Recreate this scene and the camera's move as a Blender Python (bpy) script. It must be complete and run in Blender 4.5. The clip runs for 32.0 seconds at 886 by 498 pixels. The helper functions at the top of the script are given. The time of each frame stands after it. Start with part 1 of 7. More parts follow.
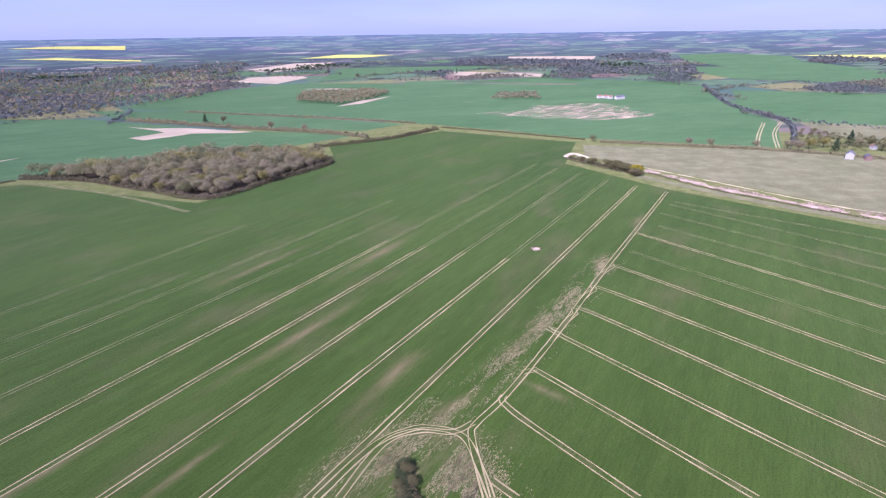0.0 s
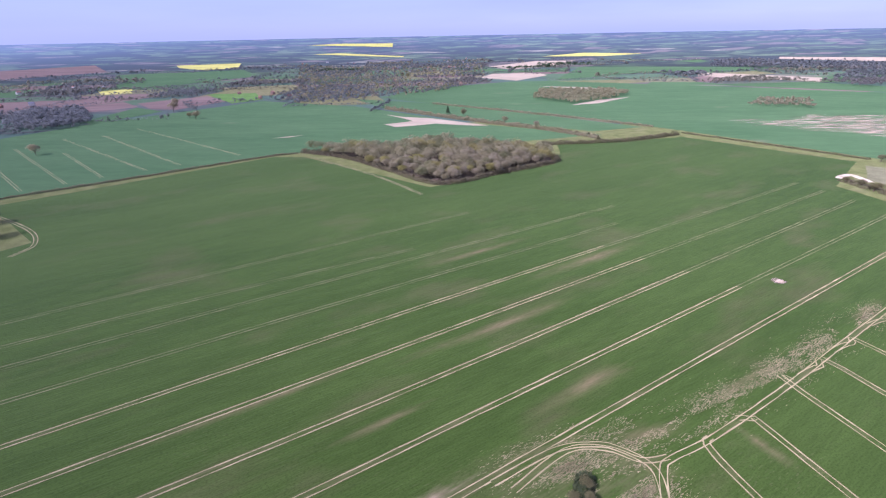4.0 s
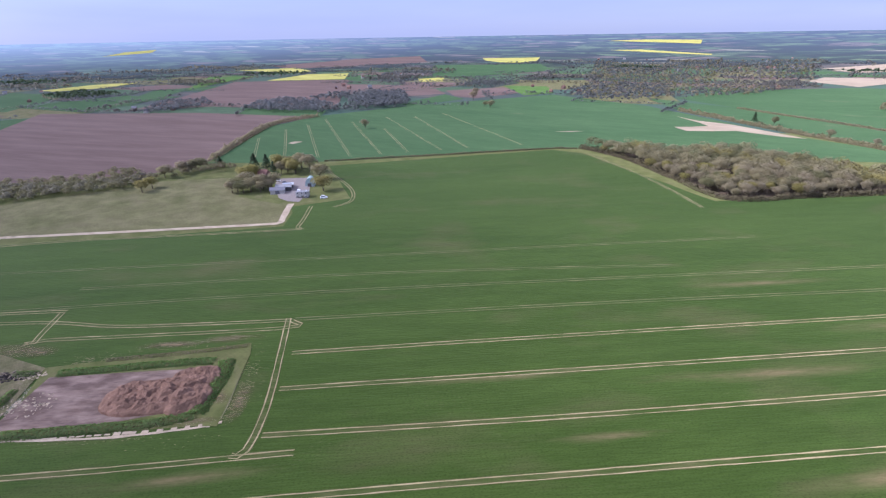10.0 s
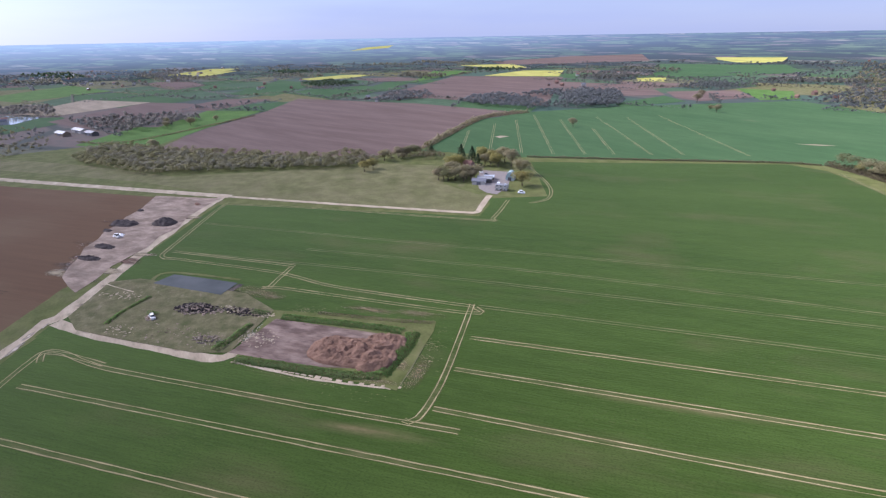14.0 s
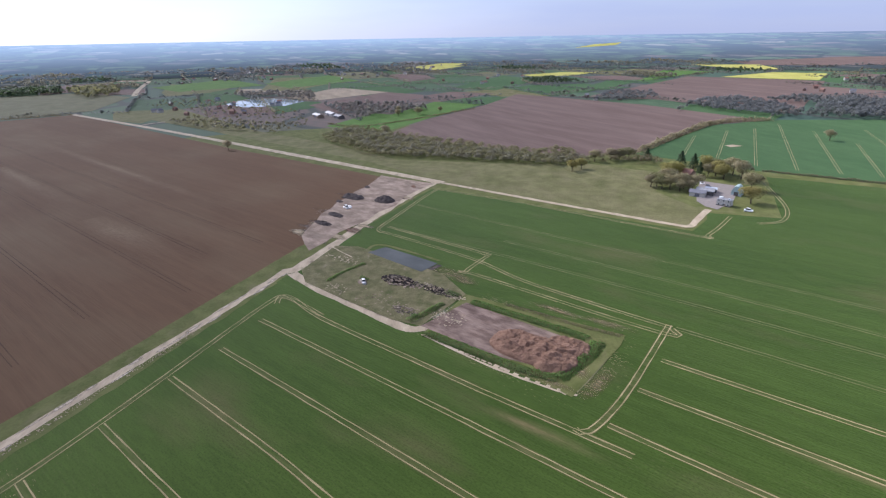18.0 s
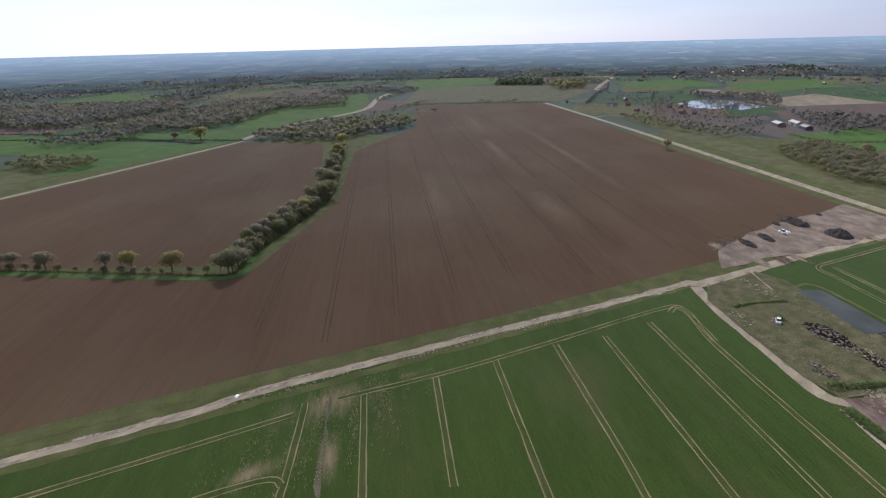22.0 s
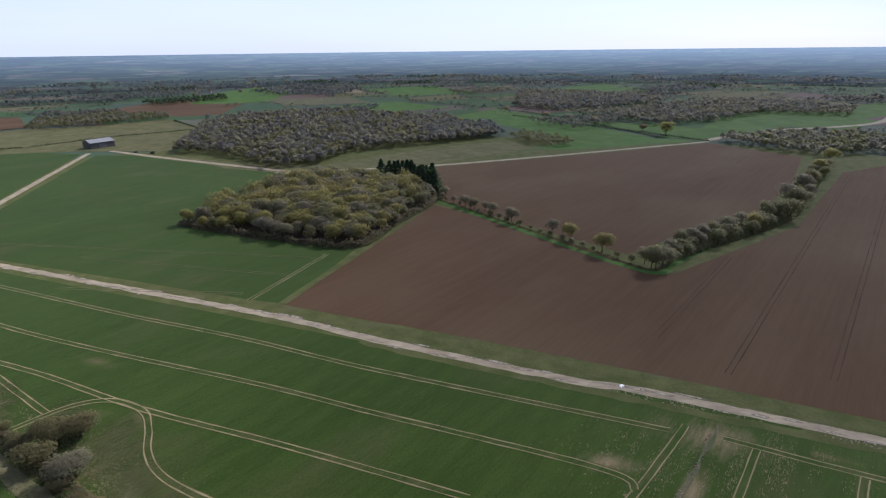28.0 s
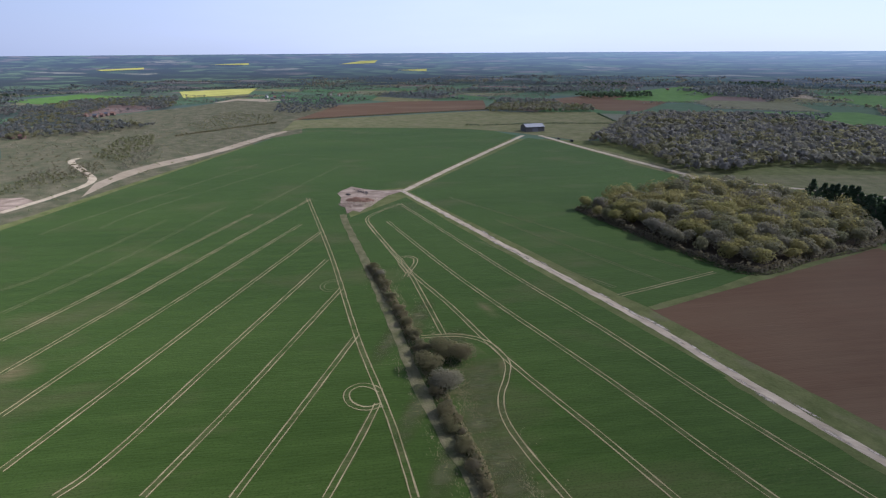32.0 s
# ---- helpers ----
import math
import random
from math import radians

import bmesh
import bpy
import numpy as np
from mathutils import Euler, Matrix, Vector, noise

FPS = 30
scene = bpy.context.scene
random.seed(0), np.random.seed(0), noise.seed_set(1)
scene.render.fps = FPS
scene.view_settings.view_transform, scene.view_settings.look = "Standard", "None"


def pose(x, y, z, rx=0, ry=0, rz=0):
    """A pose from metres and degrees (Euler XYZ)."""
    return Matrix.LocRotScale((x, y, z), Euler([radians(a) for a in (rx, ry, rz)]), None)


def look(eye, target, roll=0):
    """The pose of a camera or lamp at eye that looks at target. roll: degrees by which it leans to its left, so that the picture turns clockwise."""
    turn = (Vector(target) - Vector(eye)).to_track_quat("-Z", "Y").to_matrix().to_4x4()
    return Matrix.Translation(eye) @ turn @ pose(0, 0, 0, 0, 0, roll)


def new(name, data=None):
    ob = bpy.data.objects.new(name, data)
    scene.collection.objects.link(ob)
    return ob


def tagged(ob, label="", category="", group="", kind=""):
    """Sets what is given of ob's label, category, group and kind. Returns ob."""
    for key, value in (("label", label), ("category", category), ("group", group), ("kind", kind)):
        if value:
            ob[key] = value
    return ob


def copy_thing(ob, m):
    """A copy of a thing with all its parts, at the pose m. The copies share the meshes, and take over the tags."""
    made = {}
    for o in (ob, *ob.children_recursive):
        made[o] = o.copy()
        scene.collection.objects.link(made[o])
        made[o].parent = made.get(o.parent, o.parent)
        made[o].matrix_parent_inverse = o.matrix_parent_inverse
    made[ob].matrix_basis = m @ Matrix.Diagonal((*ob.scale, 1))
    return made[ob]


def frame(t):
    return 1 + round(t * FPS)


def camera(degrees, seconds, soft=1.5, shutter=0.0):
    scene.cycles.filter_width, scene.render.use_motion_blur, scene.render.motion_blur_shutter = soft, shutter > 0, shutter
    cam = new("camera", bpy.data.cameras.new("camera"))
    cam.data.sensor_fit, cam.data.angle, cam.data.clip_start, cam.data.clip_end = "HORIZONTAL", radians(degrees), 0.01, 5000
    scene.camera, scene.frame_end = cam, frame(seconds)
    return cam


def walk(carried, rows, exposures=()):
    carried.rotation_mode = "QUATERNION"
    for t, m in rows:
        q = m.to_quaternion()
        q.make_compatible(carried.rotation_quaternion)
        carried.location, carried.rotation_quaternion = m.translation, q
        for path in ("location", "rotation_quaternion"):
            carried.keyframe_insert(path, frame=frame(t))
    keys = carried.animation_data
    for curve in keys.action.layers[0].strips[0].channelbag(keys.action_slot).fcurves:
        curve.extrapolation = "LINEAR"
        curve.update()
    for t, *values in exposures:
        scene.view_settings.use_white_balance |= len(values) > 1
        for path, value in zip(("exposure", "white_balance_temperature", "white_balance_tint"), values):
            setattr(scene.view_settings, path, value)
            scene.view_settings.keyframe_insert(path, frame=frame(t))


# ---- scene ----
import itertools

# ---- camera: a drone turning where it hovers, 116 m up ----
EYE = 116.0
cam = camera(79.23, 32.0, soft=1.25)
walk(cam, [
    (0.0, pose(0, 0, EYE, 67.87, 0.70, -0.02)),
    (0.5, pose(0, 0, EYE, 67.88, 0.87, 3.19)),
    (1.0, pose(0, 0, EYE, 67.90, 0.92, 6.27)),
    (1.5, pose(0, 0, EYE, 67.91, 1.01, 9.46)),
    (2.0, pose(0, 0, EYE, 67.96, 1.02, 12.65)),
    (2.5, pose(0, 0, EYE, 68.02, 1.01, 15.91)),
    (3.0, pose(0, 0, EYE, 68.05, 1.00, 18.95)),
    (3.5, pose(0, 0, EYE, 68.05, 0.98, 21.61)),
    (5.5, pose(0, 0, EYE, 68.09, 1.08, 30.86)),
    (6.0, pose(0, 0, EYE, 68.11, 0.94, 33.22)),
    (6.5, pose(0, 0, EYE, 68.05, 1.07, 35.53)),
    (7.0, pose(0, 0, EYE, 68.06, 1.08, 37.77)),
    (7.5, pose(0, 0, EYE, 68.09, 1.04, 39.95)),
    (8.0, pose(0, 0, EYE, 68.07, 1.00, 42.18)),
    (8.5, pose(0, 0, EYE, 68.07, 0.94, 44.48)),
    (9.0, pose(0, 0, EYE, 68.09, 0.92, 47.26)),
    (9.5, pose(0, 0, EYE, 68.10, 0.91, 50.40)),
    (10.0, pose(0, 0, EYE, 68.11, 0.90, 53.32)),
    (10.5, pose(0, 0, EYE, 68.12, 0.89, 55.82)),
    (11.0, pose(0, 0, EYE, 68.15, 0.83, 58.10)),
    (11.5, pose(0, 0, EYE, 68.11, 0.83, 60.39)),
    (12.0, pose(0, 0, EYE, 68.14, 0.85, 63.18)),
    (12.5, pose(0, 0, EYE, 68.16, 0.91, 66.24)),
    (13.0, pose(0, 0, EYE, 68.16, 0.93, 69.46)),
    (13.5, pose(0, 0, EYE, 68.17, 0.95, 72.44)),
    (14.0, pose(0, 0, EYE, 68.16, 0.93, 74.94)),
    (14.5, pose(0, 0, EYE, 68.13, 0.89, 77.20)),
    (16.5, pose(0, 0, EYE, 68.17, 0.88, 86.49)),
    (17.0, pose(0, 0, EYE, 68.13, 0.78, 89.18)),
    (17.5, pose(0, 0, EYE, 68.16, 0.84, 92.77)),
    (18.0, pose(0, 0, EYE, 68.21, 0.92, 97.23)),
    (18.5, pose(0, 0, EYE, 68.30, 1.09, 102.54)),
    (19.0, pose(0, 0, EYE, 68.34, 1.22, 107.73)),
    (19.5, pose(0, 0, EYE, 68.42, 1.24, 113.15)),
    (20.0, pose(0, 0, EYE, 68.53, 1.40, 119.09)),
    (20.5, pose(0, 0, EYE, 68.65, 1.42, 125.04)),
    (21.0, pose(0, 0, EYE, 68.80, 1.42, 131.47)),
    (21.5, pose(0, 0, EYE, 68.91, 1.45, 137.01)),
    (22.0, pose(0, 0, EYE, 69.01, 1.38, 141.74)),
    (22.5, pose(0, 0, EYE, 69.09, 1.34, 146.08)),
    (23.0, pose(0, 0, EYE, 69.14, 1.28, 149.67)),
    (23.5, pose(0, 0, EYE, 69.18, 1.18, 152.81)),
    (24.0, pose(0, 0, EYE, 69.20, 1.11, 155.94)),
    (24.5, pose(0, 0, EYE, 69.22, 1.00, 159.30)),
    (25.0, pose(0, 0, EYE, 69.27, 0.93, 163.12)),
    (25.5, pose(0, 0, EYE, 69.36, 1.03, 167.29)),
    (27.5, pose(0, 0, EYE, 69.50, 0.40, 182.32)),
    (28.0, pose(0, 0, EYE, 69.48, 0.64, 188.41)),
    (28.5, pose(0, 0, EYE, 69.42, 0.73, 195.32)),
    (29.0, pose(0, 0, EYE, 69.47, 0.71, 202.10)),
    (29.5, pose(0, 0, EYE, 69.53, 0.71, 208.30)),
    (30.0, pose(0, 0, EYE, 69.63, 0.57, 213.74)),
    (30.5, pose(0, 0, EYE, 69.64, 0.53, 218.70)),
    (31.0, pose(0, 0, EYE, 69.66, 0.50, 223.13)),
    (31.5, pose(0, 0, EYE, 69.66, 0.44, 227.05)),
    (32.0, pose(0, 0, EYE, 69.63, 0.33, 230.38)),
], exposures=[(0, 0.98, 5300, 41), (6, 0.97, 5350, 37), (9, 0.96, 5450, 29), (13, 0.94, 5650, 23), (19, 0.88, 6000, 16), (22, 0.46, 6200, 13), (25, 0.38, 6200, 12), (28, 0.33, 5950, 13), (32, 0.29, 5550, 16)])

# ---- world and sun ----
SUN_TURN, SUN_UP = 147.0, 40.0      # degrees: turn to the left of +y, height
world = bpy.data.worlds.new("sky")
scene.world = world
world.use_nodes = True
wn = world.node_tree
sky = wn.nodes.new("ShaderNodeTexSky")
sky.sky_type, sky.sun_disc = "NISHITA", False
sky.sun_elevation, sky.sun_rotation = radians(SUN_UP), radians(-SUN_TURN)
sky.altitude, sky.air_density, sky.dust_density, sky.ozone_density = 120, 1.0, 0.8, 3.0
# a thin milky veil of high cloud over the blue, thickest to the south
wt_ = wn.nodes.new("ShaderNodeTexCoord")
wm_ = wn.nodes.new("ShaderNodeMapping")
wm_.inputs["Scale"].default_value = (1.2, 1.2, 9.0)
wz_ = wn.nodes.new("ShaderNodeTexNoise")
wz_.inputs["Scale"].default_value, wz_.inputs["Detail"].default_value = 1.6, 6.0
wr_ = wn.nodes.new("ShaderNodeMapRange")
for k_, v_ in ((1, 0.35), (2, 0.75), (3, 0.74), (4, 0.96)):
    wr_.inputs[k_].default_value = v_
wx_ = wn.nodes.new("ShaderNodeMix")
wx_.data_type = "RGBA"
dv_ = wn.nodes.new("ShaderNodeVectorMath")
dv_.operation = "DOT_PRODUCT"
dv_.inputs[1].default_value = (-math.sin(radians(190)) * math.cos(radians(20)), math.cos(radians(190)) * math.cos(radians(20)), math.sin(radians(20)))
dr_ = wn.nodes.new("ShaderNodeMapRange")
dr_.interpolation_type = "SMOOTHSTEP"
dr_.inputs[1].default_value, dr_.inputs[2].default_value = -0.35, 1.0
wv_ = wn.nodes.new("ShaderNodeMix")
wv_.data_type = "RGBA"
wv_.inputs[6].default_value, wv_.inputs[7].default_value = (2.45, 2.85, 4.1, 1), (7.0, 7.6, 9.3, 1)
wn.links.new(wt_.outputs["Generated"], dv_.inputs[0])
wn.links.new(dv_.outputs["Value"], dr_.inputs[0])
wn.links.new(dr_.outputs[0], wv_.inputs[0])
wn.links.new(wv_.outputs[2], wx_.inputs[7])
wn.links.new(wt_.outputs["Generated"], wm_.inputs[0])
wn.links.new(wm_.outputs[0], wz_.inputs["Vector"])
wn.links.new(wz_.outputs[0], wr_.inputs[0])
wn.links.new(wr_.outputs[0], wx_.inputs[0])
wn.links.new(sky.outputs[0], wx_.inputs[6])
wn.links.new(wx_.outputs[2], wn.nodes["Background"].inputs[0])
wn.nodes["Background"].inputs[1].default_value = 0.10
sun = new("sun", bpy.data.lights.new("sun", "SUN"))
sun.data.energy, sun.data.angle, sun.data.color = 4.0, radians(0.5), (1.0, 0.95, 0.87)
a, b = radians(SUN_TURN), radians(SUN_UP)
sun.matrix_world = look((-math.sin(a) * math.cos(b) * 900, math.cos(a) * math.cos(b) * 900, math.sin(b) * 900), (0, 0, 0))

# ---- materials ----
def blank(name, rough=0.9, spec=0.2):
    m = bpy.data.materials.new(name)
    m.use_nodes = True
    s = m.node_tree.nodes["Principled BSDF"]
    s.inputs["Roughness"].default_value = rough
    s.inputs["Specular IOR Level"].default_value = spec
    s.inputs["Diffuse Roughness"].default_value = 1.0 if rough > 0.7 else 0.0
    return m, m.node_tree, s


def grain(nt, size, lo, hi, detail=4.0, turn=0.0, stretch=1.0, seed=0.0):
    """A factor from noise of that size in metres, cut between lo and hi; stretch draws it out along turn."""
    g = nt.nodes.new("ShaderNodeNewGeometry")
    m = nt.nodes.new("ShaderNodeMapping")
    m.vector_type = "TEXTURE"
    m.inputs["Rotation"].default_value = (0, 0, radians(turn))
    m.inputs["Scale"].default_value = (size * stretch, size, size)
    m.inputs["Location"].default_value = (seed * 137.0, seed * 71.0, 0)
    n = nt.nodes.new("ShaderNodeTexNoise")
    n.inputs["Scale"].default_value, n.inputs["Detail"].default_value = 1.0, detail
    r = nt.nodes.new("ShaderNodeMapRange")
    r.inputs[1].default_value, r.inputs[2].default_value = lo, hi
    nt.links.new(g.outputs["Position"], m.inputs["Vector"])
    nt.links.new(m.outputs[0], n.inputs["Vector"])
    nt.links.new(n.outputs[0], r.inputs[0])
    return r.outputs[0]


def mixed(nt, fac, one, two):
    m = nt.nodes.new("ShaderNodeMix")
    m.data_type = "RGBA"
    for slot, v in ((0, fac), (6, one), (7, two)):
        if isinstance(v, bpy.types.NodeSocket):
            nt.links.new(v, m.inputs[slot])
        elif slot == 0:
            m.inputs[slot].default_value = v
        else:
            m.inputs[slot].default_value = (*v, 1)
    return m.outputs[2]


def times_(nt, one, k):
    m = nt.nodes.new("ShaderNodeMath")
    m.operation = "MULTIPLY"
    nt.links.new(one, m.inputs[0])
    if isinstance(k, bpy.types.NodeSocket):
        nt.links.new(k, m.inputs[1])
    else:
        m.inputs[1].default_value = k
    return m.outputs[0]


def plus_(nt, one, k):
    m = nt.nodes.new("ShaderNodeMath")
    m.operation = "ADD"
    nt.links.new(one, m.inputs[0])
    if isinstance(k, bpy.types.NodeSocket):
        nt.links.new(k, m.inputs[1])
    else:
        m.inputs[1].default_value = k
    return m.outputs[0]


def bumpy(nt, s, fac, depth):
    b_ = nt.nodes.new("ShaderNodeBump")
    b_.inputs["Strength"].default_value, b_.inputs["Distance"].default_value = 0.6, depth
    nt.links.new(fac, b_.inputs["Height"])
    nt.links.new(b_.outputs[0], s.inputs["Normal"])


def cover(nt, dark, light, size=30.0, fine=1.5, turn=0.0, stretch=1.0, spots=None, spot=(40, 0.6, 0.75), streak=0.5, blotch=0.45, speck=0.0):
    """The colour of ground cover, and its fine grain: broad patches, grain along the work's direction, bare or rank spots."""
    col = mixed(nt, grain(nt, size, 0.3, 0.7, 5, turn, max(1.0, stretch * 0.4)), dark, light)
    f = grain(nt, fine, 0.25, 0.75, 8, turn, stretch, 3)
    col = mixed(nt, times_(nt, f, streak), col, [0.5 * v for v in dark])
    col = mixed(nt, times_(nt, grain(nt, fine * 7, 0.42, 0.75, 7, turn, max(1.0, stretch * 0.6), 6), blotch), col, [1.35 * v for v in light])
    if spots:
        k = times_(nt, grain(nt, spot[0], spot[1], spot[2], 6, turn, 1.8, 5), 0.75)
        k = times_(nt, k, grain(nt, fine * 4, -0.1, 0.75, 3, turn, stretch * 2, 9))
        col = mixed(nt, k, col, spots)
    if speck:
        col = mixed(nt, times_(nt, grain(nt, 0.5, 0.48, 0.72, 3, turn, 1.6, 11), speck), col, [0.4 * v for v in dark])
        col = mixed(nt, times_(nt, times_(nt, grain(nt, 0.6, 0.58, 0.74, 2, turn, 4.0, 12), grain(nt, 24, 0.50, 0.72, 4, turn, 2.5, 13)), speck * 0.7), col, (0.13, 0.115, 0.055))
    return col, f


def waxy(s, weight):
    """The pale bloom of leaf blades seen along their length."""
    s.inputs["Sheen Weight"].default_value = weight
    s.inputs["Sheen Roughness"].default_value = 0.45
    s.inputs["Sheen Tint"].default_value = (0.62, 0.88, 0.60, 1)


def earth(name, *tones, rough=0.95, relief=0.15, spec=0.06, matt=1.0, bloom=0.0, **looks):
    m, nt, s = blank(name, rough, spec)
    s.inputs["Diffuse Roughness"].default_value = matt
    waxy(s, bloom)
    col, f = cover(nt, *tones, **looks)
    nt.links.new(col, s.inputs["Base Color"])
    bumpy(nt, s, f, relief)
    return m


def worn_through(name, tones, looks, one, two, cut, full, size, turn, rim=True, matt=0.65, bloom=0.055):
    """A crop or soil that thins out towards the middle of a patch and shows other earth; at the rim it is the field itself."""
    m, nt, s = blank(name, 0.95, 0.06)
    s.inputs["Diffuse Roughness"].default_value = matt
    waxy(s, bloom)
    col, f = cover(nt, *tones, **looks)
    broad, small = grain(nt, size, 0.25, 0.75, 5, turn, 3.5, 2), grain(nt, size * 0.16, 0.25, 0.75, 4, turn, 6.0, 8)
    k = plus_(nt, times_(nt, broad, 0.9), times_(nt, small, 0.6))
    if rim:
        tc = nt.nodes.new("ShaderNodeTexCoord")
        mp = nt.nodes.new("ShaderNodeMapping")
        mp.inputs["Location"].default_value, mp.inputs["Scale"].default_value = (-1, -1, 0), (2, 2, 0)
        gr = nt.nodes.new("ShaderNodeTexGradient")
        gr.gradient_type = "SPHERICAL"
        nt.links.new(tc.outputs["Generated"], mp.inputs[0])
        nt.links.new(mp.outputs[0], gr.inputs[0])
        k = times_(nt, plus_(nt, plus_(nt, k, times_(nt, gr.outputs[1], 1.0)), -cut), gr.outputs[1])
    else:
        k = plus_(nt, k, -cut)
    k = times_(nt, k, full)
    cl = nt.nodes.new("ShaderNodeClamp")
    nt.links.new(k, cl.inputs[0])
    bare = mixed(nt, grain(nt, 1.2, 0.3, 0.7, 4, turn, 3.0, 4), one, two)
    nt.links.new(mixed(nt, cl.outputs[0], col, bare), s.inputs["Base Color"])
    bumpy(nt, s, f, 0.2)
    return m


def plain(name, colour, rough=0.8, vary=0.25, size=0.8, metal=0.0):
    m, nt, s = blank(name, rough, 0.3)
    f = grain(nt, size, 0.25, 0.75, 5)
    nt.links.new(mixed(nt, f, [v * (1 - vary) for v in colour], [min(1, v * (1 + vary)) for v in colour]), s.inputs["Base Color"])
    s.inputs["Metallic"].default_value = metal
    return m


def foliage(name, one, two, three=None):
    """Leaves and twigs: hue varies from clump to clump and from plant to plant."""
    m, nt, s = blank(name, 0.75, 0.2)
    g = nt.nodes.new("ShaderNodeNewGeometry")
    o = nt.nodes.new("ShaderNodeObjectInfo")
    col = mixed(nt, g.outputs["Random Per Island"], one, two)
    if three:
        col = mixed(nt, times_(nt, o.outputs["Random"], 0.8), col, three)
    nt.links.new(col, s.inputs["Base Color"])
    t_ = nt.nodes.new("ShaderNodeBsdfTranslucent")
    nt.links.new(col, t_.inputs[0])
    x_ = nt.nodes.new("ShaderNodeMixShader")
    x_.inputs[0].default_value = 0.5
    nt.links.new(s.outputs[0], x_.inputs[1])
    nt.links.new(t_.outputs[0], x_.inputs[2])
    nt.links.new(x_.outputs[0], nt.nodes["Material Output"].inputs[0])
    return m


WHEAT_TONES = ((0.0325, 0.0565, 0.0090), (0.0485, 0.0770, 0.0140), 55, 0.8, 58.2, 9)
WHEAT_LOOKS = {"spots": (0.108, 0.082, 0.042), "spot": (34, 0.54, 0.86), "streak": 0.42, "blotch": 0.28, "speck": 0.48}
WHEAT = earth("wheat", *WHEAT_TONES, relief=0.2, matt=0.65, bloom=0.055, **WHEAT_LOOKS)
# wheat of the outlying fields, paler and bluer, partly haze put into the colour
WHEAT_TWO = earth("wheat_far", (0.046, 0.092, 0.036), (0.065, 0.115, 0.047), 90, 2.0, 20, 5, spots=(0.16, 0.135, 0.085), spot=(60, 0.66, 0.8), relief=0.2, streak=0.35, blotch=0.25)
# pasture green muted and blued: distance haze put into the base colour
HAZED_MEADOW = earth("hazed_meadow", (0.056, 0.094, 0.050), (0.078, 0.118, 0.064), 70, 3.0, 32, 3)
PASTURE = earth("pasture", (0.070, 0.138, 0.030), (0.098, 0.168, 0.042), 60, 3.0)
ROUGH_GRASS = earth("rough_grass", (0.104, 0.108, 0.040), (0.165, 0.150, 0.072), 28, 1.6, spots=(0.165, 0.135, 0.08), spot=(16, 0.5, 0.8), relief=0.4)
SCRUB_GRASS = earth("scrub_grass", (0.068, 0.070, 0.034), (0.150, 0.128, 0.080), 22, 1.6, spots=(0.052, 0.062, 0.028), spot=(17, 0.46, 0.62), relief=0.4)
DRY_GRASS = earth("dry_grass", (0.112, 0.110, 0.055), (0.158, 0.148, 0.082), 35, 2.0, spots=(0.096, 0.104, 0.048), spot=(22, 0.5, 0.8))
VERGE = earth("verge", (0.084, 0.100, 0.028), (0.132, 0.132, 0.050), 14, 1.2, spots=(0.17, 0.14, 0.085), spot=(9, 0.55, 0.8))
PLOUGH_TONES = ((0.101, 0.058, 0.032), (0.127, 0.075, 0.041), 60, 0.5, 58.0, 34)
PLOUGH_LOOKS = {"spots": (0.155, 0.114, 0.066), "spot": (70, 0.46, 0.76), "streak": 0.32, "blotch": 0.2}
PLOUGH = earth("ploughed", *PLOUGH_TONES, relief=0.1, **PLOUGH_LOOKS)
PLOUGH_MARK = earth("pressed_soil", (0.062, 0.038, 0.022), (0.082, 0.051, 0.030), 20, 0.5, 58.0, 12)
PLOUGH_PALE = worn_through("drying_soil", PLOUGH_TONES, PLOUGH_LOOKS, (0.140, 0.094, 0.055), (0.170, 0.118, 0.070), 0.6, 1.0, 9.0, 58.0, matt=1.0, bloom=0.0)
PLOUGH_RED = earth("ploughed_red", (0.122, 0.083, 0.068), (0.152, 0.107, 0.088), 90, 3.0, 35, 10, streak=0.35)
STUBBLE = earth("stubble", (0.265, 0.210, 0.140), (0.33, 0.265, 0.185), 50, 2.5, 20, 6)
RAPE = earth("rape", (0.33, 0.31, 0.07), (0.43, 0.40, 0.11), 50, 3.0, 20, 5)
# patchwork of far fields, hedges and woods, blued by some haze in the colours
COUNTRY, cn_, cs_ = blank("country", 0.95, 0.1)
cg_ = cn_.nodes.new("ShaderNodeNewGeometry")
cm_ = cn_.nodes.new("ShaderNodeMapping")
cm_.vector_type = "TEXTURE"
cm_.inputs["Rotation"].default_value, cm_.inputs["Scale"].default_value = (0, 0, radians(32)), (300, 190, 1e6)
cn_.links.new(cg_.outputs["Position"], cm_.inputs[0])
cells_ = cn_.nodes.new("ShaderNodeTexVoronoi")
edges_ = cn_.nodes.new("ShaderNodeTexVoronoi")
edges_.feature = "DISTANCE_TO_EDGE"
for v_ in (cells_, edges_):
    v_.voronoi_dimensions = "2D"
    v_.inputs["Scale"].default_value = 1.0
    cn_.links.new(cm_.outputs[0], v_.inputs["Vector"])
ramp_ = cn_.nodes.new("ShaderNodeValToRGB")
ramp_.color_ramp.interpolation = "CONSTANT"
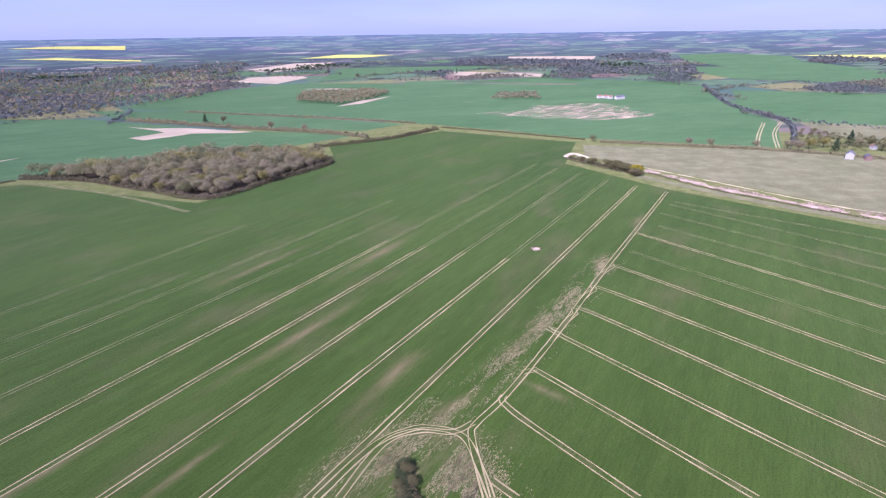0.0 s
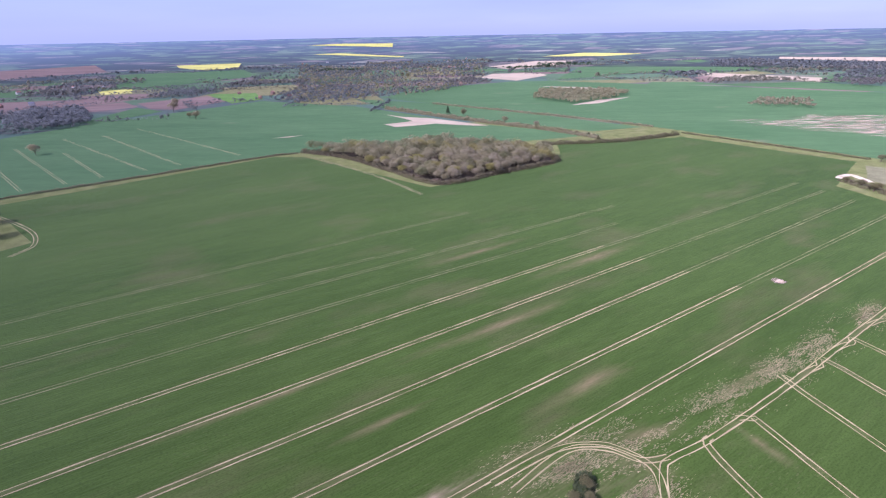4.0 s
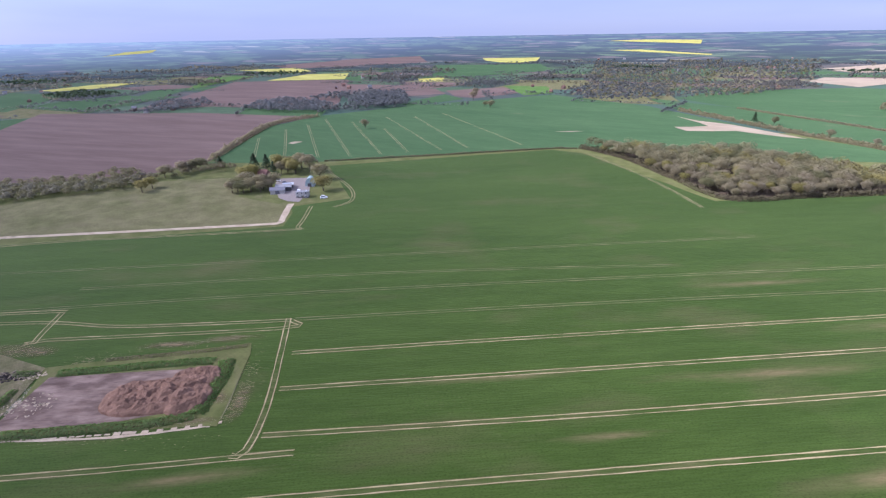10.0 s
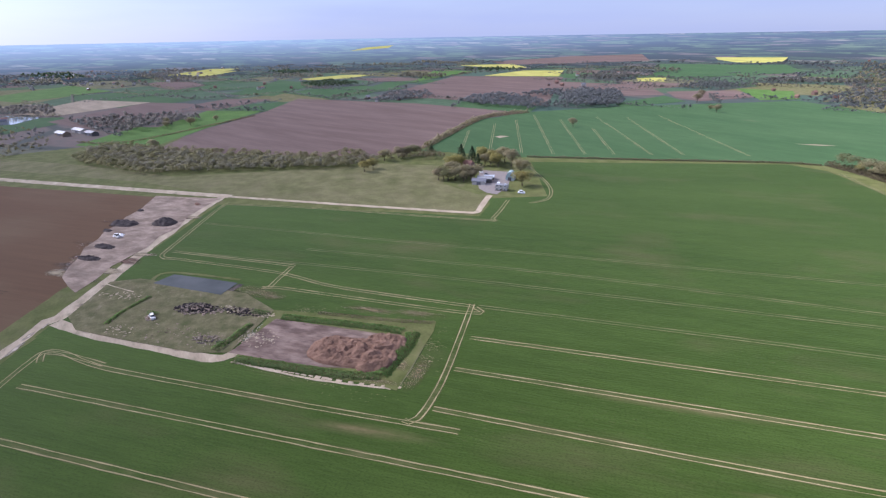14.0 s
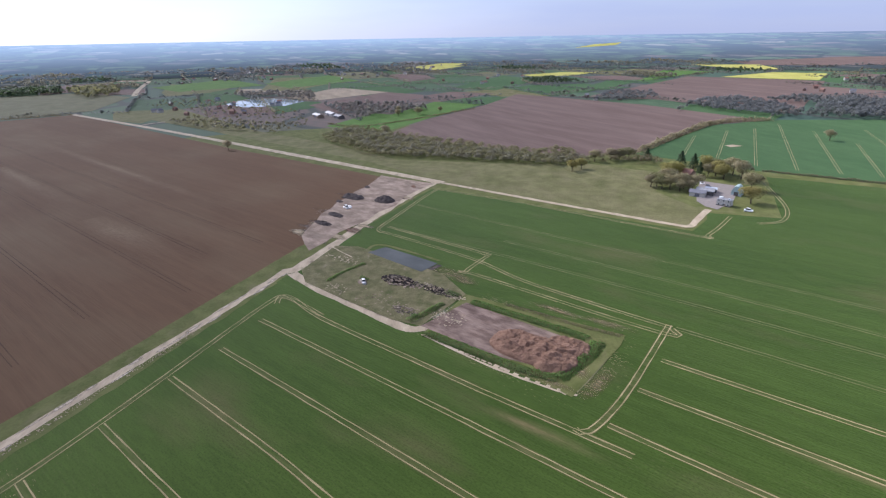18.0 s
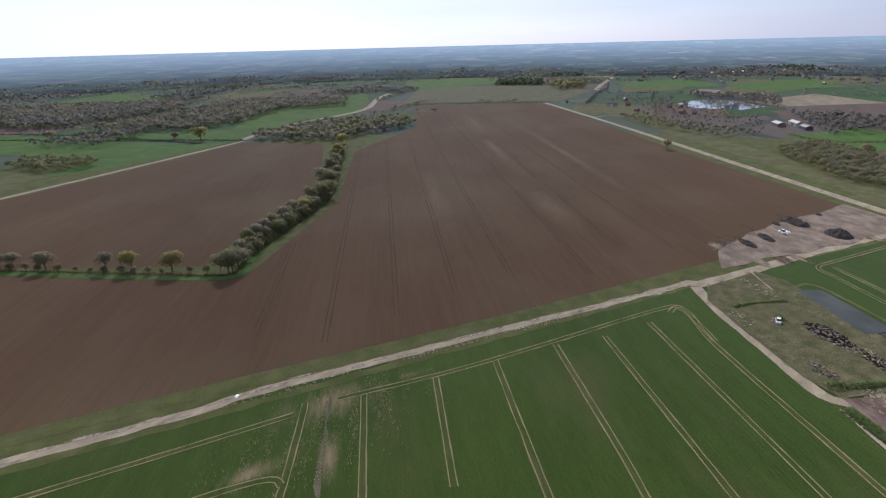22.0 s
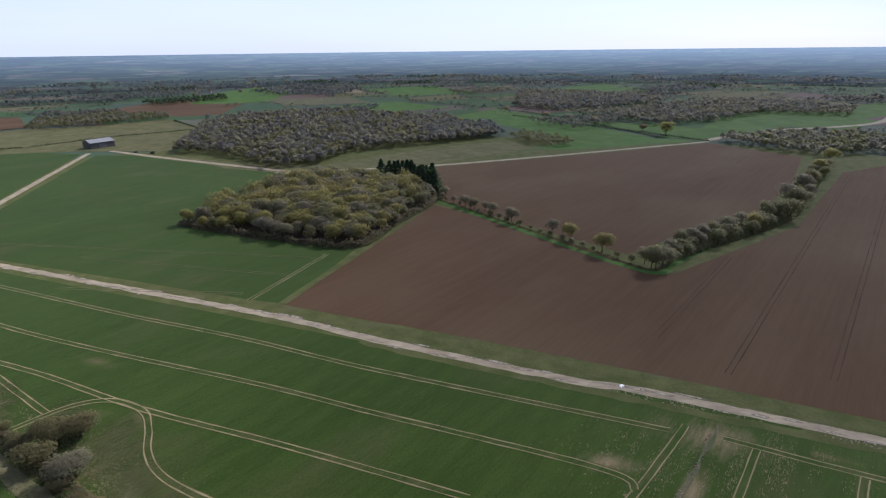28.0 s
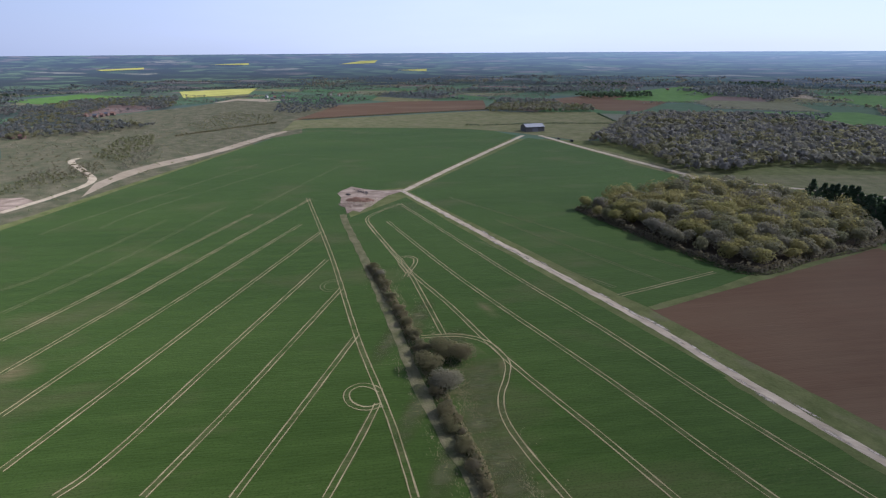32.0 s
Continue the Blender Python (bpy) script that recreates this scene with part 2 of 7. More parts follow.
for at_, c_ in ((0.0, (0.055, 0.092, 0.06)), (0.22, (0.066, 0.096, 0.058)), (0.36, (0.048, 0.082, 0.06)), (0.52, (0.13, 0.095, 0.08)), (0.62, (0.07, 0.11, 0.06)), (0.76, (0.065, 0.086, 0.055)), (0.88, (0.125, 0.122, 0.08))):
    e_ = ramp_.color_ramp.elements.new(at_) if at_ else ramp_.color_ramp.elements[0]
    e_.color = (*c_, 1)
ramp_.color_ramp.elements.remove(ramp_.color_ramp.elements[-1])
sep_ = cn_.nodes.new("ShaderNodeSeparateColor")
cn_.links.new(cells_.outputs["Color"], sep_.inputs[0])
cn_.links.new(sep_.outputs[0], ramp_.inputs[0])
rim_ = cn_.nodes.new("ShaderNodeMapRange")
rim_.inputs[1].default_value, rim_.inputs[2].default_value, rim_.inputs[3].default_value, rim_.inputs[4].default_value = 0.025, 0.06, 1.0, 0.0
cn_.links.new(edges_.outputs["Distance"], rim_.inputs[0])
col_ = mixed(cn_, times_(cn_, grain(cn_, 14, 0.35, 0.7, 5), 0.4), ramp_.outputs[0], (0.055, 0.075, 0.058))
col_ = mixed(cn_, rim_.outputs[0], col_, (0.055, 0.062, 0.052))
col_ = mixed(cn_, times_(cn_, grain(cn_, 330, 0.54, 0.60, 6, 20, 2.5, 4), 0.85), col_, (0.055, 0.068, 0.06))
cn_.links.new(col_, cs_.inputs["Base Color"])
LITTER = earth("leaf_litter", (0.05, 0.042, 0.028), (0.08, 0.06, 0.04), 6, 0.8)
CONCRETE = earth("old_concrete", (0.335, 0.265, 0.178), (0.47, 0.385, 0.272), 9, 0.8, 13, 4, rough=0.9, relief=0.05, spots=(0.1445, 0.136, 0.0765), spot=(5, 0.55, 0.72))
RUBBLE = earth("crushed_rubble", (0.22, 0.162, 0.118), (0.37, 0.285, 0.215), 11, 0.9, 58, 2.5, spots=(0.115, 0.084, 0.060), spot=(8, 0.46, 0.62), relief=0.3)
TRAM = earth("wheeling", (0.225, 0.180, 0.092), (0.320, 0.262, 0.142), 12, 0.6, 58, 4, spots=(0.11, 0.115, 0.05), spot=(9, 0.56, 0.78), streak=0.35)
TRAM_FAINT = earth("faint_wheeling", (0.105, 0.110, 0.046), (0.18, 0.165, 0.082), 16, 0.8, 58, 6)
BARE = earth("bare_patch", (0.165, 0.135, 0.07875), (0.2475, 0.2025, 0.1312), 8, 0.9, 58, 3, spots=(0.045, 0.09, 0.02625), spot=(7, 0.42, 0.6))
MANURE = earth("manure", (0.165, 0.098, 0.066), (0.245, 0.148, 0.102), 4, 0.7, relief=0.3, spots=(0.09, 0.055, 0.04), spot=(4, 0.5, 0.7))
YARD_WEED = earth("yard_weed", (0.080, 0.088, 0.032), (0.165, 0.140, 0.078), 8, 0.7, spots=(0.23, 0.19, 0.13), spot=(3, 0.60, 0.74), relief=0.4, blotch=0.5)
YARD_DARK = earth("dark_yard", (0.125, 0.082, 0.062), (0.27, 0.20, 0.160), 6, 0.6, 59, 4, spots=(0.070, 0.046, 0.038), spot=(6, 0.45, 0.6), relief=0.3, blotch=0.6)
SCORCHED = earth("scorched_scrap", (0.022, 0.019, 0.018), (0.075, 0.062, 0.055), 2, 0.4, relief=0.2)
SPOIL = earth("spoil", (0.045, 0.038, 0.036), (0.115, 0.095, 0.085), 2, 0.4, relief=0.2)
BRAMBLE_DARK = foliage("dark_thorn", (0.050, 0.066, 0.028), (0.080, 0.096, 0.040), (0.07, 0.075, 0.035))
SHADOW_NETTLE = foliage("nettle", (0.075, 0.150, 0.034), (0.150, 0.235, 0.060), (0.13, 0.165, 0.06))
BARE_TREE = foliage("budding_crown", (0.255, 0.212, 0.132), (0.315, 0.268, 0.168), (0.27, 0.245, 0.125))
GREY_TREE = foliage("bare_crown", (0.205, 0.182, 0.125), (0.245, 0.220, 0.152), (0.225, 0.205, 0.115))
HEDGE_DARK = foliage("thorn_leaf", (0.125, 0.120, 0.050), (0.185, 0.168, 0.074), (0.190, 0.155, 0.078))
GREEN_TREE = foliage("spring_crown", (0.240, 0.222, 0.068), (0.295, 0.268, 0.085), (0.27, 0.230, 0.085))
OLIVE_TREE = foliage("olive_crown", (0.155, 0.158, 0.070), (0.205, 0.200, 0.092), (0.203, 0.180, 0.095))
CONIFER = foliage("conifer_crown", (0.039, 0.065, 0.031), (0.072, 0.104, 0.046))
HAW = foliage("hedge_leaf", (0.120, 0.120, 0.053), (0.192, 0.170, 0.086), (0.168, 0.138, 0.084))
GORSE = foliage("gorse", (0.16, 0.17, 0.02), (0.42, 0.30, 0.02))
GREY_GREEN = foliage("grey_green_crown", (0.185, 0.175, 0.125), (0.215, 0.205, 0.15), (0.215, 0.195, 0.125))
# distant crowns: bare brown slightly greyed, then blue-grey, with haze mixed into the colour
BROWN_WOOD = foliage("bare_wood", (0.160, 0.146, 0.128), (0.195, 0.180, 0.155), (0.165, 0.162, 0.132))
HAZED_WOOD = foliage("far_wood", (0.135, 0.142, 0.138), (0.168, 0.174, 0.166), (0.15, 0.158, 0.135))
BARK = plain("bark", (0.085, 0.068, 0.05), 0.95, 0.4, 0.4)
BRICK = plain("brick", (0.20, 0.128, 0.10), 0.9, 0.25, 0.5)
RENDERED = plain("white_render", (0.40, 0.38, 0.345), 0.8, 0.08)
TILE = plain("clay_tile", (0.26, 0.135, 0.10), 0.85, 0.3, 0.6)
SLATE = plain("slate", (0.11, 0.11, 0.125), 0.6, 0.3, 0.6)
SHEET = plain("steel_sheet", (0.42, 0.45, 0.48), 0.45, 0.2, 1.5, 0.4)
OLD_SHEET = plain("weathered_sheet", (0.20, 0.20, 0.205), 0.6, 0.25, 1.5, 0.1)
DARK_SHEET = plain("dark_cladding", (0.075, 0.07, 0.07), 0.6, 0.3, 1.5)
PALE_GREEN = plain("green_tank", (0.27, 0.35, 0.34), 0.5, 0.15, 1.5)
GLASSY = plain("dark_glass", (0.03, 0.035, 0.04), 0.15, 0.2)
DULL_PAINT = plain("dull_white_paint", (0.42, 0.42, 0.41), 0.5, 0.2)
WHITE_PAINT = plain("white_paint", (0.75, 0.75, 0.74), 0.4, 0.1)
BLACK_RUBBER = plain("rubber", (0.03, 0.03, 0.03), 0.7, 0.2)
TIMBER = plain("timber", (0.21, 0.165, 0.12), 0.85, 0.3, 0.4)
TARMAC = plain("tarmac", (0.20, 0.17, 0.15), 0.9, 0.2, 2.0)

WATER, wt, ws = blank("water", 0.5, 0.05)
wt.links.new(mixed(wt, grain(wt, 14, 0.35, 0.65, 3), (0.034, 0.038, 0.038), (0.054, 0.058, 0.058)), ws.inputs["Base Color"])
bumpy(wt, ws, grain(wt, 0.8, 0.2, 0.8, 3, 30, 3), 0.03)

LAKE_WATER, lw_, ls_ = blank("lake_water", 0.08, 0.5)
lw_.links.new(mixed(lw_, grain(lw_, 40, 0.35, 0.65, 3), (0.09, 0.12, 0.14), (0.12, 0.15, 0.17)), ls_.inputs["Base Color"])

# the hazy distance, kilometres off: woods and fields paling under blue haze painted as emission
HAZED_DISTANCE, dt, ds = blank("distance", 1.0, 0.0)
dv2_ = dt.nodes.new("ShaderNodeTexVoronoi")
dv2_.voronoi_dimensions = "2D"
dv2_.inputs["Scale"].default_value = 1.0
dg_ = dt.nodes.new("ShaderNodeNewGeometry")
dp_ = dt.nodes.new("ShaderNodeMapping")
dp_.vector_type = "TEXTURE"
dp_.inputs["Rotation"].default_value, dp_.inputs["Scale"].default_value = (0, 0, radians(32)), (190, 140, 1e6)
dt.links.new(dg_.outputs["Position"], dp_.inputs[0])
dt.links.new(dp_.outputs[0], dv2_.inputs["Vector"])
dr2_ = dt.nodes.new("ShaderNodeValToRGB")
dr2_.color_ramp.interpolation = "CONSTANT"
for at_, c_ in ((0.0, (0.040, 0.046, 0.042)), (0.26, (0.075, 0.105, 0.062)), (0.50, (0.055, 0.075, 0.05)), (0.70, (0.11, 0.096, 0.082)), (0.86, (0.09, 0.12, 0.07)), (0.96, (0.17, 0.16, 0.12))):
    e_ = dr2_.color_ramp.elements.new(at_) if at_ else dr2_.color_ramp.elements[0]
    e_.color = (*c_, 1)
dr2_.color_ramp.elements.remove(dr2_.color_ramp.elements[-1])
dc_ = dt.nodes.new("ShaderNodeSeparateColor")
dt.links.new(dv2_.outputs["Color"], dc_.inputs[0])
dt.links.new(dc_.outputs[0], dr2_.inputs[0])
de_ = dt.nodes.new("ShaderNodeTexVoronoi")
de_.feature, de_.voronoi_dimensions = "DISTANCE_TO_EDGE", "2D"
de_.inputs["Scale"].default_value = 1.0
dt.links.new(dp_.outputs[0], de_.inputs["Vector"])
dh_ = dt.nodes.new("ShaderNodeMapRange")
dh_.inputs[1].default_value, dh_.inputs[2].default_value, dh_.inputs[3].default_value, dh_.inputs[4].default_value = 0.04, 0.09, 0.8, 0.0
dt.links.new(de_.outputs["Distance"], dh_.inputs[0])
band = mixed(dt, dh_.outputs[0], dr2_.outputs[0], (0.036, 0.044, 0.036))
band = mixed(dt, times_(dt, grain(dt, 90, 0.47, 0.56, 9, 32, 1.5), 0.85), band, (0.036, 0.044, 0.042))
dt.links.new(band, ds.inputs["Base Color"])
# painted haze: emission grows with radius, brightest and palest below the sun
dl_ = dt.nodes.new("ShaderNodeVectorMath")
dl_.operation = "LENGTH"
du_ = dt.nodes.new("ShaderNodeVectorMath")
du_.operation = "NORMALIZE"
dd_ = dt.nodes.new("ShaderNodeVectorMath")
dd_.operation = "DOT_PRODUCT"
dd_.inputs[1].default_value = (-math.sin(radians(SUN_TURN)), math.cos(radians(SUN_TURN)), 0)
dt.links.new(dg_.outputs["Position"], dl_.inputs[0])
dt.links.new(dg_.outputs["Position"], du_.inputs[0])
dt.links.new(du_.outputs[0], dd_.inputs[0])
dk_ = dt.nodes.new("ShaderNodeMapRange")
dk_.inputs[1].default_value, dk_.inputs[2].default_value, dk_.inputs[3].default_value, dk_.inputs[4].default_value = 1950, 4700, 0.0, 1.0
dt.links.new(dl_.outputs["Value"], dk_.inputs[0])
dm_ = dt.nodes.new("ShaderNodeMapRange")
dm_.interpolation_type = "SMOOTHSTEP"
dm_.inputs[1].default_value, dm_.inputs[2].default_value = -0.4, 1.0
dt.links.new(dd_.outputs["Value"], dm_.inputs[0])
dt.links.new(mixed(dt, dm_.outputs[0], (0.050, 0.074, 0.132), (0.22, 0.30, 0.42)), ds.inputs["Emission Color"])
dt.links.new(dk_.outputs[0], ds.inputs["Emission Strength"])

# ---- small builders ----
RISE_FROM, RIM = 1800.0, 4900.0


def ground_z(x, y):
    """The land lies flat near by and rises gently to its far rim."""
    r = math.hypot(x, y)
    return 0.0 if r < RISE_FROM else (EYE - 21.38) * ((r - RISE_FROM) / (RIM - RISE_FROM)) ** 2


def mesh(name, verts, faces, material):
    me = bpy.data.meshes.new(name)
    me.from_pydata(verts, [], faces)
    me.materials.append(material)
    me.validate()
    me.update()
    return me


def part(name, me, parent, label="", at=None):
    ob = new(name, me)
    ob.parent = parent
    if at is not None:
        ob.matrix_basis = at
    return tagged(ob, label) if label else ob


def steps_up(x, y):
    """Layers lie flat near by and further apart where the land rises."""
    return 1 + max(0.0, math.hypot(x, y) - 1400) / 60.0


PLOTS = []                     # outlines of the ground covers laid so far
LAYER = itertools.count()      # no two layers share one plane


def lay(x, y, lift):
    return (x, y, ground_z(x, y) + lift * steps_up(x, y))


def smooth(pts, step, loop=False):
    """A soft line through the points, a point about every step metres."""
    p = [Vector(q) for q in pts]
    out = []
    for i in range(len(p) - 1):
        p0, p1, p2, p3 = p[max(i - 1, 0)], p[i], p[i + 1], p[min(i + 2, len(p) - 1)]
        n = max(1, int((p2 - p1).length / step))
        for k in range(n):
            t = k / n
            out.append(0.5 * (2 * p1 + (p2 - p0) * t + (2 * p0 - 5 * p1 + 4 * p2 - p3) * t * t + (3 * p1 - p0 - 3 * p2 + p3) * t ** 3))
    out.append(p[-1])
    return out


def field(name, material, pts, label, lift=0.03, category="field", layered=True):
    """A stretch of ground cover with a slightly uneven edge."""
    PLOTS.append([(q[0], q[1]) for q in pts])
    lift += next(LAYER) * 0.0003 if layered else 0.0
    line = []
    for i, q in enumerate(pts):
        q, w = Vector(q), Vector(pts[(i + 1) % len(pts)])
        n = max(1, int((w - q).length / 25.0))
        for k in range(n):
            c = q.lerp(w, k / n)
            f = min(1.0, c.length / 400 + 0.25)
            j = noise.noise_vector((c.x * 0.05, c.y * 0.05, 3.1)) * (1.2 * f if 0 < k else 0)
            line.append(Vector((c.x + j.x, c.y + j.y, 0)))
    from mathutils.geometry import tessellate_polygon
    tris = tessellate_polygon([line])
    verts = [lay(c.x, c.y, lift) for c in line]
    faces = []
    for t in tris:
        u, v, w = (line[k] for k in t)
        faces.append(tuple(t) if (v - u).cross(w - u).z > 0 else tuple(reversed(t)))
    ob = new(name, mesh(name, verts, faces, material))
    return tagged(ob, label, category, kind="structure")


def strip_data(pts, width, lift, step, wob, shift=0.0, seed=0.0):
    lift += next(LAYER) * 0.00015
    line = smooth(pts, step)
    verts, faces = [], []
    for i, c in enumerate(line):
        d = (line[min(i + 1, len(line) - 1)] - line[max(i - 1, 0)]).normalized()
        n = Vector((-d.y, d.x))
        s1 = noise.noise((c.x * 0.13, c.y * 0.13, seed)) * wob
        s2 = noise.noise((c.x * 0.13, c.y * 0.13, seed + 9)) * wob
        for e in (shift - width / 2 - s1, shift + width / 2 + s2):
            q = c + n * e
            verts.append(lay(q.x, q.y, lift + 0.0012 * (7 * i % 5)))
        if i:
            k = 2 * i
            faces.append((k - 1, k - 2, k, k + 1))
    return verts, faces


def strip(name, material, pts, width, label, lift=0.06, step=5.0, wob=0.5, category="track", parent=None):
    v, f = strip_data(pts, width, lift, step, wob)
    ob = new(name, mesh(name, v, f, material))
    if parent:
        ob.parent = parent
        return ob
    return tagged(ob, label, category, kind="structure")


WORN = worn_through("worn_crop", WHEAT_TONES, WHEAT_LOOKS, (0.10, 0.085, 0.040), (0.15, 0.120, 0.060), 0.55, 0.7, 7.0, 58.0, rim=False)


def wheelings(parent, pts, faint=False, gauge=2.1, width=0.40, step=1.8, lift=0.05, worn=True, material=None):
    """A pair of wheel ruts worn through the crop."""
    v, f = [], []
    for s in (-gauge / 2, gauge / 2):
        a_, b_ = strip_data(pts, width, lift, step, 0.22, s, s * 5)
        f += [tuple(k + len(v) for k in q) for q in b_]
        v += a_
    ob = new("tramline", mesh("tramline", v, f, material or (TRAM_FAINT if faint else TRAM)))
    ob.parent = parent
    if not faint and worn:
        a_, b_ = strip_data(pts, gauge + 0.9, lift * 0.8, step, 0.5)
        new("worn_crop", mesh("worn_crop", a_, b_, WORN)).parent = parent
    return ob


rng = np.random.default_rng(7)


def clumps(points, normals, sizes, jitter=0.8):
    """Small four-cornered sprays of twig and leaf at the points, facing roughly along the normals."""
    n = len(points)
    d = normals + rng.normal(0, jitter, (n, 3))
    d /= np.linalg.norm(d, axis=1)[:, None] + 1e-9
    d *= np.where((d * normals).sum(1) < 0, -1.0, 1.0)[:, None]
    h = rng.normal(0, 1, (n, 3))
    u = np.cross(d, h)
    u /= np.linalg.norm(u, axis=1)[:, None] + 1e-9
    w = np.cross(d, u)
    s = np.asarray(sizes).reshape(-1, 1) * 0.5
    asp = rng.uniform(0.4, 1.0, (n, 1))
    bend = d * s * rng.uniform(-0.5, 0.5, (n, 1))
    v = np.stack([points - u * s - w * s * asp, points + u * s - w * s * asp * 0.7 + bend, points + u * s * 0.8 + w * s * asp, points - u * s * 0.7 + w * s * asp + bend], 1)
    soft_n = normals + d * 0.2
    return np.concatenate([v, np.repeat(soft_n[:, None, :], 4, 1)], 2).reshape(-1, 6)


def clump_mesh(name, v, material):
    v, nrm = v[:, :3], v[:, 3:]
    n = len(v) // 4
    me = bpy.data.meshes.new(name)
    me.vertices.add(len(v))
    me.vertices.foreach_set("co", np.ascontiguousarray(v, dtype=np.float32).ravel())
    me.loops.add(4 * n)
    me.loops.foreach_set("vertex_index", np.arange(4 * n, dtype=np.int32))
    me.polygons.add(n)
    me.polygons.foreach_set("loop_start", np.arange(0, 4 * n, 4, dtype=np.int32))
    me.materials.append(material)
    me.update()
    me.validate()
    nrm = nrm / (np.linalg.norm(nrm, axis=1)[:, None] + 1e-9)
    me.normals_split_custom_set_from_vertices(nrm.tolist())
    return me


def crown_leaves(lobes, count, low, high, spread, size, squash=0.75, upper=False):
    """A crown of unit height from low to high: round lobes filled with small sprays, densest towards the outside."""
    c = rng.normal(0, 1, (lobes, 3))
    c /= np.linalg.norm(c, axis=1)[:, None]
    c *= rng.uniform(0.3, 1.0, (lobes, 1)) * np.array([spread * 0.52, spread * 0.52, (high - low) * 0.26])
    mid = np.array([0, 0, (low + high) / 2])
    c = c + mid
    rad = rng.uniform(0.8, 1.2, lobes) * spread * 0.54
    k = rng.choice(lobes, count, p=rad ** 2 / (rad ** 2).sum())
    d = rng.normal(0, 1, (count, 3))
    d[:, 2] = np.where(rng.random(count) < (1.0 if upper else 0.6), np.abs(d[:, 2]), d[:, 2])
    d /= np.linalg.norm(d, axis=1)[:, None]
    p = c[k] + d * rad[k][:, None] * np.array([1, 1, squash]) * rng.uniform(0.5 if upper else 0.3, 1.0, (count, 1)) ** 0.35
    whole = p - mid + np.array([0, 0, 0.1])
    whole /= np.linalg.norm(whole, axis=1)[:, None] + 1e-9
    n = d * 0.5 + whole * 0.45 + np.array([0, 0, 0.45])
    return clumps(p, n, rng.uniform(0.55, 1.35, count) * size, 0.45 if upper else 0.7)


def trunk_mesh(name, high, thick, limbs):
    """A tapered trunk with limbs, unit height."""
    v, f = [], []

    def tube(p, q, r0, r1):
        d = (q - p).normalized()
        u = d.orthogonal().normalized()
        w = d.cross(u)
        k = len(v)
        for c, r in ((p, r0), (q, r1)):
            v.extend([c + (u * math.cos(a_) + w * math.sin(a_)) * r for a_ in (0, 1.257, 2.513, 3.77, 5.027)])
        f.extend([(k + i, k + (i + 1) % 5, k + 5 + (i + 1) % 5, k + 5 + i) for i in range(5)])
        f.append(tuple(range(k + 5, k + 10)))

    top = Vector((0.02, -0.01, high))
    tube(Vector((0, 0, -0.02)), top, thick, thick * 0.6)
    for i in range(limbs):
        a_ = i * 2.4 + rng.uniform(-0.4, 0.4)
        tube(top * rng.uniform(0.75, 0.98), Vector((math.cos(a_) * 0.22, math.sin(a_) * 0.22, high + rng.uniform(0.18, 0.42))), thick * 0.5, thick * 0.12)
    return mesh(name, v, f, BARK)


def tree_kind(material, clump_n, size, lobes=9, low=0.22, high=1.0, spread=0.48, limbs=5, variants=3):
    """Some variants of one kind of tree, one metre high."""
    kinds = []
    for _ in range(variants):
        crown = clump_mesh("crown", crown_leaves(lobes, clump_n, low, high, spread, size), material)
        kinds.append((trunk_mesh("trunk", low + 0.16, 0.026, limbs), crown))
    return kinds


def fir_kind(variants=2):
    kinds = []
    for _ in range(variants):
        n = 420
        h = rng.uniform(0.08, 1.0, n)
        a_ = rng.uniform(0, 6.283, n)
        r = (1.04 - h) * 0.30 * rng.uniform(0.6, 1.1, n)
        p = np.stack([np.cos(a_) * r, np.sin(a_) * r, h], 1)
        d = np.stack([np.cos(a_), np.sin(a_), np.full(n, 0.5)], 1)
        kinds.append((trunk_mesh("trunk", 0.6, 0.02, 2), clump_mesh("crown", clumps(p, d, rng.uniform(0.04, 0.09, n)), CONIFER)))
    return kinds


def plant(kinds, x, y, h, wide=1.0, name="tree", label="", group="", category="tree", sink=0.0):
    t_, c_ = kinds[random.randrange(len(kinds))]
    e = new(name)
    e.empty_display_size = 0.5
    e.matrix_basis = Matrix.LocRotScale((x, y, ground_z(x, y) - sink), Euler((0, 0, random.uniform(0, 6.28))), (h * wide, h * wide, h))
    part("trunk", t_, e)
    part("crown", c_, e)
    return tagged(e, label, category, group)


def inside(poly, x, y):
    hit = False
    for i in range(len(poly)):
        (x1, y1), (x2, y2) = poly[i - 1], poly[i]
        if (y1 > y) != (y2 > y) and x < (x2 - x1) * (y - y1) / (y2 - y1) + x1:
            hit = not hit
    return hit


def scatter(poly, gap, loose=0.4):
    """Places on a shaken grid inside a plan outline."""
    xs, ys = [q[0] for q in poly], [q[1] for q in poly]
    out = []
    y, row = min(ys), 0
    while y < max(ys):
        x = min(xs) + (gap / 2 if row % 2 else 0)
        while x < max(xs):
            px, py = x + random.uniform(-loose, loose) * gap, y + random.uniform(-loose, loose) * gap
            if inside(poly, px, py):
                out.append((px, py))
            x += gap
        y += gap * 0.87
        row += 1
    return out


LAKE = [(-987, -544), (-1071, -547), (-1092, -490), (-1035, -405), (-963, -416), (-942, -484)]


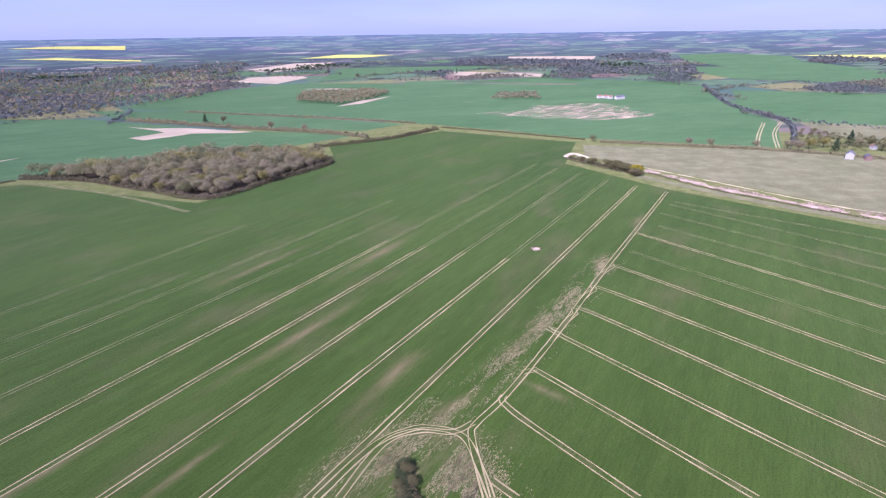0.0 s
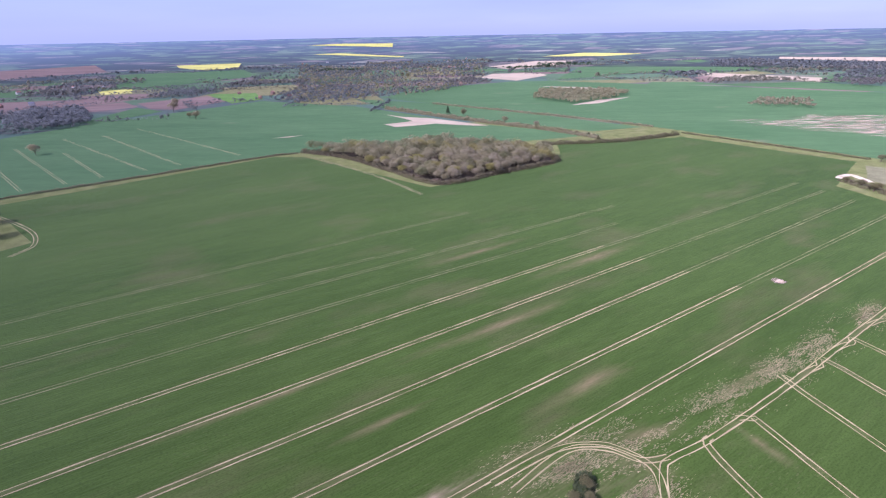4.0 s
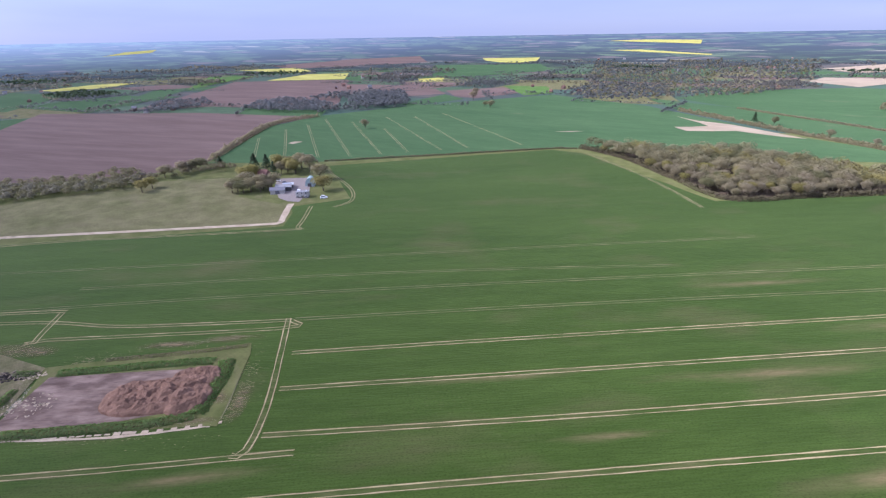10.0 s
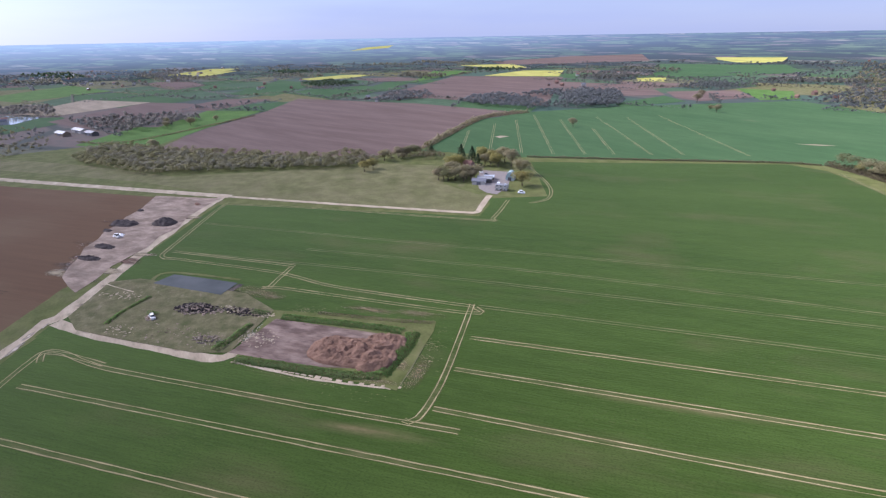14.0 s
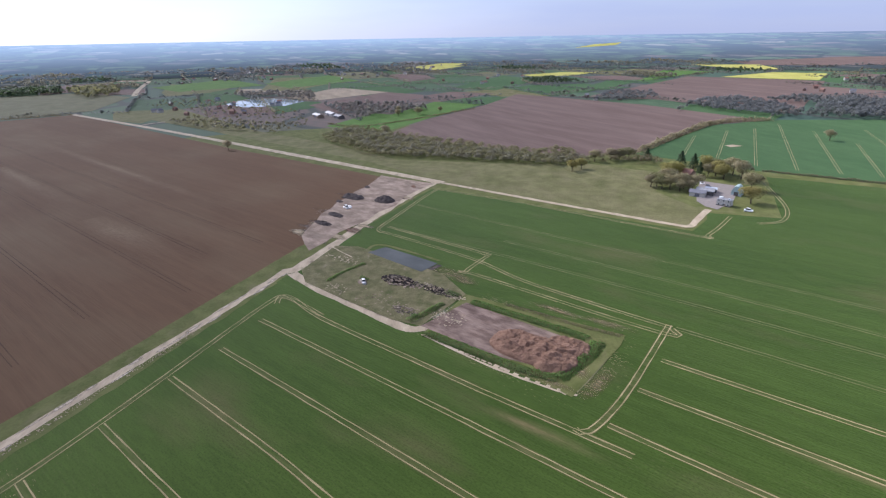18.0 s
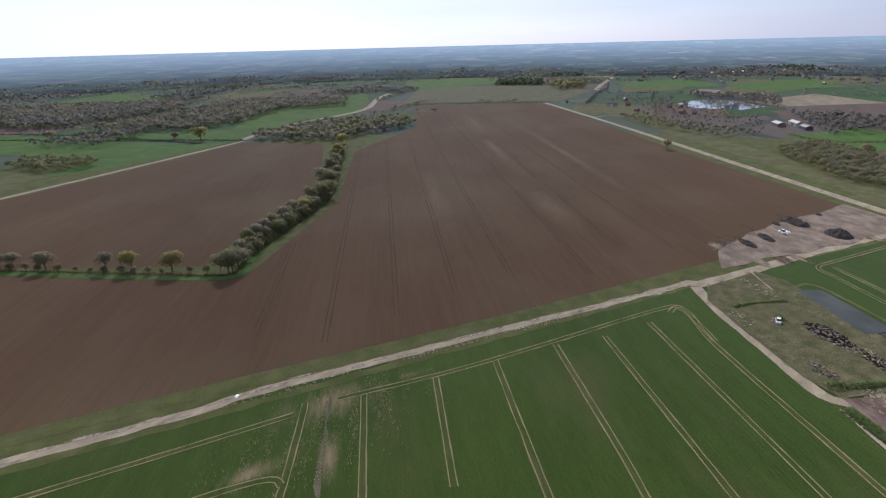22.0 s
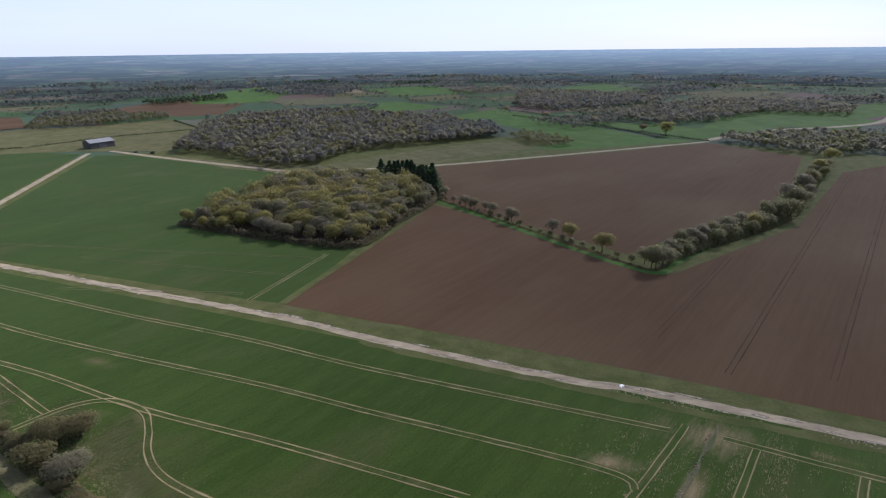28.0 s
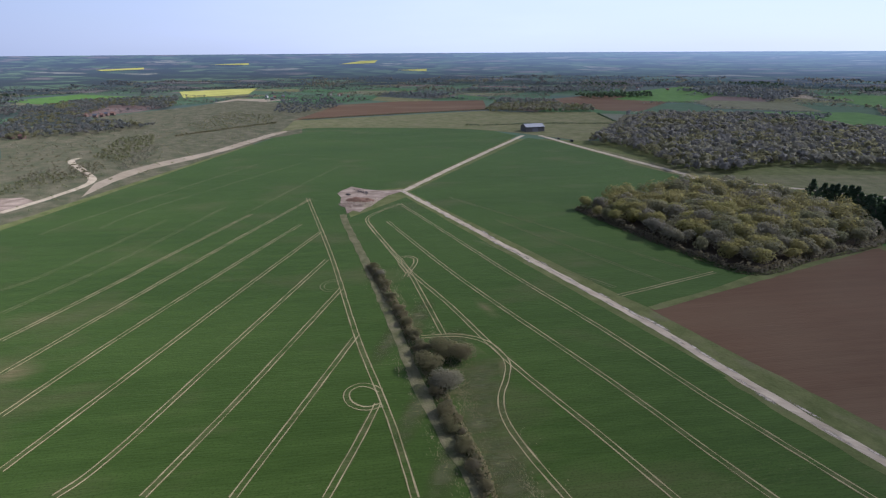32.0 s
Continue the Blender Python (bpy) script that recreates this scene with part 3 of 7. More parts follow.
def far_trees(places, h, material, name, label, category="wood", per=34, wide=0.75, kind="stuff"):
    """Many far trees of one wood, joined."""
    places = [q for q in places if not inside(LAKE, *q)]
    vs = []
    off = sum(math.hypot(x, y) for x, y in places) / max(1, len(places))
    if off > 1500:
        lobes, count, size = 2, 10, 0.40
    elif off > 750:
        lobes, count, size = 4, 34, 0.20
    elif per < 120:
        lobes, count, size = 5, 130, 0.095
    else:
        lobes, count, size = 8, 420, 0.058
    for x, y in places:
        hh = h * random.uniform(0.7, 1.2)
        v = crown_leaves(lobes, count, 0.08, 1.0, wide * 0.6, size, upper=off > 400)
        v[:, :3] = v[:, :3] * hh + np.array([x, y, ground_z(x, y)])
        vs.append(v)
    if not vs:
        return None
    ob = new(name, clump_mesh(name, np.concatenate(vs), material))
    return tagged(ob, label, category, kind=kind)


def far_wood(pts, h, label, material=None, gap=None, per=34):
    """A far wood; several materials share its trees out in drifts."""
    gap = gap or h * 0.75
    tones = material if isinstance(material, tuple) else (material or HAZED_WOOD,)
    shares = [[] for _ in tones]
    for x, y in scatter(pts, gap):
        k = noise.noise((x * 0.02, y * 0.02, 7.0)) * 1.6 + random.uniform(-0.6, 0.6)
        shares[min(len(tones) - 1, max(0, int((k + 1) / 2 * len(tones))))].append((x, y))
    for tone, places in zip(tones, shares):
        far_trees(places, h, tone, "woodland", label, "wood", per)


def hedge(pts, h, w, label, material=None, size=0.7, dense=5.0, name="hedge"):
    """A hedge of small leaf clumps over a twiggy core, ragged along the top."""
    line = smooth(pts, 2.0)
    p, d = [], []
    for i, c in enumerate(line[:-1]):
        q = line[i + 1] - c
        n = Vector((-q.y, q.x)).normalized()
        tall = h * (0.75 + 0.45 * noise.noise((c.x * 0.11, c.y * 0.11, 1.0)) + 0.3 * noise.noise((c.x * 0.5, c.y * 0.5, 4.0)))
        k = max(1, int(dense * q.length * (h + w) / 6.0 / size))
        for _ in range(k):
            a_ = random.uniform(-0.2, math.pi + 0.2)
            e = c + q * random.random() + n * (math.cos(a_) * w / 2 * random.uniform(0.7, 1.1))
            p.append((e.x, e.y, ground_z(e.x, e.y) + max(0.1, math.sin(a_) * tall * random.uniform(0.6, 1.05))))
            d.append((n.x * math.cos(a_), n.y * math.cos(a_), math.sin(a_) + 0.2))
    p, d = np.array(p), np.array(d)
    ob = new(name, clump_mesh(name, clumps(p, d, rng.uniform(0.6, 1.3, len(p)) * size), material or HAW))
    return tagged(ob, label, "hedge")


# ---- ground: one sheet out to the horizon ----
rings = [0, 40, 120, 300, 600, 1000, 1400] + list(range(1800, 4901, 100))
gv, gf = [(0, 0, -0.1)], []
SPOKES = 96
for r in rings[1:]:
    for k in range(SPOKES):
        a = 2 * math.pi * k / SPOKES
        gv.append((r * math.cos(a), r * math.sin(a), ground_z(r - 0.01, 0) - 0.1 - r * 0.0002))
for k in range(SPOKES):
    gf.append((0, 1 + k, 1 + (k + 1) % SPOKES))
for j in range(len(rings) - 2):
    o = 1 + j * SPOKES
    for k in range(SPOKES):
        gf.append((o + k, o + SPOKES + k, o + SPOKES + (k + 1) % SPOKES, o + (k + 1) % SPOKES))
ground = new("ground", mesh("ground", gv, gf, COUNTRY))
tagged(ground, "flat patchwork countryside of pasture, scrub and hedges", "ground", kind="structure")
# backdrop ring; its material glows in place of hazy air
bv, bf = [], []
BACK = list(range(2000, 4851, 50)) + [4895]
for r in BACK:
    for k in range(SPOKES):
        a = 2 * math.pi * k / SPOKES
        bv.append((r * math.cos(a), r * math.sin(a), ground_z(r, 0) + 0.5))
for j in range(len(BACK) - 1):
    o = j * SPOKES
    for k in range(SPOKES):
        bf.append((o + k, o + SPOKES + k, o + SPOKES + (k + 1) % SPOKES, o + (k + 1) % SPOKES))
backdrop = new("backdrop", mesh("backdrop", bv, bf, HAZED_DISTANCE))
tagged(backdrop, "hazy blue wooded distance under the horizon", "backdrop", kind="structure")

# ---- fields round the airfield ----
field("grass_ground", VERGE, [(760 * math.cos(radians(a)), 760 * math.sin(radians(a))) for a in range(0, 360, 10)], "rough grass between fields and tracks", 0.002, "ground")
main_field = field("wheat_field", WHEAT, [(-267.6, -112.0), (-417, -64), (-331.1, 113.1), (-355.0, 129.2), (-369.1, 133.5), (-361, 178), (-474, 214), (-387, 430), (-356, 441), (-183, 381),
    (-108, 496), (-115, 549), (-127, 588), (-9, 673), (-4, 680), (147, 596), (113, 494), (173, 404), (270, 307), (330, 150), (470, 12), (758, -314),
    (800, -346), (812, -385), (782, -428), (724, -493), (673, -543), (607, -590), (535, -581), (387, -274), (407, -219), (337.7, -189.4), (358, -255), (68.1, -192.6), (-18.1, -170.4), (-137.7, -141.2), (-243.8, -115.2)],
    "green young winter wheat with worn wheel tracks", 0.01)
second_field = field("wheat_field", WHEAT, [(371, -268), (511, -576), (467, -580), (232, -500), (75, -445), (113.7, -222.1), (132.5, -224.2)], "green young wheat between two concrete tracks", 0.01)
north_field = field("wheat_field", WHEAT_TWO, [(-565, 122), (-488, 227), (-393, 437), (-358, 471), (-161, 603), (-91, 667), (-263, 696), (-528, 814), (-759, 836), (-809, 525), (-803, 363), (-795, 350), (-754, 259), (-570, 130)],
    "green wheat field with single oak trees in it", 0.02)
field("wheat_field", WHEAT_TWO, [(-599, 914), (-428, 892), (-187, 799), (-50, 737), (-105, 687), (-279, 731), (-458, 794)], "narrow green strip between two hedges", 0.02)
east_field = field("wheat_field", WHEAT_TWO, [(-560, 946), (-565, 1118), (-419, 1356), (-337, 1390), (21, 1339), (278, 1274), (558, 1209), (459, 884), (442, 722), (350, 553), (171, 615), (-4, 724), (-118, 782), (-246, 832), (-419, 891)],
    "wide green wheat field with bare chalky patches", 0.02)
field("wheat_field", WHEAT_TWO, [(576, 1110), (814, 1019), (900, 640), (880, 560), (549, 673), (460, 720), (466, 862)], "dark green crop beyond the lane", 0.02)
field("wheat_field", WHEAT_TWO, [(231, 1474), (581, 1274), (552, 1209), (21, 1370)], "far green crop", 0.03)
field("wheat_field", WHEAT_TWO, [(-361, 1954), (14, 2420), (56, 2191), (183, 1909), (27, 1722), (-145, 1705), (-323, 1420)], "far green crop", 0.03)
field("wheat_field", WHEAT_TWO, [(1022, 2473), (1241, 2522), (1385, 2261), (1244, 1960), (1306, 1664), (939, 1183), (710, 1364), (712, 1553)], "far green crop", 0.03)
field("grass_field", DRY_GRASS, [(150, 580), (341, 542), (410, 492), (700, 330), (560, 230), (292, 337), (189, 470), (139, 524)], "bleached rough grass of the old airfield", 0.02)
field("stubble_field", STUBBLE, [(-685, 1925), (-601, 2275), (-445, 2320), (-456, 2029), (-551, 1801)], "pale bare field", 0.04)
field("stubble_field", STUBBLE, [(-538, 1451), (-556, 1600), (-426, 1662), (-380, 1572), (-413, 1385)], "pale bare field", 0.04)
field("stubble_field", STUBBLE, [(295, 2559), (673, 2500), (604, 2280), (281, 2439)], "pale bare field", 0.05)
field("stubble_field", STUBBLE, [(10, 1750), (284, 1607), (263, 1488), (9, 1611)], "pale bare field", 0.05)
for n_, q_ in (("rape_field", [(-1916, 2549), (-1813, 2663), (-1342, 2521), (-1305, 2449), (-1721, 2523)]), ("rape_field", [(-652, 2574), (-521, 2849), (-234, 2803), (-375, 2614)]), ("rape_field", [(-2477, 3235), (-2336, 3458), (-1983, 3573), (-1809, 3250), (-2110, 3259)]),
               ("rape_field", [(1403, 2292), (1715, 2201), (1571, 2011), (1506, 2176)]), ("rape_field", [(-2005, 1721), (-1828, 1915), (-1629, 1679), (-1670, 1558), (-1872, 1621)]), ("rape_field", [(-2137, 627), (-2089, 843), (-1860, 816), (-1857, 727)]),
               ("rape_field", [(-1579, 546), (-1736, 740), (-1674, 857), (-1458, 732), (-1525, 614)]), ("rape_field", [(-1316, 889), (-1283, 957), (-1181, 879), (-1220, 831)]), ("rape_field", [(-2003, -407), (-2175, -314), (-2226, -189), (-1976, -274)]),
               ("rape_field", [(-1713, 20), (-1812, 145), (-1806, 259), (-1673, 162), (-1650, 46)]), ("rape_field", [(-2069, -425), (-2381, -309), (-2355, -189), (-2099, -274)]), ("rape_field", [(1841, -468), (1841, -610), (1822, -705), (1598, -592), (1583, -410)]),
               ("rape_field", [(-3497, 348), (-3815, 502), (-3953, 703), (-3690, 619)]), ("rape_field", [(3430, -483), (3507, -727), (3360, -695), (3323, -491)]), ("rape_field", [(3582, -1105), (3615, -1364), (3456, -1303)]), ("rape_field", [(3183, -1771), (3391, -2074), (3373, -2192), (3134, -2010)]), ("rape_field", [(2504, -1741), (2468, -1925), (2310, -1801)])):
    field(n_, RAPE, q_, "bright yellow oilseed rape in flower", 0.08)
brown_field = field("ploughed_field", PLOUGH, [(113.7, -220.3), (86.5, -348.3), (70, -406), (8.1, -359.8), (-66.8, -291.4), (-75.4, -281.9), (-85.7, -284.6), (-187, -378), (-306, -560), (-466, -662), (-642, -912), (-845, -740), (-572, -316), (-455, -115), (-377.1, -125.0), (-315.9, -127.0), (-277.9, -115.7),
    (-289.3, -122.4), (-150.8, -155.6), (-49.9, -182.8), (113.1, -221.0)], "bare brown harrowed soil with faint drill lines", 0.03)
BROWN = len(PLOTS) - 1
field("ploughed_field", PLOUGH, [(89, -548), (-47, -619), (-232, -723), (-304, -639), (-233, -497), (-164, -396), (-93.0, -339.4), (-65.2, -308.9), (-24.1, -342.6), (62, -417)], "bare brown soil between hedge and concrete track", 0.03)
field("ploughed_field", PLOUGH_RED, [(-655, -154), (-698, -154), (-809, -123), (-975, -50), (-1160, 6), (-978, 219), (-797, 346), (-759, 261), (-574, 130), (-549, 62), (-567, 24)], "reddish brown ploughed field", 0.02)
field("ploughed_field", PLOUGH_RED, [(-1110, 143), (-1437, 358), (-1612, 470), (-1431, 732), (-866, 415), (-898, 381), (-1053, 259)], "reddish brown ploughed field", 0.02)
field("ploughed_field", PLOUGH_RED, [(-2286, 810), (-2444, 1286), (-2388, 1630), (-1986, 1396), (-2015, 1074), (-2060, 822)], "reddish brown ploughed field", 0.04)
field("ploughed_field", PLOUGH_RED, [(-1047, 567), (-1034, 746), (-925, 694), (-963, 561)], "small brown field", 0.03)
field("ploughed_field", PLOUGH_RED, [(-981, 735), (-947, 876), (-830, 815), (-819, 685), (-882, 684)], "small brown field", 0.03)
field("ploughed_field", PLOUGH_RED, [(-1065, -234), (-1214, -135), (-1171, -41), (-1018, -140)], "brown field behind a hedge", 0.03)
field("ploughed_field", PLOUGH_RED, [(-974, -375), (-1212, -285), (-1125, -151), (-1032, -181), (-866, -287)], "brown field by the lake", 0.03)
field("ploughed_field", PLOUGH, [(926, -418), (1126, -622), (1108, -767), (984, -942), (824, -801), (884, -611)], "dark brown field beyond the grass", 0.03)
field("ploughed_field", PLOUGH, [(900, -1046), (899, -1296), (678, -1285), (590, -999), (648, -959)], "dark brown field behind the wood", 0.03)
field("grass_field", PASTURE, [(-978, 905), (-886, 958), (-779, 861), (-791, 788)], "small green paddock", 0.03)
field("wheat_field", WHEAT_TWO, [(-847, 536), (-919, 687), (-825, 663), (-803, 521)], "small green crop", 0.03)
field("wheat_field", WHEAT_TWO, [(-1819, 1305), (-1537, 1608), (-1259, 1400), (-1261, 1085), (-1338, 954)], "far green crop", 0.03)
field("grass_field", PASTURE, [(-852, -193), (-1024, -148), (-979, -57), (-818, -124), (-702, -161), (-703, -222), (-734, -261), (-865, -224)], "bright green pasture with scattered trees", 0.03)
field("wheat_field", WHEAT_TWO, [(-1317, -144), (-1690, -36), (-1535, 67), (-1236, -42)], "far green crop", 0.03)
field("wheat_field", WHEAT_TWO, [(-1211, 115), (-1486, 238), (-1440, 300), (-1180, 142)], "far green crop", 0.03)
field("grass_field", ROUGH_GRASS, [(-444, -64), (-512, -139), (-695, -418), (-837, -639), (-928, -603), (-692, -344), (-607, -214), (-523, -113), (-512, 31), (-515, 73), (-484, 133), (-422, 112), (-374.8, 132.5), (-337.5, 113.4)], "rough tussocky pasture along the concrete track", 0.02)
field("grass_field", ROUGH_GRASS, [(-1222, -830), (-1455, -953), (-1314, -705), (-1215, -703), (-1128, -757)], "dry pasture near the lake", 0.03)
field("grass_field", ROUGH_GRASS, [(-1260, -601), (-1672, -739), (-1713, -500), (-1457, -486), (-1248, -519)], "dry pasture near the lake", 0.03)
field("stubble_field", STUBBLE, [(-1099, -471), (-1325, -430), (-1211, -278), (-1050, -387)], "pale fallow field near the lake", 0.04)
field("grass_field", ROUGH_GRASS, [(-886, -701), (-909, -616), (-836, -568), (-753, -555), (-778, -620)], "olive grass at the bend of the track", 0.03)
field("stubble_field", DRY_GRASS, [(-656, -975), (-929, -1284), (-1123, -1175), (-1210, -1038), (-1124, -839), (-891, -747)], "thin pale crop beyond the brown field", 0.03)
field("grass_field", PASTURE, [(-16, -996), (-182, -910), (-283, -851), (-418, -1072), (-536, -1005), (-569, -964), (-469, -864), (-392, -884), (-264, -776), (-237, -749)], "bright green meadow below the wood", 0.03)
field("grass_field", PASTURE, [(-848, -1237), (-1139, -1572), (-1358, -1421), (-1154, -1207)], "bright green meadow", 0.03)
field("grass_field", ROUGH_GRASS, [(810, -736), (648, -924), (502, -794), (436, -610), (509, -604), (554, -600), (632, -574)], "olive pasture behind the barn", 0.02)
field("grass_field", ROUGH_GRASS, [(417, -582), (298, -546), (219, -544), (116, -661), (20, -721), (-13, -672), (93, -565), (246, -505), (311, -521)], "olive pasture between wood and track", 0.02)
field("grass_field", PASTURE, [(155, -943), (57, -1135), (-175, -760), (-236, -746), (-50, -659), (-9, -672), (-69, -728), (44, -890)], "green meadow with a hedge across it", 0.03)
field("grass_field", PASTURE, [(-177, -770), (-231, -755), (-297, -849), (-484, -936), (-613, -1040), (-760, -1304), (-624, -1182), (-370, -1072), (-246, -833)], "bright green meadow below the wood", 0.025)
field("grass_field", SCRUB_GRASS, [(751, -306), (896, -370), (974, -457), (766, -357)], "rough grass at the hedge's end", 0.015)
field("grass_field", SCRUB_GRASS, [(773, 3), (844, -120), (861, -365), (915, -418), (1114, -615), (1411, -492), (1315, -343), (1235, -186), (1112, -7), (908, -1)], "dull rough grass beside the village", 0.012)
field("stubble_field", STUBBLE, [(540, -45), (592, -62), (634, -94), (662, -131), (676, -160), (693, -198), (747, -262), (795, -322), (806, -350), (792, -345), (764, -308), (697, -230), (655, -168), (628, -118), (585, -76)], "worn tan strip along the crop's edge", 0.05)
field("yard_ground", RUBBLE, [(580, 9), (572, -6), (546, -14), (532, -4), (528, 11)], "pinkish rubble tipped beside a track", 0.045, "yard")
field("grass_field", SCRUB_GRASS, [(484, 12), (766, -322), (875, -371), (908, -207), (782, 3)], "scrubby rough grass beside the crop", 0.02)
field("grass_field", ROUGH_GRASS, [(803, -340), (918, -415), (810, -783), (597, -868), (522, -826), (580, -650), (605, -592), (673, -545), (724, -495), (782, -430), (812, -387)], "olive pasture beyond the wheat", 0.02)
for q_ in ([(1805, -29), (1928, -215), (1707, -333), (1485, -160)], [(448, -1144), (304, -1279), (153, -1154), (303, -994)], [(495, -1644), (321, -1848), (124, -1534), (303, -1404)], [(6, -1636), (-260, -1898), (-387, -1604), (-108, -1443)],
           [(-464, -2618), (-852, -2755), (-773, -2064), (-439, -2050)], [(-921, -2334), (-1263, -2337), (-1161, -1825), (-820, -1863)], [(-995, -1501), (-1324, -1490), (-1167, -1221), (-899, -1254)], [(-1355, -946), (-1611, -868), (-1406, -655), (-1230, -793)], [(-1451, -677), (-1769, -599), (-1523, -430), (-1324, -556)],
           [(-1440, 300), (-1680, 490), (-1784, 598), (-1886, 473)], [(788, -1196), (884, -1648), (694, -1600), (613, -1243)], [(900, -1333), (903, -1765), (684, -1563), (741, -1257)]):
    if math.hypot(*q_[0]) < 1950:
        field("grass_field", PASTURE, q_, "far green field", 0.05)
for q_ in ([(-734, 859), (-870, 1107), (-659, 1194), (-672, 970)], [(649, -1312), (468, -1416), (351, -1247), (522, -1159)], [(2310, -459), (2508, -742), (2130, -667), (1981, -423)], [(317, -2709), (52, -2862), (-100, -2422), (197, -2300)]):
    if math.hypot(*q_[0]) < 1950:
        field("grass_field", DRY_GRASS, q_, "far fallow field", 0.05)

# ---- concrete tracks ----
strip("road", CONCRETE, [(377, -265), (184.7, -224.7), (101.8, -206.5), (66.2, -195.7), (-18.7, -174.9), (-44.5, -171.1), (-82.2, -161.5), (-142.4, -146.3), (-195.8, -131.7), (-250.7, -117.8)], 4.4, "worn pale concrete perimeter track with broken edges", 0.05, 2.5, 0.9, "road")
strip("road", CONCRETE, [(-247.3, -118.6), (-251.4, -114.0), (-284.4, -105.7), (-350.3, -91.1), (-428, -68), (-442, -59)], 6.5, "worn pale concrete perimeter track", 0.055, 4, 1.4, "road")
strip("road", CONCRETE, [(-847, -747), (-687, -469), (-542, -230), (-474, -118), (-438, -58)], 9.0, "long straight pale concrete track", 0.055, 8, 0.8, "road")
strip("road", CONCRETE, [(-439, -61), (-387.5, 26.6), (-343.5, 103.4), (-339.3, 111.5), (-339.8, 114.1), (-343.1, 116.5), (-362.6, 127.9), (-377, 137)], 4.5, "narrow pale concrete path to the farm", 0.055, 5, 0.6, "road")
strip("road", CONCRETE, [(-246.6, -113.7), (-231.0, -95.9), (-213.6, -69.2), (-199.7, -49.3), (-195.2, -38.4), (-201.0, -29.8)], 5.5, "pale track along the scrap yard", 0.06, 3, 0.9, "road")
strip("road", CONCRETE, [(377, -267), (437, -390), (529, -587)], 6.0, "pale concrete track to the barn", 0.055, 6, 0.8, "road")
strip("road", CONCRETE, [(513, -605), (390, -561), (230, -509), (248, -508), (187, -524), (92, -556), (-48, -630), (-236, -737)], 7.0, "pale concrete track past the wood", 0.055, 8, 0.8, "road")
strip("road", CONCRETE, [(-237, -749), (-354, -845), (-459, -888), (-555, -951), (-676, -1108), (-770, -1201)], 12.0, "pale concrete track in the distance", 0.06, 15, 2.0, "road")
strip("road", CONCRETE, [(-1141, -843), (-1296, -941), (-1570, -1098)], 12.0, "pale lane in the distance", 0.06, 15, 1.0, "road")
strip("road", CONCRETE, [(-725, -543), (-751, -538), (-769, -525)], 4.0, "short pale side track", 0.06, 10, 0.6, "road")
strip("road", CONCRETE, [(178, 477), (221, 422), (254, 378), (277, 351), (294, 339), (470, 200)], 1.5, "broken pale concrete track beside the bank", 0.06, 4, 2.0, "road")
strip("road", CONCRETE, [(119, 522), (131, 538), (140, 516)], 6.0, "pale hard standing at the field corner", 0.06, 4, 1.5, "road")
strip("road", CONCRETE, [(524, 11), (556, -25), (600, -60), (657, -63), (732, -59), (754, -70)], 7.0, "pale farm track in the scrub", 0.06, 6, 1.0, "road")
verge = strip("verge", VERGE, [(65.3, -191.6), (33.7, -182.8), (-79.8, -156.3), (-138.6, -142.2), (-234.7, -119.1)], 4.0, "trampled grass verge of the track", 0.03, 3, 1.2, "verge")
strip("verge", VERGE, [(127.9, -215.4), (46.5, -202.2), (-53.2, -177.6), (-122.0, -158.7), (-285.0, -120.2)], 7.5, "green grass verge between track and plough", 0.035, 5, 0.8, "verge")

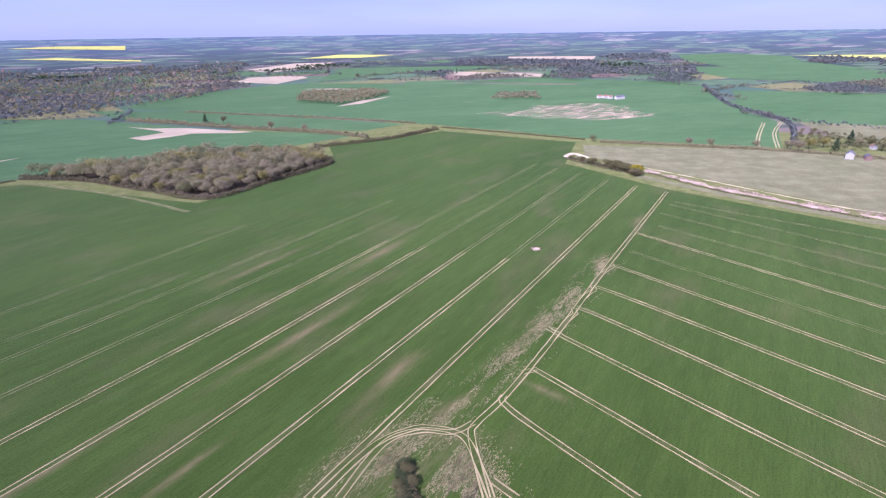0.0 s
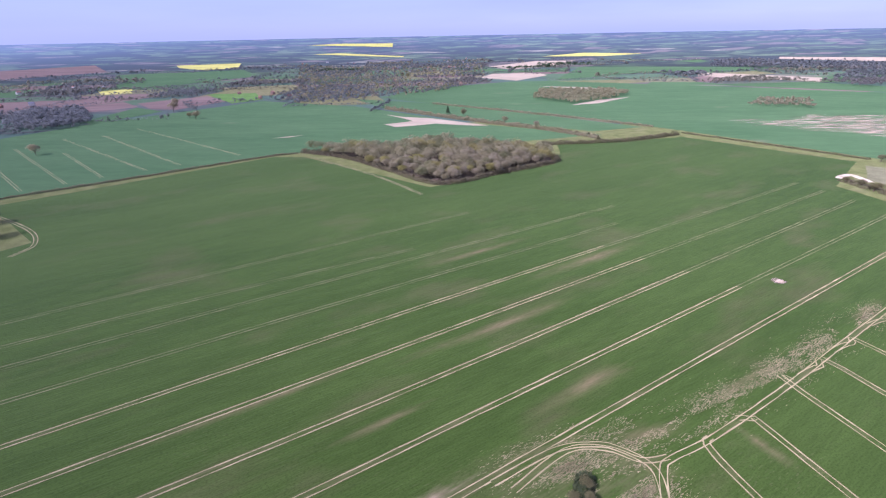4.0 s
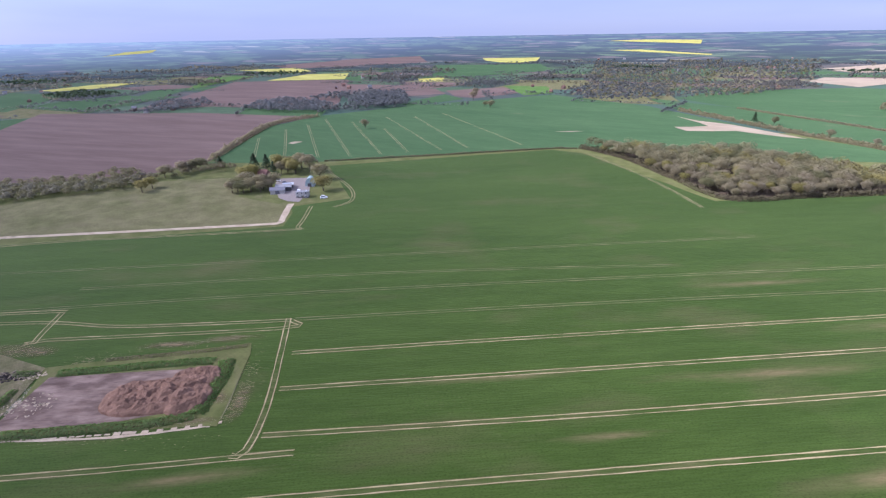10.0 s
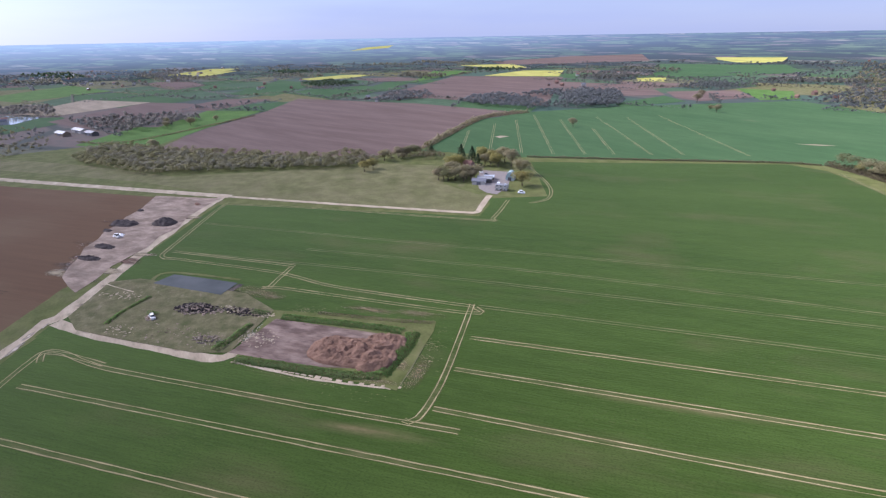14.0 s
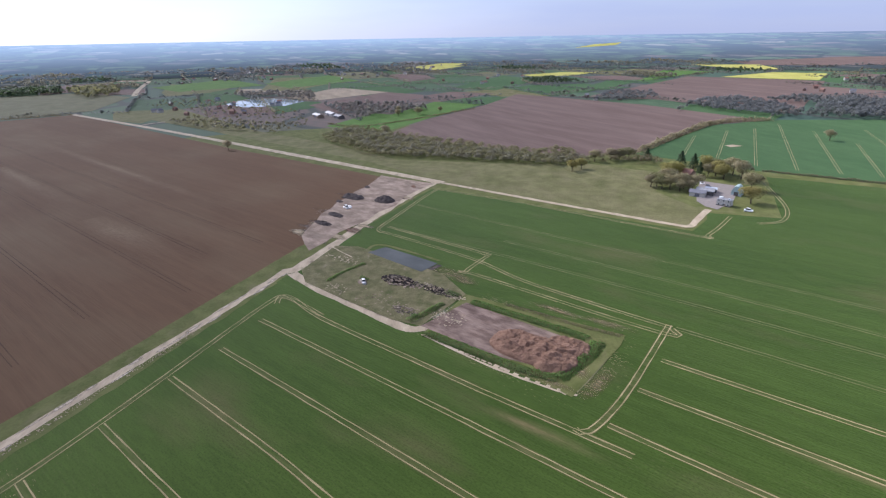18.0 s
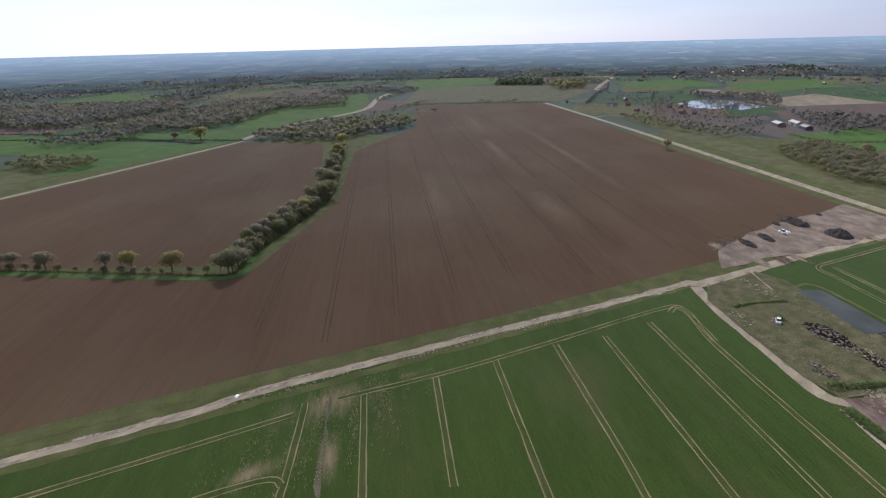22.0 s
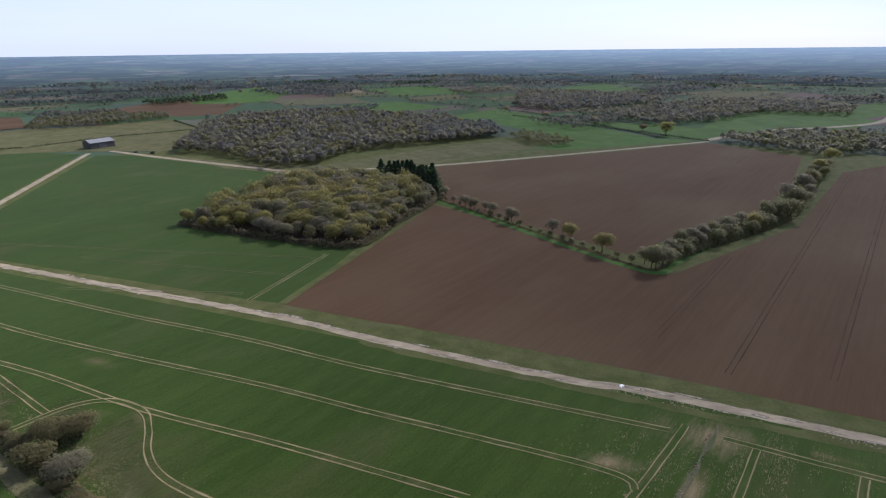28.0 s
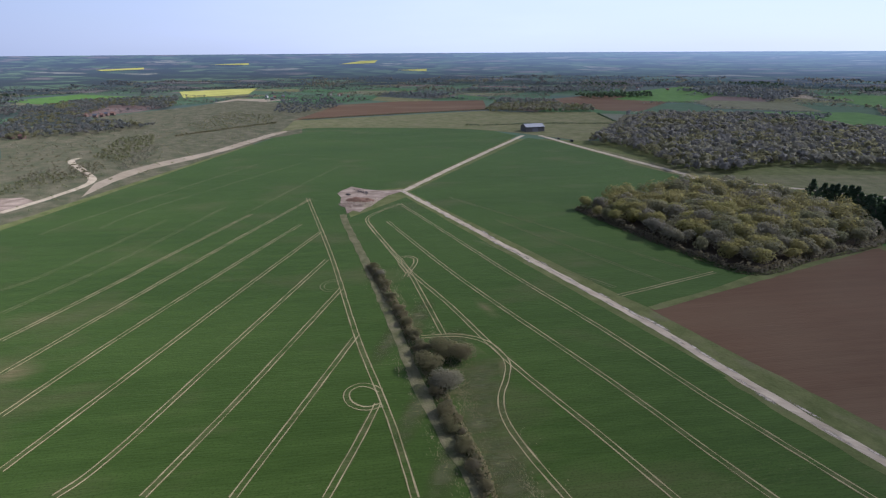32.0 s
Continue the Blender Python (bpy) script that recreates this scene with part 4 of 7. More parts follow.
# ---- wheelings ----
for q_, faint in (([(-172.6, -114.0), (-110.9, -11.5), (-13.5, 147.3), (154, 416)], False), ([(-196.9, -108.5), (-107.6, 41.0), (-66.6, 107.5), (34, 270)], False), ([(34, 270), (136, 435)], True), ([(-142.5, 33.0), (-81.7, 128.8), (10.5, 280)], False), ([(10.5, 280), (117, 455)], True),
                  ([(-162.4, 46.2), (-97.5, 151.2), (-12, 290)], False), ([(-12, 290), (102, 476)], True), ([(-182.0, 58.6), (-112.6, 172.5), (-33.7, 300)], False), ([(-33.7, 300), (87, 495)], True), ([(-207.0, 70.4), (-131.9, 190.6), (-32.6, 344.4)], True), ([(-322.9, -78.3), (-221.2, 97.4), (-39.2, 381.8)], True),
                  ([(-303.9, -3.1), (-223.0, 130.1), (-134.6, 256.3)], True), ([(-373.8, -68.9), (-201.5, 213.6), (-130.1, 330.2)], True), ([(-212.3, -107.6), (-219.9, -108.6), (-217.9, -101.6), (-201.3, -82.4), (-172.9, -36.0), (-152.6, -2.2), (-132.8, 32.1), (-129.2, 38.1)], False),
                  ([(-100.2, -135.9), (-72.1, -90.9)], False), ([(-124.9, -129.9), (-110.8, -106.6), (-94.9, -80.2), (-40, 11)], False), ([(-151.9, -122.8), (-119.2, -69.0), (-101.7, -42.5), (-58, 27)], False),
                  ([(-74.5, -144.4), (-48.8, -101.8)], False), ([(-56.1, -153.2), (-38.2, -126.6), (-27.2, -111.9)], False),
                  ([(-66.2, -148.3), (-107.4, -135.5), (-152.2, -125.1), (-212.1, -112.2), (-218.6, -105.2), (-203.3, -82.6)], False),
                  ([(-209.5, 68.4), (-159.0, 41.3), (-139.1, 26.9), (-139.7, 22.4)], False), ([(-206.4, 68.7), (-203.3, 62.2), (-254.7, -18.8), (-255.6, -23.0), (-279.3, -12.0)], False), ([(-418, -57), (-403, -64), (-330.9, -82.1), (-319.6, -84.6), (-313.6, -81.5), (-309.2, -73.1), (-274.6, -20.6), (-248.7, 7.1), (-224.9, 41.5), (-207.1, 68.9)], False), ([(-323.4, -78.7), (-287.7, -22.0), (-279.8, -10.2)], False),
                  ([(-414, -54), (-387.9, -0.2), (-324.1, 109.8), (-325.3, 120.9), (-361.4, 146.1)], False), ([(-467, 205), (-392, 193), (-356.7, 177.0), (-348.6, 158.2)], False), ([(-346, 442), (-251, 401), (-181, 360)], False)):
    wheelings(main_field, q_, faint)
for q_, faint in (([(166, 370), (257.4, 291.4)], True), ([(160.0, 364.7), (240.2, 268.9)], True), ([(146.4, 344.8), (225.7, 249.9)], True), ([(135.4, 320.1), (210.1, 229.5)], True), ([(117.1, 308.4), (194.9, 209.6)], False), ([(104.0, 278.7), (178.3, 187.9)], True),
                  ([(81, 250), (88.5, 257.5), (94.4, 253.5), (163.3, 168.2)], False), ([(63, 221), (71, 230), (79.5, 227.9), (147.3, 147.4)], False), ([(49.5, 198), (57, 207.5), (64.0, 208.9), (130.9, 125.9)], False), ([(46.5, 193.8), (48.3, 188.0), (116.3, 106.8)], False),
                  ([(27.8, 164.2), (32.1, 165.6), (37.4, 160.6), (82.2, 106.8)], False), ([(19.6, 151.3), (21.2, 143.3), (50.8, 107.2)], False), ([(12.2, 113.9), (18.4, 107.6)], False),
                  ([(170, 396), (88.4, 263.2), (47.2, 193.8), (21.3, 152.8), (9.7, 137.7), (7.5, 130.7), (10.4, 107.7)], False), ([(-35.5, 108.2), (-22.6, 127.5), (-12.7, 134.3), (-5.7, 135.5), (4.9, 131.3), (9.3, 118.1), (11.6, 107.7)], False),
                  ([(-29.4, 108.1), (-19.3, 128.7), (-8.3, 134.2), (1.5, 133.3), (8.4, 137.7)], False),
                  ([(411, -191), (278.6, -140.9), (184.2, -102.1), (126.7, -80.8), (93.6, -66.7)], False), ([(309.2, 17.4), (347.4, -36.1), (427, -128)], True), ([(277.1, 18.4), (313.2, -30.3), (340.7, -65.2), (394, -136)], False), ([(244.9, 19.4), (279.8, -24.7), (336.7, -97.8), (406, -192)], False),
                  ([(213.0, 20.4), (245.5, -18.9), (294.7, -83.5), (346.2, -154.1)], False), ([(180.8, 21.4), (207.5, -12.5), (253.2, -69.4), (321.1, -156.2)], False), ([(158.5, 10.1), (167.3, -5.7), (205.8, -53.2), (271.7, -134.6)], False), ([(142.7, -8.8), (165.4, -39.5), (191.3, -72.4), (229.8, -120.7)], False), ([(126.1, -27.9), (147.6, -56.0), (183.0, -102.0)], False), ([(109.5, -47.8), (125.5, -69.1), (135.9, -81.9)], False),
                  ([(342.6, 16.4), (357.6, -9.5), (421, -84)], True), ([(400.5, -134.7), (507.2, -272.1)], True), ([(430, -42), (465.4, -86.5), (552.3, -251.7)], True), ([(440, -8), (470.1, -46.8), (584.8, -223.8)], True), ([(141.6, -87.0), (146.8, -85.7), (149.8, -82.7), (149.6, -78.5), (146.7, -75.7), (142.0, -74.6), (137.3, -76.3), (135.1, -79.4), (134.6, -82.9)], False)):
    wheelings(main_field, q_, faint)
for q_, faint in (([(345, -241), (333.0, -206.1), (317.1, -192.1), (263.4, -174.1), (230.2, -163.1), (158.6, -130.8)], False), ([(344, -239), (269.4, -221.8), (183.3, -201.5), (115.2, -187.3), (56.5, -172.2), (-50.5, -150.0)], False), ([(311.1, -204.9), (203.0, -177.4), (95.2, -156.9), (49.2, -146.6), (-24.9, -130.2), (-34.9, -122.4)], False),
                  ([(323.2, -194.2), (237.4, -165.1), (178.0, -151.1), (128.5, -137.7), (76.2, -127.8), (41.7, -120.5), (10.9, -113.6)], False), ([(163.2, -121.9), (153.2, -135.6), (140.8, -140.4), (126.5, -136.6), (118.1, -128.1), (110.9, -117.8), (100.9, -109.9), (85.3, -103.9), (63.0, -98.0)], False), ([(223.8, -159.2), (239.0, -164.6), (245.3, -169.8), (244.9, -174.6), (239.3, -175.5), (233.3, -171.4), (226.9, -163.0), (220.7, -155.4)], False), ([(236.5, -125.1), (241.6, -122.6), (241.4, -117.1), (237.6, -113.7), (231.9, -113.9), (230.0, -119.4)], True)):
    wheelings(main_field, q_, faint)
for q_, faint in (([(264.2, -266.9), (126.1, -255.8)], True), ([(335, -282), (119.3, -282.3)], True), ([(240.7, -224.5), (138.6, -230.1)], True), ([(131.9, -223.0), (114.9, -289.5)], False)):
    wheelings(second_field, q_, faint)
for q_ in ([(-554, 168), (-672, 214)], [(-544, 197), (-711, 264)], [(-516, 222), (-729, 303)], [(-499, 250), (-768, 348)], [(-488, 280), (-710, 363)], [(-478, 307), (-628, 368)], [(-464, 341), (-718, 425)], [(-451, 369), (-695, 461)], [(-428, 426), (-697, 515)]):
    wheelings(north_field, q_, False, width=0.42, step=20, worn=False)
for q_ in ([(325, 554), (364, 623), (418, 710)], [(346, 553), (392, 640), (449, 721)]):
    wheelings(east_field, q_, False, width=1.2, step=15, gauge=3, worn=False)

for o in (-62, -31, 0, 30, 62, 104, 134, 165):
    u_, n_ = Vector((math.cos(radians(58)), math.sin(radians(58)))), Vector((-math.sin(radians(58)), math.cos(radians(58))))
    on_ = [q for q in (u_ * k + n_ * o for k in range(-1150, -60, 10)) if inside(PLOTS[BROWN], q.x, q.y)]
    wheelings(brown_field, [tuple(q) for q in on_[1:-1:4]], False, 2.2, 0.42, 10, 0.04, False, PLOUGH_MARK)

# ---- soft soil and lush patches in the crop ----
def soft(name, one, two, cut, full=1.0, size=2.6, even=0.15):
    """Cover that thins out towards the patch's rim and lets the crop show through."""
    m, nt, s = blank(name, 0.95, 0.1)
    nt.links.new(mixed(nt, grain(nt, 3.0, 0.3, 0.7, 2), one, two), s.inputs["Base Color"])
    tc = nt.nodes.new("ShaderNodeTexCoord")
    mp = nt.nodes.new("ShaderNodeMapping")
    mp.inputs["Location"].default_value, mp.inputs["Scale"].default_value = (-1, -1, 0), (2, 2, 0)
    gr = nt.nodes.new("ShaderNodeTexGradient")
    gr.gradient_type = "SPHERICAL"
    nt.links.new(tc.outputs["Generated"], mp.inputs[0])
    nt.links.new(mp.outputs[0], gr.inputs[0])
    k = times_(nt, gr.outputs[1], 1.5)
    k = times_(nt, k, grain(nt, size, cut, cut + 0.4, 4, 58, 5.0))
    k = times_(nt, k, grain(nt, 0.7, -even, 0.85, 3, 58, 12, 2))
    k = times_(nt, k, full)
    cl = nt.nodes.new("ShaderNodeClamp")
    nt.links.new(k, cl.inputs[0])
    tr = nt.nodes.new("ShaderNodeBsdfTransparent")
    mx = nt.nodes.new("ShaderNodeMixShader")
    nt.links.new(cl.outputs[0], mx.inputs[0])
    nt.links.new(tr.outputs[0], mx.inputs[1])
    nt.links.new(s.outputs[0], mx.inputs[2])
    nt.links.new(mx.outputs[0], nt.nodes["Material Output"].inputs[0])
    return m


SOFT_SOIL = worn_through("thin_crop_soil", WHEAT_TONES, WHEAT_LOOKS, (0.104, 0.083, 0.038), (0.150, 0.119, 0.056), 0.85, 0.85, 9.0, 58.0)
SOFT_CHALK = soft("chalky_soil", (0.25, 0.195, 0.13), (0.36, 0.285, 0.20), 0.25, 1.5, 14.0)
SOFT_PALE = worn_through("bare_sandy_soil", WHEAT_TONES, WHEAT_LOOKS, (0.150, 0.112, 0.062), (0.225, 0.172, 0.103), 0.95, 1.3, 7.0, 58.0)
SOFT_GRAVEL = soft("stray_gravel", (0.22, 0.175, 0.11), (0.32, 0.26, 0.17), 0.15, 1.7)
SOFT_GRASS = soft("rank_grass", (0.072, 0.082, 0.03), (0.125, 0.118, 0.055), 0.2, 0.9, 5.0)
SOFT_TAN = soft("worn_tan_soil", (0.15, 0.120, 0.062), (0.21, 0.168, 0.092), 0.25, 1.0, 3.0)
SOFT_DUNG = soft("spread_dung", (0.095, 0.058, 0.042), (0.16, 0.10, 0.07), 0.15, 2.0, 3.0)
SOFT_MUCK = soft("trodden_muck", (0.10, 0.078, 0.06), (0.17, 0.132, 0.105), 0.3, 1.3)
SOFT_CONCRETE = soft("broken_concrete", (0.315, 0.262, 0.192), (0.44, 0.375, 0.288), 0.25, 2.0, 1.6)


PATCHES = itertools.count()


def patch(material, at, half, turn, label, lift=0.013, low=False):
    (x, y), (rx, ry) = at, half
    lift += next(PATCHES) * 0.00008 if low else next(LAYER) * 0.0001
    me = mesh("soil_patch", [(-rx, -ry, 0), (rx, -ry, 0), (rx, ry, 0), (-rx, ry, 0)], [(0, 1, 2, 3)], material)
    ob = new("soil_patch", me)
    ob.matrix_basis = pose(x, y, ground_z(x, y) + lift * steps_up(x, y), 0, 0, turn)
    return tagged(ob, label, "bare soil", kind="structure")


for q_ in ([(-435, 742), (-390, 725), (-345, 726), (-284, 704), (-241, 689), (-261, 682), (-318, 682), (-336, 660), (-357, 639), (-384, 655), (-370, 673), (-359, 693), (-382, 711)], [(-182, 932), (-151, 1017), (-104, 1076), (-144, 966)], [(-316, 1246), (-234, 1249), (-129, 1210), (-227, 1210)]):
    field("bare_patch", STUBBLE, q_, "pale bare chalky soil in the crop", 0.06, "bare soil")
for q_ in ([(-604, 231), (-611, 246), (-619, 238), (-613, 228)], [(-462, 516), (-449, 536), (-438, 548), (-446, 530)]):
    field("bare_patch", STUBBLE, q_, "small pale bare place in the wheat", 0.06, "bare soil")
field("bare_patch", SOFT_CHALK, [(47.7, 284.6), (51.4, 288.0), (56.2, 283.5), (51.0, 279.4)], "streaky bare chalky soil in the crop", 0.06, "bare soil")
chalk = random.Random(23)
for x, y in scatter([(165, 925), (262, 945), (292, 850), (300, 775), (225, 755), (165, 775), (60, 815), (70, 845), (140, 860)], 17.0):
    k_ = 1.0 if 140 < x < 275 and y < 900 else 0.55
    patch(SOFT_CHALK, (x + chalk.uniform(-8, 8), y), (chalk.uniform(18, 46) * k_, chalk.uniform(3.0, 5.5)), chalk.uniform(14, 27), "streak of bare chalky soil in the crop", 0.06)
THIN = []
for at, half, turn in (((-0.3, 127.2), (13, 9), 20), ((-25.7, 125.2), (22, 7), 55), ((-18.6, 140.2), (20, 5), 57), ((32.5, 189.6), (26, 5), 58), ((82.4, 263.4), (16, 4), 58), ((126.6, 331.4), (16, 6), 58), ((-29.8, 110.4), (20, 8), 57), ((1.7, 145.6), (14, 8), 40),
                       ((33.3, 154.2), (12, 5), -40), ((52.7, 187.0), (14, 4), 40), ((6.0, 116.0), (8, 14), 5), ((-37.7, 278.8), (40, 9), 58), ((-62.5, 189.4), (45, 7), 58), ((-75.4, 119.2), (24, 4), 58), ((-61.0, -147.9), (14, 10), 60), ((-30.6, -132.3), (13, 7), 0), ((-76.5, -149.1), (10, 8), 60),
                       ((-91.6, -144.3), (12, 4), -13), ((-47.0, -156.6), (14, 5), -13), ((-98.3, 265.9), (34, 6), 58), ((-119.7, 112.6), (40, 5), 58), ((-62.7, 189.8), (36, 6), 58), ((-18.9, 165.6), (26, 7), 58), ((-314.1, 107.8), (12, 30), 0), ((-243.3, -35.7), (30, 5), 60), ((-161.0, 27.1), (26, 6), 62), ((-174.4, 32.3), (20, 5), 64),
                       ((243.6, 16.0), (12, 18), 30), ((166.1, -162.8), (12, 6), -13), ((124.3, -132.9), (4, 16), 40), ((-58.8, -146.3), (16, 9), -13), ((-29.6, -133.7), (10, 6), 0), ((-155.6, -28.1), (30, 4), 60), ((-77.2, -147.3), (16, 7), -13), ((-138.4, 9.6), (25, 5), 60), ((9.3, 154.7), (30, 8), 50), ((-61.2, 110.3), (40, 6), 58)):
    if at[0] < -300 or -300 < at[0] < -140 and -115 < at[1] < 50 or any(math.hypot(at[0] - x, at[1] - y) < r for x, y, r in THIN):
        continue
    THIN.append((*at, max(half)))
    patch(SOFT_SOIL, at, (half[0] * 1.4, half[1] * 0.85), turn, "thin crop with pale soil showing", 0.013, True)
for at, half, turn in (((-62, -149), (28, 15), -13), ((-29, -132.3), (14, 7), 0), ((-50, -124), (5, 17), -30), ((-50, 95), (26, 5), 57)):
    patch(SOFT_PALE, at, half, turn, "bare sandy soil worn by turning wheels", 0.017, True)
for at, half, turn in (((-474, -390), (270, 9), 57.4), ((-300, -255), (75, 16), 60), ((-430, -450), (190, 12), 57), ((-250, -330), (130, 14), 58), ((-560, -640), (160, 18), 57)):
    patch(PLOUGH_PALE, at, half, turn, "paler drying soil in the brown field", 0.044, True)
CRUMB = earth("pale_crumbs", (0.185, 0.147, 0.078), (0.275, 0.223, 0.126), 6, 0.5, 58, 3)
drill = random.Random(61)


def crumbs(pts, spread, count, label, turn=58.0):
    """Slivers of bare pale soil between the drilled rows, thickest along a line; joined."""
    v, f = [], []
    line = smooth(pts, 2.0)
    way = Vector((math.cos(radians(turn)), math.sin(radians(turn))))
    for _ in range(count):
        c = drill.choice(line)
        x, y = c.x + drill.gauss(0, spread), c.y + drill.gauss(0, spread)
        w, h = x * way.x + y * way.y, y * way.x - x * way.y
        if noise.noise((w * 0.035, h * 0.22, 2.0)) + 0.4 * noise.noise((w * 0.2, h * 0.8, 6.0)) < drill.uniform(-0.25, 0.45):
            continue
        a_, b_ = drill.uniform(0.12, 0.7), drill.uniform(0.035, 0.095)
        d = Vector((math.cos(radians(turn + drill.gauss(0, 9))), math.sin(radians(turn + drill.gauss(0, 9)))))
        n = Vector((-d.y, d.x))
        k = len(v)
        for e, g in ((-1, 0), (-0.3, -1), (0.6, -0.8), (1, 0.1), (0.2, 1)):
            q = Vector((x, y)) + d * (e * a_) + n * (g * b_)
            v.append(lay(q.x, q.y, 0.043))
        f.append(tuple(range(k, k + 5)))
    return tagged(new("soil_crumbs", mesh("soil_crumbs", v, f, CRUMB)), label, "bare soil", kind="stuff")


crumbs([(90, 268), (62, 226), (42, 196), (22, 168), (4, 146), (-14, 134), (-34, 112)], 4.0, 17000, "pale soil crumbs beside worn wheel tracks")
crumbs([(88, 262), (74, 246), (50, 212), (36, 196)], 2.2, 6000, "pale soil crumbs beside worn wheel tracks")
crumbs([(-2, 134), (6, 124), (8, 106), (-4, 118), (-20, 122)], 5.0, 15000, "pale soil crumbs in a turning circle")
crumbs([(240, -150), (166, -124), (138, -118), (116, -106), (84, -94), (66, -88)], 5.0, 10000, "pale soil crumbs beside the hedge", -25)
crumbs([(156, -104), (108, -86), (84, -77)], 3.0, 900, "pale soil crumbs beside the hedge", -25)
crumbs([(-60, -148), (-30, -132), (-90, -142), (-50, -124)], 7.0, 5000, "pale soil crumbs at the field's end")
crumbs([(-226, -12), (-197, 44), (-158, 22), (-176, -8), (-192, -33)], 2.6, 3500, "dead stalks and crumbs round the muck yard")
field("worn_crop", WORN, [(249.9, -153.8), (165.5, -127.8), (145.3, -135.8), (128, -133), (113, -121), (100.5, -110.9), (84.1, -103.3), (64.5, -96.9), (60, -84), (82, -79.8), (107.6, -89), (157, -106), (250, -149)], "thin worn crop beside the hedge", 0.034, "bare soil", False)
field("worn_crop", WORN, [(-36, 104), (-26, 124), (-14, 132), (-3, 134), (5, 128), (9, 116), (10, 104), (-10, 100)], "thin worn crop in a turning circle", 0.034, "bare soil", False)
# crumbled edges of the perimeter track
crumbs = random.Random(21)
for c, d in [(p, q - p) for l in (smooth([(377, -265), (184.7, -224.7), (101.8, -206.5), (66.2, -195.7), (-18.7, -174.9), (-44.5, -171.1), (-82.2, -161.5), (-142.4, -146.3), (-195.8, -131.7), (-250.7, -117.8)], 9.0),) for p, q in zip(l, l[1:])]:
    n = Vector((-d.y, d.x)).normalized() * crumbs.uniform(-1, 1) * 3.0
    patch(SOFT_CONCRETE, (c.x + n.x, c.y + n.y), (crumbs.uniform(3, 8), crumbs.uniform(0.6, 1.3)), math.degrees(math.atan2(d.y, d.x)), "crumbled concrete at the track's edge", 0.06)
# ---- kinds of trees ----
OAK = tree_kind(BARE_TREE, 1500, 0.044, 10, 0.2, 1.0, 0.5)
OAK_GREY = tree_kind(GREY_TREE, 1500, 0.044, 10, 0.2, 1.0, 0.5)
BUDDING = tree_kind(GREEN_TREE, 1500, 0.044, 9, 0.2, 1.0, 0.5)
OLIVE = tree_kind(OLIVE_TREE, 1500, 0.044, 9, 0.14, 1.0, 0.5)
BUSH = tree_kind(HAW, 1500, 0.05, 8, 0.02, 1.0, 0.6, limbs=3)
BUSH_FINE = tree_kind(HEDGE_DARK, 3600, 0.042, 16, 0.02, 1.0, 0.62, limbs=6)
BUSH_BROWN = tree_kind(GREY_TREE, 3600, 0.042, 16, 0.04, 1.0, 0.62, limbs=6)
FIR = fir_kind()
GORSE_BUSH = tree_kind(GORSE, 700, 0.09, 7, 0.02, 1.0, 0.6, limbs=2)


from mathutils.geometry import intersect_point_line


def wood(poly, gap, h, mix, label, group, floor=True):
    """A wood of single trees over a leaf-littered floor."""
    if floor:
        field("wood_floor", LITTER, poly, "dark leaf litter under the trees", 0.05, "ground")
    ring = list(poly) + [poly[0]]
    hedge(ring, h * 0.4, 5.0, "shrubby edge of a bare wood", HAW, 0.9, 12, "shrub_edge")
    places = sorted(scatter(poly, gap, 0.35), key=lambda q: math.hypot(*q))
    rest = [[] for _ in mix[0]]
    for i, (x, y) in enumerate(places):
        pick = random.choices(range(len(mix[0])), mix[1])[0]
        kinds, words = mix[0][pick]
        if i >= 110:
            rest[pick].append((x, y))
            continue
        q = Vector((x, y))
        edge = min((intersect_point_line(q, Vector(poly[k - 1]), Vector(poly[k]))[0].to_2d() - q).length for k in range(len(poly)))
        plant(kinds, x, y, h * (0.78 + 0.4 * min(1.0, edge / 35)) * random.uniform(0.85, 1.15), random.uniform(1.0, 1.3), "woodland_tree", words, group)
    for pick, spots in enumerate(rest):
        if spots:
            far_trees(spots, h * 1.1, mix[2][pick], "inner_trees", "closed crowns further inside the wood", "wood", 230, 0.95)


GREY_W = (OAK_GREY, "bare grey-brown spring tree in a wood")
OAK_W = (OAK, "bare grey-brown spring tree just budding")
BUD_W = (BUDDING, "spring tree with fresh yellow-green leaf")
OLV_W = (OLIVE, "dense olive-green spring tree")
wood([(-373, 459), (-310, 450), (-240, 417), (-179, 392), (-146, 441), (-110, 501), (-120, 525), (-165, 547), (-236, 551), (-286, 502), (-337, 472)], 8.8, 13.0, ([OAK_W, BUD_W, OLV_W], [7, 1.6, 1.4], [BARE_TREE, GREEN_TREE, OLIVE_TREE]), "", "trees of the field wood")
wood([(241, -333), (198.5, -320.6), (152.4, -308.7), (101.3, -303.0), (87.4, -352.1), (70, -414), (87, -448), (151, -484), (203, -474), (221, -430), (233, -385), (235, -341)], 10.0, 15.0, ([GREY_W, BUD_W, OLV_W], [2.2, 5.0, 3.2], [GREY_TREE, GREEN_TREE, OLIVE_TREE]), "", "trees of the corner wood")
for x, y in (((88, -453)), ((84, -460)), ((79, -448)), ((73, -435)), ((78, -435)), ((96, -467)), ((104, -473)), ((114, -479)), ((123, -482)), ((132, -486)), ((84, -444)), ((79, -461)), ((88, -464)), ((82, -448)), ((76, -435)), ((91, -457)), ((100, -473)), ((109, -477)), ((118, -481)), ((75, -449))):
    plant(FIR, x, y, random.uniform(18, 22), 1.6, "conifer", "dark green conifer at the corner of a wood", "conifers of the corner wood")
